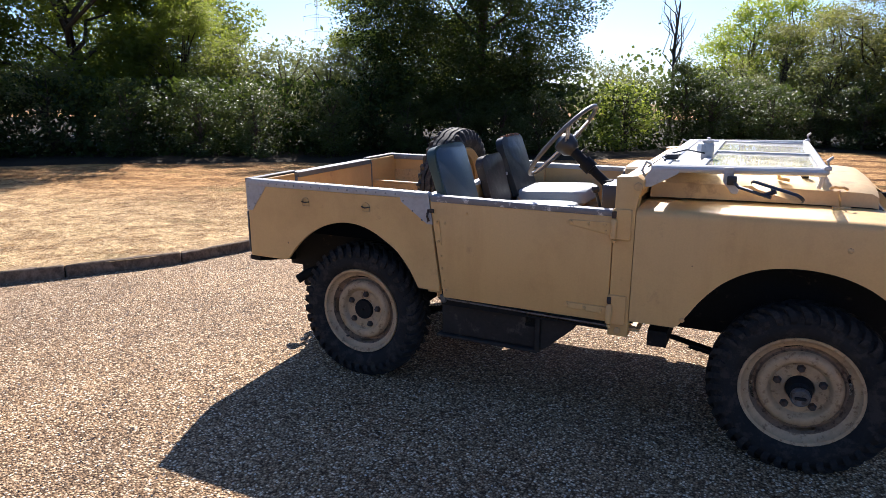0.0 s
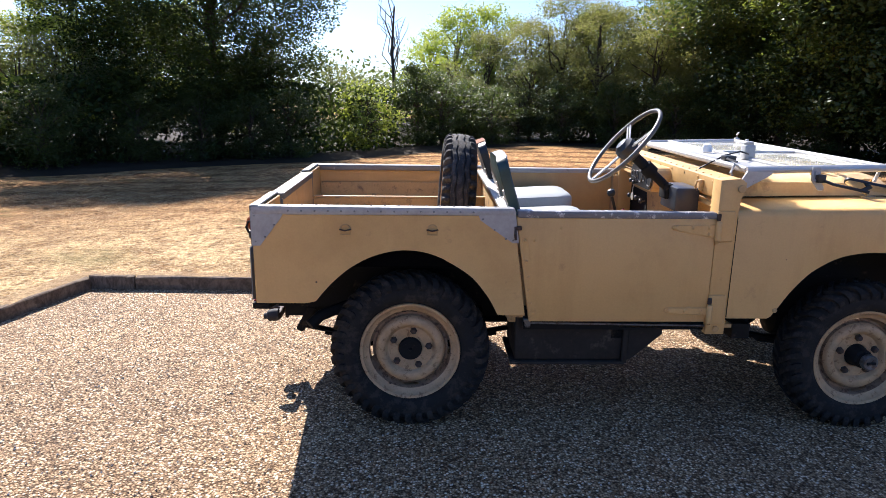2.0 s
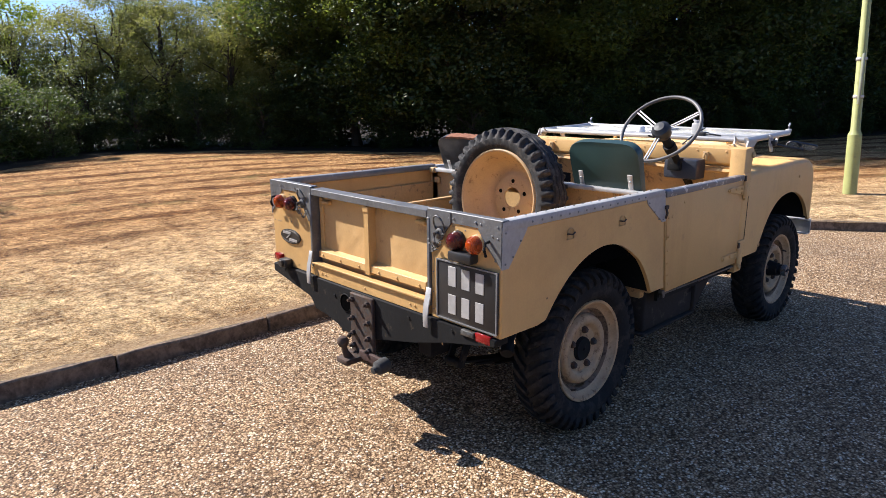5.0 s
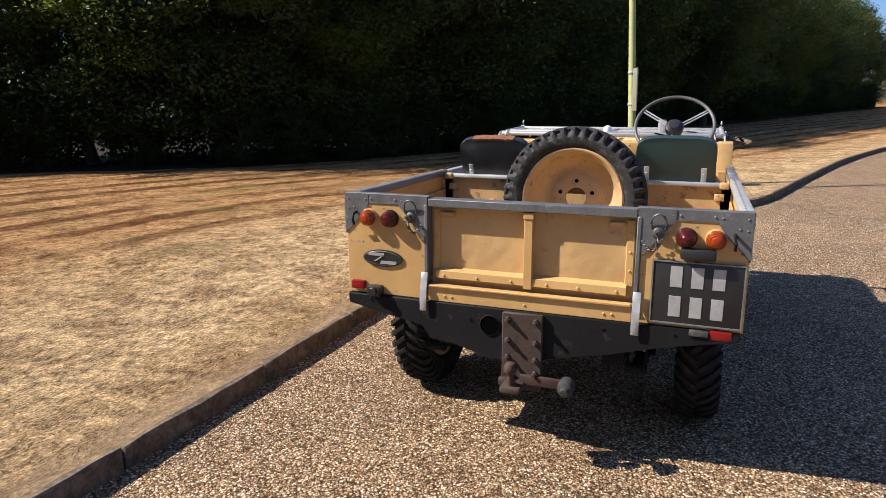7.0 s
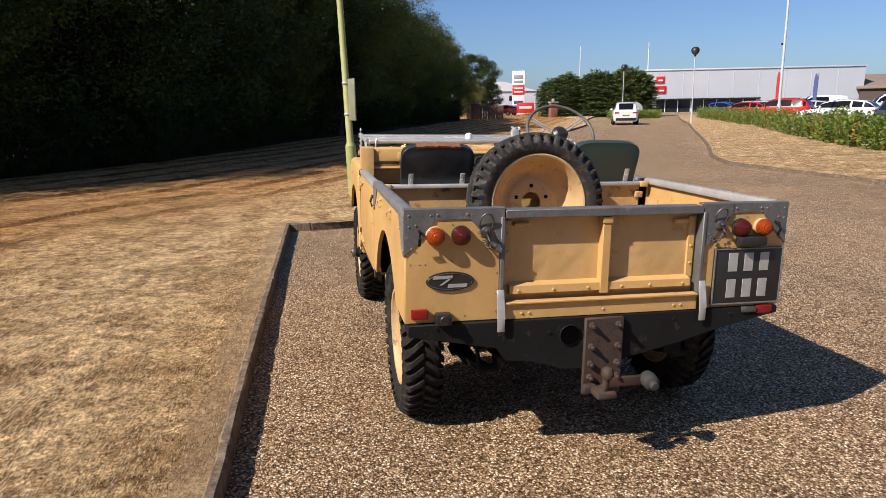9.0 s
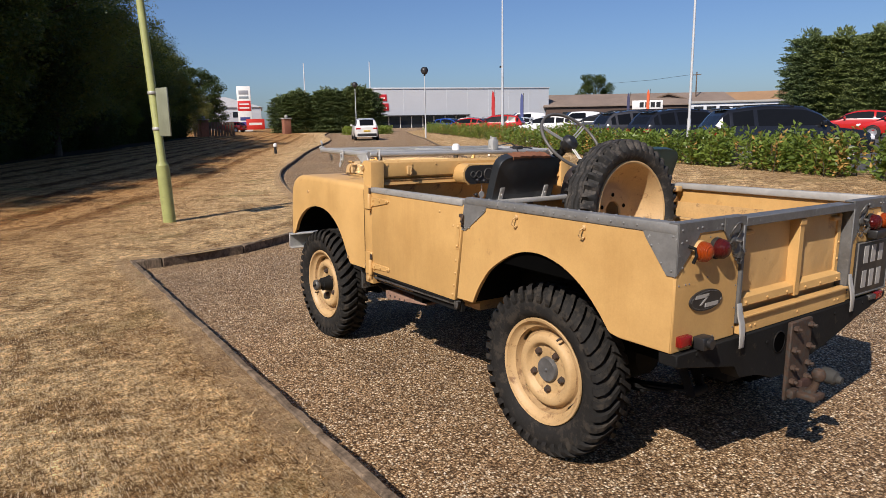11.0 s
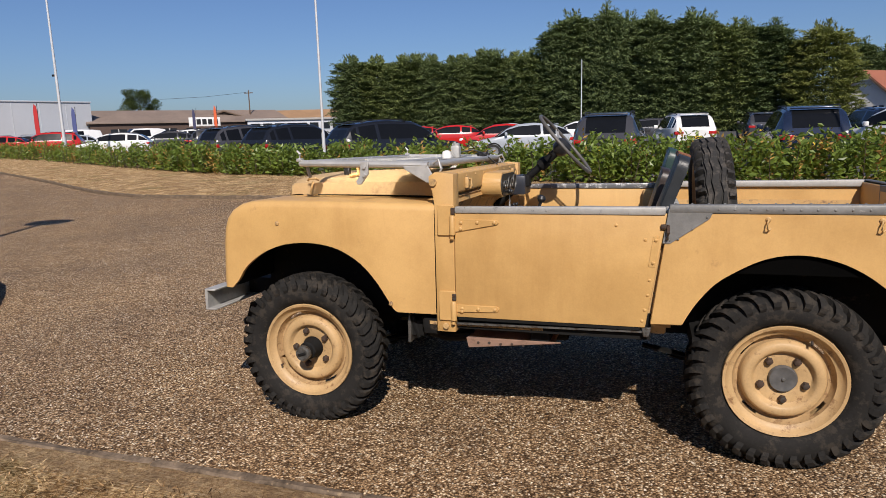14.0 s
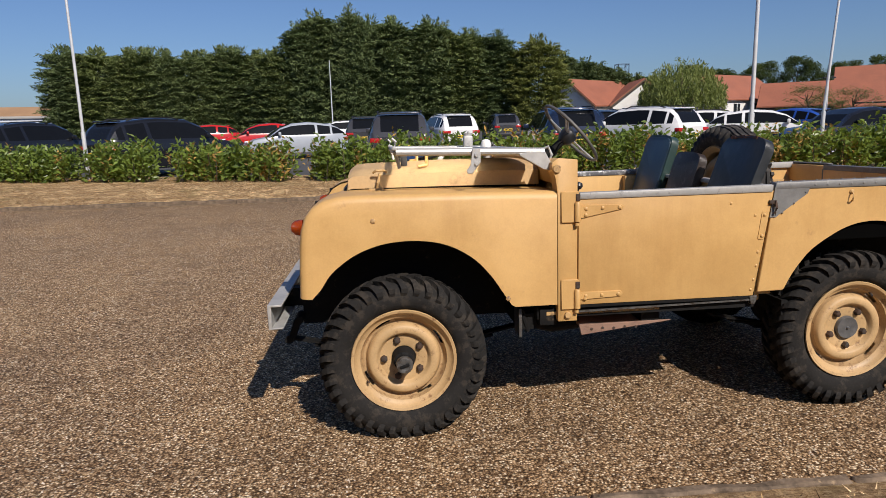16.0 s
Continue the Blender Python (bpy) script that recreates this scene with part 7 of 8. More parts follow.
for p in hp:
    if p.x < -22 or p.x > 56:
        continue
    dens = 6 if p.x < 18 else 3
    gap = noise.noise(Vector((p.x * 0.55, 5.0, 0)))
    for k in range(dens):
        bx, by = p.x + rng.uniform(-0.1, 0.1), p.y + rng.uniform(-0.6, 0.5)
        bz = 0.16 + rise(p.x, p.y)
        hh = rng.uniform(0.5, 0.95) * (1 + 0.25 * gap) + 0.3 * noise.noise(Vector((p.x * 1.5, by * 1.5, 0)))
        if (gap < -0.42 and rng.uniform() < 0.6) or noise.noise(Vector((p.x * 0.9, 30, 0))) < -0.38:
            continue
        lx, ly = rng.normal() * 0.12, rng.normal() * 0.12
        if k == 0:
            tube(bm, [(bx, by, bz - 0.05), (bx + lx * 0.6, by + ly * 0.6, bz + hh * 0.8)], 0.008, 4)
        dry = rng.uniform() < (0.10 if gap > -0.2 else 0.35)
        for j in range(15 if p.x < 20 else 9):
            f = (j + rng.uniform()) / 15 if p.x < 20 else (j + rng.uniform()) / 9
            q = rng.uniform(0, 6.28)
            f = f ** 0.8
            pos = (bx + lx * f + 0.08 * math.cos(q), by + ly * f + 0.08 * math.sin(q), bz + 0.06 + hh * f)
            dr = (math.cos(q) * 0.9, math.sin(q) * 0.9, 0.1 + 0.55 * f)
            (Q if dry else P).append(pos)
            (E if dry else D).append(dr)
tagged(part("stem", bm, M["bark"], hedge), kind="stuff")
leaf_part("foliage", np.array(P), 0.16, 0.082, M["laurel"], hedge, fold=True, dirs=np.array(D), kind="stuff")
leaf_part("dry_foliage", np.array(Q), 0.13, 0.05, M["laurel_dry"], hedge, fold=True, dirs=np.array(E), kind="stuff")

# stubble on the lawn near the path, loose stones on the drive
n = 620000
X, Y = rng.uniform(-6, 8.5, n), rng.uniform(-0.6, 6.5, n)
keep = ((Y > 1.52 + 0.16 * rng.uniform(size=n)) & (X < 5.1)) | ((X > 5.9 + 0.9 * np.maximum(0, -Y)) & (Y > -1.0)) | ((X < -3.4) & (Y > -0.3))
X, Y = X[keep], Y[keep]
Z = np.array([lawn_z(x, y, 0.6) for x, y in zip(X, Y)]) - 0.006
k = len(X)
base = np.stack([X, Y, Z], 1)
a = rng.uniform(0, 6.28, k)
w = 0.002 * rng.uniform(0.6, 1.5, k)
hgt = rng.uniform(0.003, 0.015, k)
side = np.stack([np.cos(a) * w, np.sin(a) * w, np.zeros(k)], 1)
tip = base + np.stack([rng.normal(size=k) * 0.024, rng.normal(size=k) * 0.024, hgt], 1)
v = np.stack([base - side, base + side, tip], 1).reshape(-1, 3)
me = bpy.data.meshes.new("dry_grass")
me.from_pydata(v.tolist(), [], np.arange(3 * k).reshape(-1, 3).tolist())
me.materials.append(M["straw"])
tagged(new("dry_grass", me), "short dry grass stubble on the lawn", "grass", kind="stuff")

n = 26000
X, Y = rng.uniform(-6, 7.5, n), rng.uniform(-6, 1.40, n)
keep = (X < 5.0 + 0.6 * np.maximum(0, -Y)) & ((X > -2.4) | (Y < 0.0)) & (X > -3.2 + 0.3 * Y)
X, Y = X[keep], Y[keep]
k = len(X)
r = 0.0035 * rng.uniform(0.7, 1.7, k)
a = rng.uniform(0, 6.28, k)
rings = []
for j in range(4):
    q = a + j * math.pi / 2
    e = r * rng.uniform(0.7, 1.4, k)
    rings.append(np.stack([X + e * np.cos(q), Y + e * np.sin(q), r * 0.3], 1))
topv = np.stack([X + r * 0.3, Y, r * 1.5], 1)
v = np.stack(rings + [topv], 1).reshape(-1, 3)
i = np.arange(k)[:, None] * 5
f = np.concatenate([i + [j, (j + 1) % 4, 4] for j in range(4)], 0)
me = bpy.data.meshes.new("loose_gravel")
me.from_pydata(v.tolist(), [], f.tolist())
gm, gn, gl, gp = mat("loose_stone")
geo = gn.new("ShaderNodeNewGeometry")
gl.new(ramp(gn, gl, geo.outputs["Random Per Island"], [(0, (0.16, 0.11, 0.07)), (0.5, (0.36, 0.26, 0.17)), (1, (0.66, 0.58, 0.48))]), gp.inputs["Base Color"])
gp.inputs["Roughness"].default_value = 0.7
me.materials.append(gm)
tagged(new("loose_gravel", me), "small loose pale stones on the drive", "gravel", kind="stuff")


# ---- car park: parked cars ----
def paint(name, colour, rough=0.22):
    m, n, l, p = mat(name)
    v = coords(n, l)
    l.new(ramp(n, l, noise_tex(n, l, v, 1.3, 4), [(0.3, tuple(c * 0.9 for c in colour)), (0.7, colour)]), p.inputs["Base Color"])
    p.inputs["Roughness"].default_value = rough
    p.inputs["Coat Weight"].default_value = 0.35
    p.inputs["Coat Roughness"].default_value = 0.06
    return m


PAINT = {"white": paint("white_car_paint", (0.74, 0.74, 0.73)), "black": paint("black_car_paint", (0.012, 0.013, 0.016)), "navy": paint("navy_car_paint", (0.012, 0.02, 0.045)),
         "red": paint("red_car_paint", (0.50, 0.018, 0.014)), "silver": paint("silver_car_paint", (0.36, 0.39, 0.43), 0.3), "grey": paint("dark_grey_car_paint", (0.05, 0.05, 0.055)), "blue": paint("blue_car_paint", (0.02, 0.07, 0.32))}
M["tail"] = surface("car_tail_lamp", (0.42, 0.02, 0.02), 0.2, vary=0.1, grain=20, stain=5, bumps=0)
M["headlamp"] = surface("car_head_lamp", (0.7, 0.72, 0.74), 0.15, vary=0.1, grain=20, stain=5, bumps=0)
M["yellow_plate"] = surface("yellow_plate", (0.75, 0.5, 0.03), 0.5, vary=0.05, grain=20, stain=5, bumps=0)
M["trim"] = surface("car_black_trim", (0.015, 0.015, 0.016), 0.5, vary=0.2, grain=20, stain=4, bumps=0)
M["alloy"] = surface("alloy_wheel", (0.45, 0.45, 0.46), 0.35, metal=0.6, vary=0.15, grain=20, stain=4, bumps=0)
M["car_tyre"] = surface("road_tyre", (0.02, 0.02, 0.02), 0.8, vary=0.2, grain=30, stain=4, bumps=0)

SHAPES = {  # length, width, height, belt, bonnet height, windscreen foot, roof front, roof rear, rear glass foot (fractions of length from the nose)
    "suv": (4.55, 1.86, 1.66, 1.08, 1.0, 0.25, 0.44, 0.90, 0.98),
    "hatch": (4.1, 1.76, 1.46, 0.97, 0.9, 0.22, 0.45, 0.84, 0.97),
    "estate": (4.65, 1.82, 1.50, 0.98, 0.9, 0.23, 0.44, 0.86, 0.975),
    "saloon": (4.65, 1.82, 1.43, 0.95, 0.9, 0.26, 0.44, 0.72, 0.86),
    "van": (4.6, 1.85, 1.9, 1.15, 1.05, 0.17, 0.32, 0.95, 0.98)}


def car(shape, colour, x, y, heading, label, group="cars in the car park", z=None):
    """A parked car, lofted from nose to tail; heading: degrees from +x to its nose."""
    L, W, H, belt, bon, wf, rf, rr, rg = SHAPES[shape]
    z = (0.09 + rise(x, y)) if z is None else z
    c = thing("parked_car", label, "car", group, at=Matrix.Translation((x, y, z)) @ Matrix.Rotation(radians(heading), 4, "Z"))
    w = W / 2
    X = lambda f: L / 2 - f * L
    pb = 0.5 * (rf + rr) - 0.02
    us = sorted({0, 0.012, 0.04, 0.1, 0.2, wf, (wf + rf) / 2, rf, rf + 0.02, pb - 0.014, pb + 0.014, rr - 0.17, rr - 0.145, rr - 0.02, rr, (rr + rg) / 2, rg, min(0.992, rg + 0.01), 1.0})

    def lerp_pts(pts, u):
        for (a, b), (d, e) in zip(pts, pts[1:]):
            if u <= d:
                t = (u - a) / max(1e-6, d - a)
                return b + (e - b) * t
        return pts[-1][1]
    top = [(0, 0.58), (0.012, 0.70), (0.04, bon - 0.17), (0.1, bon - 0.08), (wf, bon), ((wf + rf) / 2, bon + (H - bon) * 0.62), (rf, H - 0.05), (rf + 0.1, H - 0.005), (0.5 * (rf + rr) - 0.03, H), (rr - 0.13, H - 0.035), (rr, H - 0.12), ((rr + rg) / 2, belt + (H - belt) * 0.52), (rg, belt + 0.02), (1.0, belt - 0.12)]
    rows = []
    bb, bg = B(), B()
    for u in us:
        e = abs(2 * u - 1)
        hw = w * (1 - 0.22 * e ** 7)
        zt = lerp_pts(top, u)
        zb = min(belt - 0.03 * (0.5 - abs(u - 0.5)), zt - 0.015)
        k = max(0.0, (zt - zb) / (H - belt))
        rows.append((u, [(hw * 0.93, 0.26), (hw * 0.99, 0.42), (hw, 0.62), (hw * 0.985, zb - 0.10), (hw * 0.945, zb), (hw * (0.93 - 0.20 * k), zb + (zt - zb) * 0.80), (hw * (0.86 - 0.21 * k), zb + (zt - zb) * 0.94), (hw * (0.66 - 0.1 * k), zt - 0.006), (0.0, zt)]))

    def quad(b, ua, pa, ub, p2, k, s):
        vs = [b.verts.new((X(ua), s * pa[k][0], pa[k][1])), b.verts.new((X(ua), s * pa[k + 1][0], pa[k + 1][1])), b.verts.new((X(ub), s * p2[k + 1][0], p2[k + 1][1])), b.verts.new((X(ub), s * p2[k][0], p2[k][1]))]
        try:
            b.faces.new(vs)
        except ValueError:
            pass
    for (ua, pa), (ub, p2) in zip(rows, rows[1:]):
        mid = (ua + ub) / 2
        for k in range(8):
            glass = False
            if k == 4 and wf + 0.04 < mid < rg - 0.02:
                pillar = (ub - ua < 0.03 and mid > pb + 0.03) or (shape == "van" and mid > pb)
                glass = not pillar
            if k == 7 and (wf < mid < rf or rr < mid < rg):
                glass = True
            for s in (1, -1):
                quad(bg if glass else bb, ua, pa, ub, p2, k, s)
    for u, p in (rows[0], rows[-1]):
        for k in range(8):
            for s in (1, -1):
                v = [bb.verts.new((X(u), s * p[k][0], p[k][1])), bb.verts.new((X(u), s * p[k + 1][0], p[k + 1][1])), bb.verts.new((X(u), 0, p[k + 1][1])), bb.verts.new((X(u), 0, p[k][1]))]
                if (v[0].co - v[3].co).length > 1e-4 and k < 7:
                    bb.faces.new(v)
    for b in (bb, bg):
        bmesh.ops.remove_doubles(b, verts=b.verts, dist=0.0006)
    part("body", bb, PAINT[colour], c)
    part("window_glass", bg, M["carglass"], c)
    for s in (1, -1):
        bm = B()
        box(bm, X(wf + 0.10) - 0.05, X(wf + 0.10) + 0.06, *yy(s, w * 0.95, w * 0.95 + 0.17), belt - 0.02, belt + 0.12, 0.03)
        part("door_mirror", bm, PAINT[colour], c)
        bm = B()
        box(bm, X(1.0) - 0.008, X(0.94), *yy(s, w * 0.50, w * 0.86), belt - 0.27, belt - 0.14, 0.025)
        part("tail_lamp", bm, M["tail"], c)
        bm = B()
        box(bm, X(0.07), X(0.012), *yy(s, w * 0.50, w * 0.86), 0.64, 0.75, 0.02)
        part("head_lamp", bm, M["headlamp"], c)
        for ax_ in (X(0.19), X(0.80)):
            m = Matrix.Translation((ax_, s * (w - 0.105), 0.31)) @ Matrix.Rotation(0 if s > 0 else math.pi, 4, "Z")
            bm = B()
            lathe(bm, [(0.21, -0.1), (0.30, -0.1), (0.32, -0.07), (0.32, 0.09), (0.30, 0.112), (0.21, 0.112)], n=20, cap=False)
            wh = part("wheel", bm, M["car_tyre"], c, "", m)
            bm = B()
            lathe(bm, [(0.36, 0.10), (0.38, 0.112), (0.36, 0.114), (0.32, 0.1)], n=20, cap=False)
            part("wheel_arch", bm, M["trim"], wh, "", m)
            bm = B()
            lathe(bm, [(0.215, 0.114), (0.19, 0.098), (0.06, 0.075), (0.05, 0.09), (0.0, 0.095)], n=15, cap=False)
            part("rim", bm, M["alloy"], wh, "", m)
        if shape in ("suv", "estate"):
            bm = B()
            tube(bm, [(X(rf + 0.06), s * w * 0.66, H - 0.06), (X(rf + 0.11), s * w * 0.66, H + 0.01), (X(rr - 0.1), s * w * 0.65, H - 0.01), (X(rr - 0.05), s * w * 0.64, H - 0.08)], 0.018, 6)
            part("roof_rail", bm, M["trim"], c)
    bm = B()
    box(bm, X(1.0) - 0.035, X(0.955), -w * 0.78, w * 0.78, 0.30, 0.52, 0.05)
    part("rear_bumper", bm, M["trim"] if shape == "suv" else PAINT[colour], c)
    bm = B()
    box(bm, X(1.0) - 0.02, X(1.0) + 0.02, -0.26, 0.26, 0.64, 0.75, 0.005)
    pl = part("number_plate", bm, M["yellow_plate"], c)
    bm = B()
    box(bm, X(1.0) - 0.025, X(1.0) - 0.018, -0.21, -0.03, 0.67, 0.72)
    box(bm, X(1.0) - 0.025, X(1.0) - 0.018, 0.03, 0.21, 0.67, 0.72)
    part("plate_bar", bm, M["trim"], pl)
    if shape in ("suv", "hatch"):
        bm = B()
        box(bm, X(rr + 0.02), X(rr - 0.02), -w * 0.58, w * 0.58, H - 0.10, H - 0.065, 0.012)
        part("spoiler", bm, PAINT[colour], c)
    return c


NEAR = [("suv", "navy", -3.5, -16.9, -93, "dark navy SUV parked behind the laurel hedge"), ("suv", "grey", 1.5, -16.6, -92, "dark grey SUV parked with its tail to the hedge"),
        ("suv", "grey", 2.6, -28.4, -95, "dark SUV parked in the second row"), ("suv", "white", -0.9, -26.4, -80, "white SUV parked in the second row"),
        ("hatch", "silver", 5.6, -24.6, 16, "silver hatchback parked side-on"), ("hatch", "red", 8.0, -30.8, 14, "red hatchback in a row of red cars"),
        ("hatch", "red", 12.3, -36.2, 18, "red hatchback in a row of red cars"), ("hatch", "red", 16.2, -40.5, 22, "red hatchback in a row of red cars"),
        ("suv", "black", 8.4, -17.0, -128, "large black pick-up style SUV behind the hedge"), ("suv", "black", 13.6, -20.0, -110, "black SUV behind the hedge"),
        ("suv", "grey", 16.2, -20.8, -112, "dark SUV behind the hedge"), ("suv", "white", -6.9, -19.3, -60, "white SUV with dark windows behind the hedge"),
        ("estate", "white", -11.2, -24.0, -30, "white estate car in the second row"), ("hatch", "white", -12.3, -20.4, 150, "white hatchback behind the hedge"),
        ("hatch", "blue", -16.0, -24.6, -70, "bright blue hatchback in the second row"), ("saloon", "black", -12.2, -15.6, 5, "black saloon parked side-on behind the hedge"),
        ("suv", "navy", -8.5, -28.5, -85, "dark SUV in the far row"), ("estate", "white", 4.8, -40.5, 10, "white car in the far row"), ("estate", "grey", 0.8, -42, 5, "dark car in the far row"),
        ("hatch", "white", 9.8, -41, 15, "white hatchback in the far row"), ("suv", "grey", -5.5, -38, -90, "dark SUV in the far row"), ("hatch", "blue", -17.5, -19, -20, "blue car beside the hedge")]
for a in NEAR:
    car(*a)
FARCARS = [("hatch", "blue", 52.5, -36.9, 200), ("hatch", "red", 48.3, -35.7, 30), ("estate", "silver", 50.4, -39.4, 40), ("suv", "red", 41.1, -33.4, 35), ("van", "white", 50.7, -45.1, 60), ("estate", "white", 34.7, -32.8, 30),
           ("van", "white", 46.7, -49, 60), ("estate", "grey", 37.4, -41.1, 35), ("suv", "black", 43.5, -49.1, 20), ("hatch", "red", 40.5, -47.6, 220), ("suv", "white", 36.5, -44.4, 220), ("suv", "red", 29.3, -37.3, 215), ("saloon", "black", 33.2, -41.8, 215),
           ("hatch", "white", 55, -41, 30), ("estate", "white", 58, -43, 20), ("hatch", "silver", 45.2, -39.2, 40), ("suv", "grey", 26, -33, 215), ("hatch", "white", 22.5, -38.5, 200), ("suv", "grey", 20.5, -33.8, 210), ("hatch", "red", 91, -27, 40)]
for sh, co, x, y, h in FARCARS:
    car(sh, co, x, y, h, "distant %s car in the crowded car park" % ("dark" if co in ("grey", "black") else co), "far parked cars")
car("suv", "white", 44.5, -22.7, -24, "white SUV on the gravel drive near the gate", " ".join(("cars", "on the drive")), z=rise(44.5, -22.7))

# ---- poles, lamps, flags ----
M["pole"] = surface("painted_pole", (0.62, 0.64, 0.66), 0.4, metal=0.2, vary=0.1, grain=20, stain=3, bumps=0.02)
M["pole_green"] = surface("faded_yellow_green_pole", (0.34, 0.36, 0.13), 0.6, vary=0.2, grain=50, stain=5, bumps=0.1, dirt=(0.2, 0.2, 0.1), dirt_at=0.6)
M["sign_grey"] = surface("grey_sign_back", (0.28, 0.30, 0.22), 0.5, metal=0.3, vary=0.15, grain=40, stain=5)


def round_lamp(x, y, h):
    t = thing("street_lamp", "slim pole with a round globe lamp", "street lamp", "globe lamps", at=Matrix.Translation((x, y, rise(x, y))))
    bm = B()
    tube(bm, [(0, 0, -0.1), (0, 0, 1.1)], 0.065, 10)
    tube(bm, [(0, 0, 1.1), (0, 0, h - 0.45)], [0.042, 0.036], 8)
    part("pole", bm, M["pole"], t)
    bm = B()
    lathe(bm, [(0.06, -0.5), (0.10, -0.42), (0.05, -0.40), (0.0, -0.4)], (0, 0, h), (0, 0, 1), 12, cap=False)
    lathe(bm, [(0.30, -0.12), (0.28, 0.02), (0.16, 0.14), (0.0, 0.17)], (0, 0, h), (0, 0, 1), 16, cap=False)
    part("cap", bm, M["trim"], t, "black lamp cap")
    bm = B()
    lathe(bm, [(0.0, -0.42), (0.17, -0.36), (0.27, -0.22), (0.29, -0.1)], (0, 0, h), (0, 0, 1), 16, cap=False)
    part("globe", bm, surface("smoked_lamp_globe", (0.05, 0.05, 0.055), 0.15, vary=0.1, grain=10, stain=4, bumps=0), t)


round_lamp(41.6, -26.55, 5.3)
round_lamp(60.2, -30.3, 5.2)


def tall_pole(name, label, x, y, h, r, head=None, lean=(0, 0), z=None):
    t = thing(name, label, "pole", at=Matrix.Translation((x, y, rise(x, y) + 0.1 if z is None else z)))
    bm = B()
    tube(bm, [(0, 0, -0.1), (0, 0, 1.3)], r * 1.35, 10)
    tube(bm, [(0, 0, 1.3), (lean[0], lean[1], h)], [r, r * 0.6], 10)
    part("pole", bm, M["pole"], t)
    if head == "flood":
        for s in (1, -1):
            bm = B()
            box(bm, -0.16, 0.16, s * 0.22 - 0.16, s * 0.22 + 0.16, h - 0.1, h + 0.16, 0.04)
            part("floodlight", bm, M["trim"], t)
        bm = B()
        box(bm, -0.05, 0.25, -0.05, 0.05, h * 0.5, h * 0.5 + 0.12, 0.02)
        part("camera_bracket", bm, M["trim"], t)
    return t


tall_pole("lamp_post", "tall grey floodlight post in the car park", 32.1, -26.35, 9.3, 0.085, "flood")
tall_pole("flagpole", "white flagpole standing in the laurel hedge", 9.48, -14.0, 9.0, 0.038)
tall_pole("flagpole", "white flagpole standing in the laurel hedge", -5.75, -10.1, 9.0, 0.044)
tall_pole("flagpole", "white flagpole beyond the laurel hedge", -8.35, -11.5, 9.0, 0.034, lean=(-0.5, 0))
tall_pole("flagpole", "thin white pole before the conifers", 6.6, -62, 7.2, 0.06)
for x, y in ((104, -56.5), (112, -47.5)):
    tall_pole("flagpole", "white pole above the building", x, y, 12.5, 0.14, z=0)
for x, y in ((-60, -92), (-45.5, -64)):
    t = thing("street_lamp", "car park lamp with two heads", "street lamp", "car park lamps", at=Matrix.Translation((x, y, 0.5)))
    bm = B()
    tube(bm, [(0, 0, 0), (0, 0, 4.6)], [0.06, 0.045], 8)
    part("pole", bm, M["pole"], t)
    bm = B()
    box(bm, -0.7, 0.7, -0.14, 0.14, 4.55, 4.7, 0.04)
    part("lamp_head", bm, M["trim"], t)

for x, y, h, key, lab in ((45.0, -36.4, 3.6, (0.5, 0.03, 0.03), "red feather flag on a thin mast"), (44.7, -39.6, 3.4, (0.08, 0.1, 0.25), "blue and white feather flag"), (45.8, -56.0, 3.6, (0.06, 0.06, 0.12), "dark blue feather flag on a mast"), (42.3, -54.8, 3.8, (0.75, 0.14, 0.05), "orange-red feather flag on a mast")):
    t = thing("feather_flag", lab, "flag", "feather flags", at=Matrix.Translation((x, y, 0.3 + rise(x, y))))
    bm = B()
    tube(bm, [(0, 0, 0), (0, 0, h * 0.8), (-0.15, 0.12, h * 0.96), (-0.35, 0.3, h)], 0.02, 6)
    part("mast", bm, M["trim"], t)
    bm = B()
    pts = [(0, 0.35), (0.0, h * 0.8), (0.06, h * 0.95), (0.2, h), (0.28, h * 0.86), (0.3, h * 0.55), (0.24, 0.45)]
    prism(bm, pts, "y", -0.012, 0.012)
    part("cloth", bm, surface("flag_cloth", key, 0.8, vary=0.15, grain=8, stain=1.2, bumps=0), t, "", Matrix.Rotation(radians(50), 4, "Z"))

# the leaning green lamp post on the lawn, with a sign plate clamped to it
t = thing("lamp_post", "leaning faded yellow-green lamp post on the lawn", "lamp post", at=Matrix.Translation((7.8, 0.4, 0.08)))
lv = Vector((0.66, 0.75, 0)) * 0.042
bm = B()
tube(bm, [Vector((0, 0, -0.2)), lv * 0.8 + Vector((0, 0, 0.8))], 0.085, 14)
tube(bm, [lv * 0.8 + Vector((0, 0, 0.8)), lv * 0.86 + Vector((0, 0, 0.86)), lv * 5.5 + Vector((0, 0, 5.5))], [0.085, 0.058, 0.04], 14)
post = part("post", bm, M["pole_green"], t)
bm = B()
lathe(bm, [(0.05, 0), (0.34, 0.03), (0.36, 0.1), (0.2, 0.2), (0.0, 0.24)], lv * 5.5 + Vector((0, 0, 5.45)), (0, 0, 1), 20, cap=False)
part("lamp_head", bm, M["trim"], t)
bm = B()
box(bm, 0.07, 0.34, -0.012, 0.012, 1.2, 1.84, 0.008)
part("sign_plate", bm, M["sign_grey"], t, "grey metal sign plate seen edge-on", Matrix.Translation(lv * 1.5) @ Matrix.Rotation(radians(198), 4, "Z"))
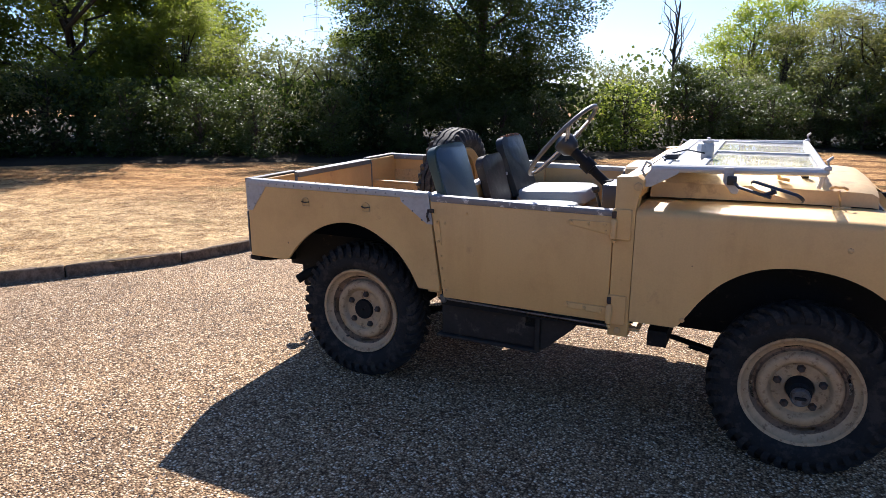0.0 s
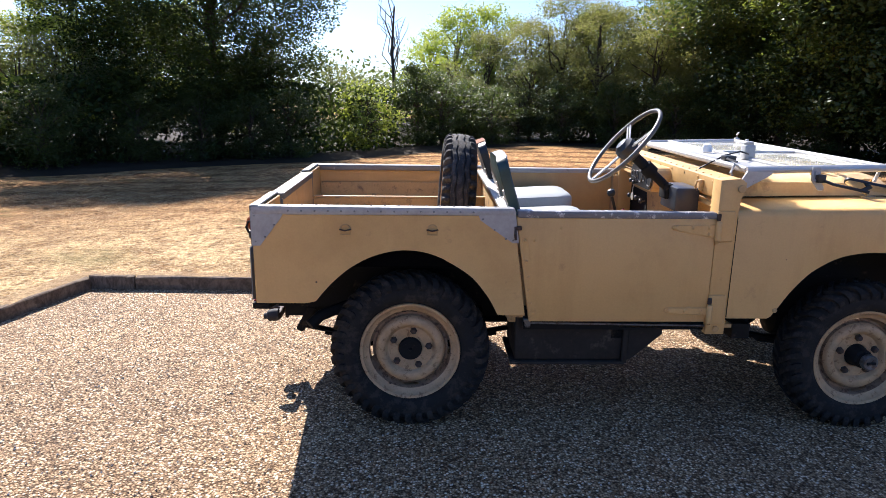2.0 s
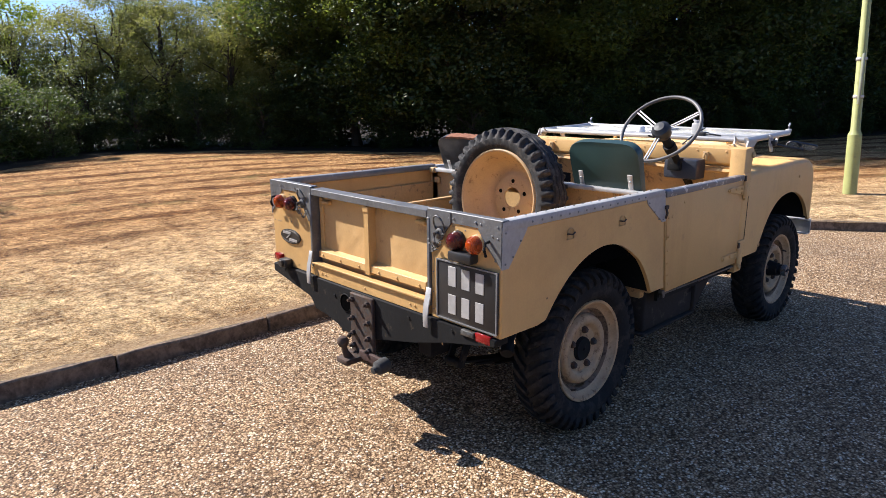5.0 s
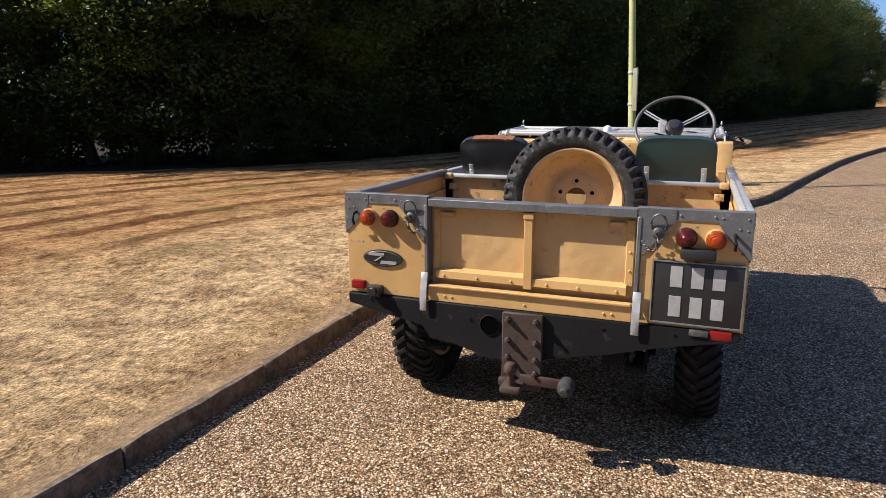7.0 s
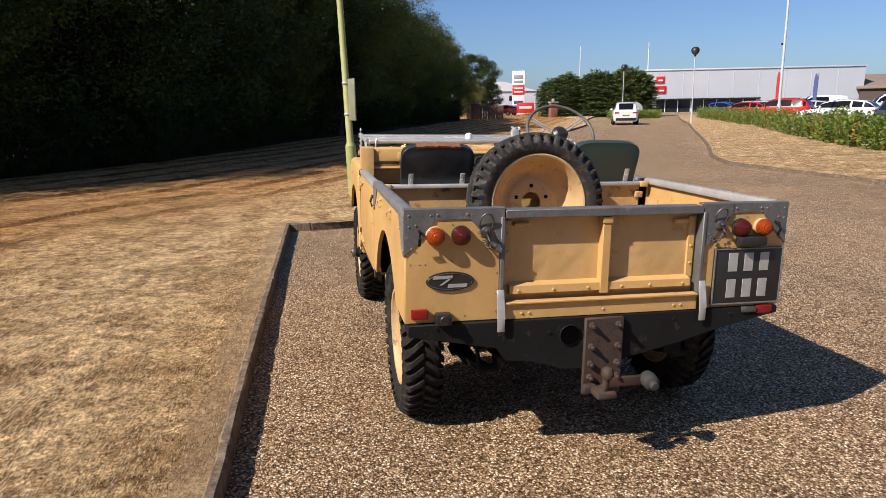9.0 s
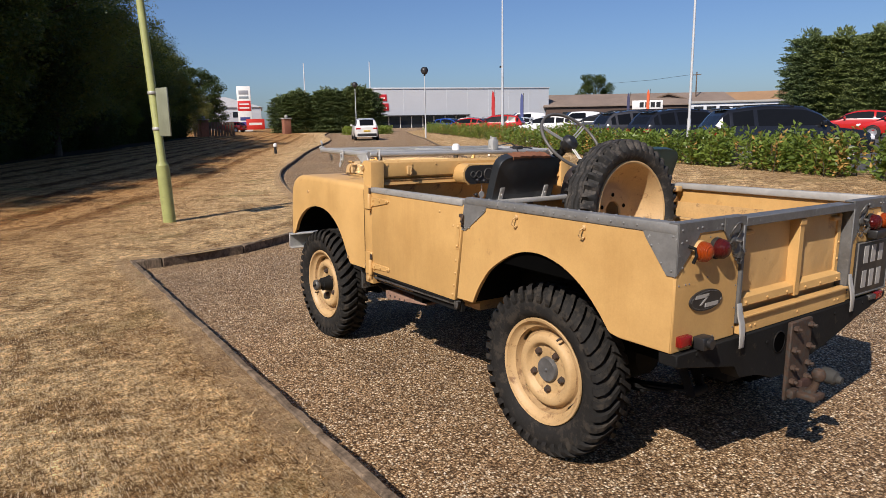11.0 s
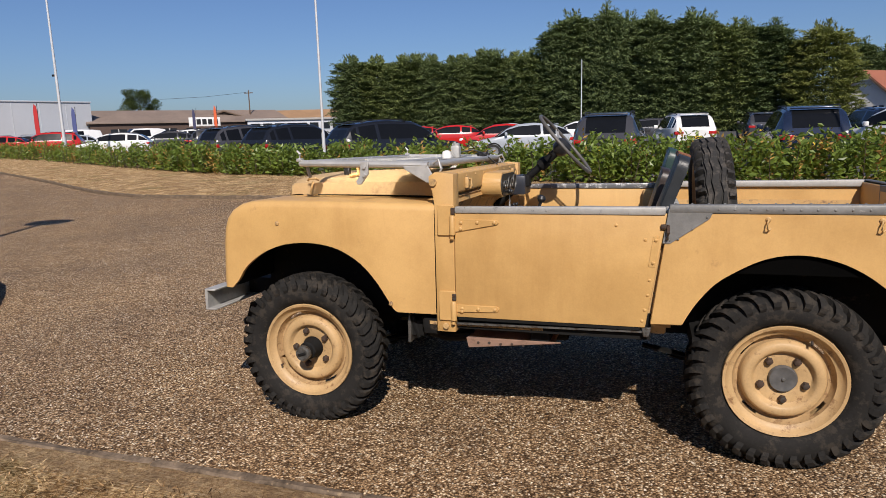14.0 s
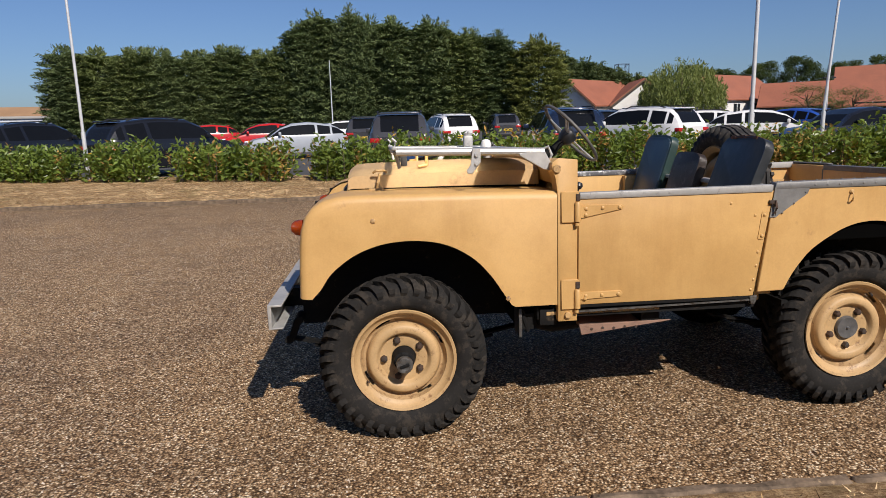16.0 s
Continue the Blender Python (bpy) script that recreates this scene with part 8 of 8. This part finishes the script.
for z in (1.28, 1.76):
    bm = B()
    lathe(bm, [(0.062, 0), (0.066, 0.005), (0.066, 0.035), (0.062, 0.04)], lv * z + Vector((0, 0, z)), (0, 0, 1), 14, cap=False)
    box(bm, -0.14, -0.05, -0.03, -0.01, z + 0.008, z + 0.03)
    part("clamp", bm, M["galv"], t)

t = thing("bollard_light", "small black garden bollard with white cap", "bollard", at=Matrix.Translation((27.3, -8.7, rise(27.3, -8.7) + 0.08)))
bm = B()
tube(bm, [(0, 0, -0.05), (0, 0, 0.36)], 0.06, 10)
part("stem", bm, M["trim"], t)
bm = B()
lathe(bm, [(0.085, 0.34), (0.09, 0.44), (0.05, 0.49), (0, 0.5)], (0, 0, 0), (0, 0, 1), 12, cap=False)
part("cap", bm, M["white"], t)

# ---- gate, totem sign ----
M["brick"] = surface("red_brick", (0.25, 0.10, 0.06), 0.9, vary=0.3, grain=14, stain=3, bumps=0.4)
M["timber"] = surface("weathered_timber", (0.12, 0.08, 0.055), 0.85, vary=0.35, grain=20, stain=3, bumps=0.3)
for x, y in ((69.5, -26.4), (68.4, -17.0)):
    t = thing("gate_pier", "red brick gate pier with a stone ball", "gate pier", "gate piers", at=Matrix.Translation((x, y, rise(x, y))))
    bm = B()
    box(bm, -0.4, 0.4, -0.4, 0.4, -0.1, 1.75, 0.02)
    part("shaft", bm, M["brick"], t)
    bm = B()
    box(bm, -0.48, 0.48, -0.48, 0.48, 1.75, 1.87, 0.02)
    lathe(bm, [(0.1, 1.85), (0.19, 1.95), (0.2, 2.05), (0.12, 2.18), (0, 2.22)], (0, 0, 0), (0, 0, 1), 12, cap=False)
    part("coping", bm, M["concrete"], t)
t = thing("timber_gate", "open dark timber gate panels", "gate", at=Matrix.Translation((70.4, -18.6, rise(70, -18))) @ Matrix.Rotation(radians(78), 4, "Z"))
for k in range(14):
    bm = B()
    box(bm, -2.1 + 0.3 * k, -1.84 + 0.3 * k, -0.03, 0.03, 0.1, 1.55, 0.01)
    part("board", bm, M["timber"], t)
t = thing("totem_sign", "tall white totem sign with red and blue panels", "sign", at=Matrix.Translation((97.2, -31.2, 0.4)) @ Matrix.Rotation(radians(155), 4, "Z"))
bm = B()
box(bm, -0.2, 0.2, -1.0, 1.0, 0, 7.0, 0.05)
part("column", bm, M["white"], t)
for z0, z1, key in ((5.8, 6.4, (0.3, 0.3, 0.32)), (5.2, 5.55, (0.25, 0.28, 0.3)), (3.4, 4.9, (0.6, 0.03, 0.03)), (2.0, 2.5, (0.05, 0.06, 0.2)), (1.2, 1.8, (0.07, 0.05, 0.22))):
    for s in (1, -1):
        bm = B()
        wd = 0.94 if z1 - z0 > 1 else 0.7
        box(bm, *yy(s, 0.2, 0.215), -wd, wd, z0, z1, 0.005)
        part("sign_panel", bm, surface("sign_colour", key, 0.4, vary=0.08, grain=6, stain=1, bumps=0), t)
for z in (3.75, 4.3):
    for s in (1, -1):
        bm = B()
        box(bm, *yy(s, 0.215, 0.22), -0.7, 0.7, z, z + 0.2)
        part("lettering_bar", bm, M["white"], t)
t = thing("stone_marker", "round stone marker beside the drive", "stone", at=Matrix.Translation((64.0, -33.6, 0.4)))
bm = B()
lathe(bm, [(0.85, 0), (0.85, 0.3), (0.6, 0.34), (0, 0.34)], (0, 0, 0.9), (-0.92, 0.4, 0), 24)
part("disc", bm, M["concrete"], t)
t = thing("box_hedge", "low clipped box hedge near the gate", "hedge")
P = rng.uniform(size=(5000, 3)) * np.array([1.6, 5.5, 0.95]) + np.array([60.2, -34.8, 0.35])
leaf_part("foliage", P, 0.16, 0.1, M["laurel"], t, kind="stuff")
t = thing("banner", "red banner on a frame by the gate", "banner", at=Matrix.Translation((80, -26.6, 0.5)) @ Matrix.Rotation(radians(75), 4, "Z"))
bm = B()
box(bm, -1.1, 1.1, -0.03, 0.03, 0.6, 1.9, 0.01)
part("cloth", bm, surface("red_banner", (0.6, 0.03, 0.02), 0.6, vary=0.1, grain=8, stain=1, bumps=0), t)
bm = B()
box(bm, -0.8, 0.8, -0.035, 0.035, 1.15, 1.45)
part("lettering_bar", bm, M["white"], t)

# ---- buildings ----
M["cladding"] = surface("pale_grey_cladding", (0.50, 0.52, 0.55), 0.5, metal=0.1, vary=0.06, grain=3, stain=0.15, bumps=0.02)
M["brownroof"] = surface("brown_sheet_roof", (0.22, 0.165, 0.13), 0.85, vary=0.25, grain=2, stain=0.3, bumps=0.2)
M["brownwall"] = surface("dark_brown_shed_wall", (0.10, 0.065, 0.05), 0.85, vary=0.25, grain=3, stain=0.3, bumps=0.2)
M["tile"] = surface("red_clay_tile", (0.30, 0.105, 0.06), 0.85, vary=0.22, grain=5, stain=0.5, bumps=0.3)
M["plaster"] = surface("white_plaster", (0.72, 0.71, 0.68), 0.8, vary=0.08, grain=6, stain=0.5, bumps=0.1)
M["darkwin"] = surface("dark_window", (0.02, 0.024, 0.03), 0.08, vary=0.2, grain=2, stain=0.5, bumps=0)


def frame_at(x, y, deg, z):
    return Matrix.Translation((x, y, z)) @ Matrix.Rotation(radians(deg), 4, "Z")


# large clad showroom: front runs along local y, facing -x
t = thing("showroom_building", "large pale grey clad showroom with a glazed strip", "building", at=frame_at(87, -84, -20.5, 0.4))
bm = B()
box(bm, 0, 45, 0, 33, 0, 7.0)
part("wall", bm, M["cladding"], t)
bm = B()
box(bm, -0.15, 45.1, -0.15, 33.1, 7.0, 7.22, 0.03)
part("parapet", bm, M["pole"], t)
for k in range(1, 9):
    bm = B()
    box(bm, -0.03, 0.01, 3.85 * k - 0.04, 3.85 * k + 0.04, 2.6 if k > 3 else 0.3, 6.95)
    part("panel_joint", bm, M["pole"], t)
bm = B()
box(bm, -0.12, 0.03, 15.6, 31.0, 0.0, 2.35)
gl_ = part("glazing", bm, M["darkwin"], t)
for k in range(8):
    bm = B()
    box(bm, -0.18, 0.0, 15.6 + 2.0 * k, 15.72 + 2.0 * k, 0.0, 2.35)
    part("mullion", bm, M["white"], gl_)
bm = B()
box(bm, -1.2, 0.05, 15.3, 31.3, 2.36, 2.56, 0.03)
part("canopy", bm, M["trim"], t)
for y0, y1, z0, z1 in ((29.9, 31.2, 5.0, 6.1), (29.6, 31.4, 3.4, 4.6)):
    bm = B()
    box(bm, -0.14, 0.0, y0, y1, z0, z1, 0.02)
    sg = part("red_sign", bm, surface("red_sign_face", (0.55, 0.02, 0.025), 0.4, vary=0.08, grain=5, stain=1, bumps=0), t)
    bm = B()
    box(bm, -0.17, -0.13, y0 + 0.3, y1 - 0.3, z0 + 0.35, z0 + 0.6)
    part("lettering_bar", bm, M["white"], sg)


def gabled(name, label, x, y, deg, L, W, wall, ridge, z, wm, rm, windows=(), over=0.4, gable=None):
    """A gabled building; the ridge runs along local x."""
    t = thing(name, label, "building", at=frame_at(x, y, deg, z))
    bm = B()
    prism(bm, [(-W / 2, 0), (W / 2, 0), (W / 2, wall), (0, ridge - 0.12), (-W / 2, wall)], "x", 0, L)
    part("wall", bm, wm, t)
    k = (ridge - wall) / (W / 2)
    for s in (1, -1):
        bm = B()
        e = W / 2 + over
        prism(bm, [(0, ridge), (s * e, ridge - k * e), (s * e, ridge - k * e + 0.16), (0, ridge + 0.16)], "x", -over, L + over)
        part("roof", bm, rm, t)
        bm = B()
        prism(bm, [(0, ridge - 0.22), (s * e, ridge - k * e - 0.22), (s * e, ridge - k * e + 0.0), (0, ridge - 0.0)], "x", -over - 0.06, -over)
        part("bargeboard", bm, M["timber"], t)
    for face, a, b, z0, z1 in windows:
        bm = B()
        if face == "end":
            box(bm, -0.06, 0.04, a, b, z0, z1)
        else:
            s = 1 if face == "left" else -1
            box(bm, a, b, *yy(s, W / 2 - 0.04, W / 2 + 0.06), z0, z1)
        wn_ = part("window", bm, M["darkwin"], t)
        bm = B()
        if face == "end":
            box(bm, -0.09, 0.02, (a + b) / 2 - 0.05, (a + b) / 2 + 0.05, z0, z1)
        else:
            box(bm, (a + b) / 2 - 0.05, (a + b) / 2 + 0.05, *yy(s, W / 2 - 0.02, W / 2 + 0.09), z0, z1)
        part("glazing_bar", bm, M["white"], wn_)
    return t


gabled("shed", "long low shed with a brown sheet roof", 93, -88, -128, 34, 16, 3.2, 5.4, 0.9, M["brownwall"], M["brownroof"], [("left", 3 + 4 * k, 5.4 + 4 * k, 1.2, 2.2) for k in range(6)] + [("right", 3 + 4 * k, 5.4 + 4 * k, 1.2, 2.2) for k in range(6)])
gabled("shed", "brown gabled shed behind the car park", 76, -104, -52, 30, 16, 2.8, 5.3, 0.9, M["brownwall"], M["brownroof"])
gabled("shed", "shed with an orange-brown roof", 80, -122, -160, 28, 14, 3.0, 5.6, 0.9, M["brownwall"], surface("orange_sheet_roof", (0.32, 0.19, 0.10), 0.85, vary=0.2, grain=2, stain=0.3, bumps=0.2))
t = thing("office_block", "low pale office block with a row of windows", "building", at=frame_at(66.5, -97, -146, 0.9))
bm = B()
box(bm, 0, 19, 0, 8, 0, 3.3, 0.03)
part("wall", bm, M["cladding"], t)
bm = B()
box(bm, -0.3, 19.3, -0.3, 8.3, 3.1, 3.45, 0.03)
part("roof", bm, M["concrete"], t)
for k in range(9):
    bm = B()
    box(bm, 0.6 + 2.0 * k, 2.1 + 2.0 * k, 7.95, 8.06, 1.5, 2.6)
    part("window", bm, M["darkwin"], t)
    bm = B()
    box(bm, 0.6 + 2.0 * k, 2.1 + 2.0 * k, -0.06, 0.05, 1.5, 2.6)
    part("window", bm, M["darkwin"], t)
t = thing("sign_board", "white sign board with dark lettering on the shed", "sign", at=frame_at(73.3, -94.5, -42, 3.3))
bm = B()
box(bm, -0.05, 0.05, -2.6, 2.6, 0, 1.5, 0.01)
part("board", bm, M["white"], t)
for k in range(4):
    bm = B()
    box(bm, -0.07, 0.07, -2.2 + 0.95 * k, -1.5 + 0.95 * k, 0.3, 1.2)
    part("lettering_bar", bm, M["trim"], t)
t = thing("works_building", "pale industrial building behind the gate", "building", at=frame_at(122, -30, -20, 0.6))
bm = B()
box(bm, 0, 30, -12, 14, 0, 4.4, 0.05)
part("wall", bm, M["cladding"], t)
bm = B()
prism(bm, [(-12.3, 4.4), (14.3, 4.4), (8, 6.2), (-6, 6.2)], "x", -0.3, 30)
part("roof", bm, M["pole"], t)
for k in range(4):
    bm = B()
    box(bm, -0.06, 0.05, -9 + 5 * k, -7 + 5 * k, 2.6, 3.6)
    part("window", bm, M["darkwin"], t)

gabled("bungalow", "white gabled bungalow with a red tiled roof", -22.6, -82.6, -140, 13, 8, 2.9, 6.1, 0.5, M["plaster"], M["tile"], [("end", -2.4, -1.2, 1.2, 2.3), ("left", 4.5, 5.4, 1.4, 2.4), ("left", 8, 8.9, 1.4, 2.4), ("right", 4.5, 5.4, 1.4, 2.4), ("right", 7, 8.6, 1.4, 2.4)])
gabled("bungalow", "white cross-gable wing with a red tiled roof", -31.5, -79.5, -100, 9, 7.5, 2.9, 5.8, 0.5, M["plaster"], M["tile"], [("end", -1, 1, 1.2, 2.3), ("end", 1.6, 2.6, 1.2, 2.3)])
gabled("bungalow", "white house with a red tiled roof beside the willow", -40, -83, -150, 14, 9, 3.2, 6.4, 0.5, M["plaster"], M["tile"], [("left", 2, 3.4, 1.4, 2.5), ("left", 6, 7.4, 1.4, 2.5), ("right", 2, 3.4, 1.4, 2.5), ("right", 6, 7.4, 1.4, 2.5)])
gabled("outbuilding", "low outbuilding with a red tiled roof", -48.0, -80.0, 144, 8, 8, 2.2, 4.9, 0.4, M["brownwall"], M["tile"])
gabled("barn", "wide barn with a deep orange-red ribbed roof", -59.9, -82.6, 144, 34, 14, 2.0, 7.0, 0.4, M["brownwall"], M["tile"], [("right", 2, 6, 0.2, 2.3), ("right", 9, 13, 0.2, 2.3)])
# lattice mast above the conifers, pylon behind the wood, telegraph pole
t = thing("lattice_mast", "square lattice mast top above the trees", "mast", at=Matrix.Translation((-61.4, -168, 0)))
bm = B()
for sx in (-1.4, 1.4):
    for sy in (-1.4, 1.4):
        tube(bm, [(sx, sy, 0), (sx, sy, 15.6)], 0.09, 5)
for z in (11.5, 13.5, 15.5):
    for a, b in (((-1.4, -1.4), (1.4, -1.4)), ((1.4, -1.4), (1.4, 1.4)), ((1.4, 1.4), (-1.4, 1.4)), ((-1.4, 1.4), (-1.4, -1.4))):
        tube(bm, [(*a, z), (*b, z)], 0.07, 5)
        tube(bm, [(*a, z - 2), (*b, z)], 0.05, 5)
part("lattice", bm, M["trim"], t)
t = thing("pylon", "distant electricity pylon in haze-pale paint", "pylon", at=Matrix.Translation((-216, 294.6, 9)))
bm = B()
for sx in (-1, 1):
    for sy in (-1, 1):
        tube(bm, [(4 * sx, 4 * sy, -9), (1.0 * sx, 1.0 * sy, 24), (0.25 * sx, 0.25 * sy, 46)], 0.1, 5)
for z, w in ((28, 6.2), (35, 7.0), (41, 5.6)):
    tube(bm, [(-w * 0.8, -w * 0.6, z), (0, 0, z + 1.4), (w * 0.8, w * 0.6, z)], 0.1, 5)
    tube(bm, [(-w * 0.8, -w * 0.6, z), (0, 0, z - 0.2), (w * 0.8, w * 0.6, z)], 0.1, 5)
    for s in (1, -1):
        tube(bm, [(s * w * 0.8, s * w * 0.6, z), (s * w * 0.8, s * w * 0.6, z - 2.2)], 0.1, 5)
for k in range(12):
    z = 2 * k
    q = 4 - 2.8 * z / 24
    p = 4 - 2.8 * (z + 2) / 24
    tube(bm, [(-q, -q, z), (p, p, z + 2)], 0.07, 4)
    tube(bm, [(q, q, z), (-p, -p, z + 2)], 0.07, 4)
# pale paint stands in for haze over the distance
part("lattice", bm, M["pole"], t)
t = thing("telegraph_pole", "telegraph pole with cables near the sheds", "pole", at=Matrix.Translation((73, -108, 0.8)))
bm = B()
tube(bm, [(0, 0, 0), (0, 0, 9.2)], [0.15, 0.1], 8)
box(bm, -0.9, 0.9, -0.06, 0.06, 8.6, 8.75)
part("pole", bm, M["timber"], t)
bm = B()
tube(bm, [(0.6, 0, 8.8), (6, 5, 8.0), (12, 10, 7.6)], 0.025, 4)
part("cable", bm, M["trim"], t)
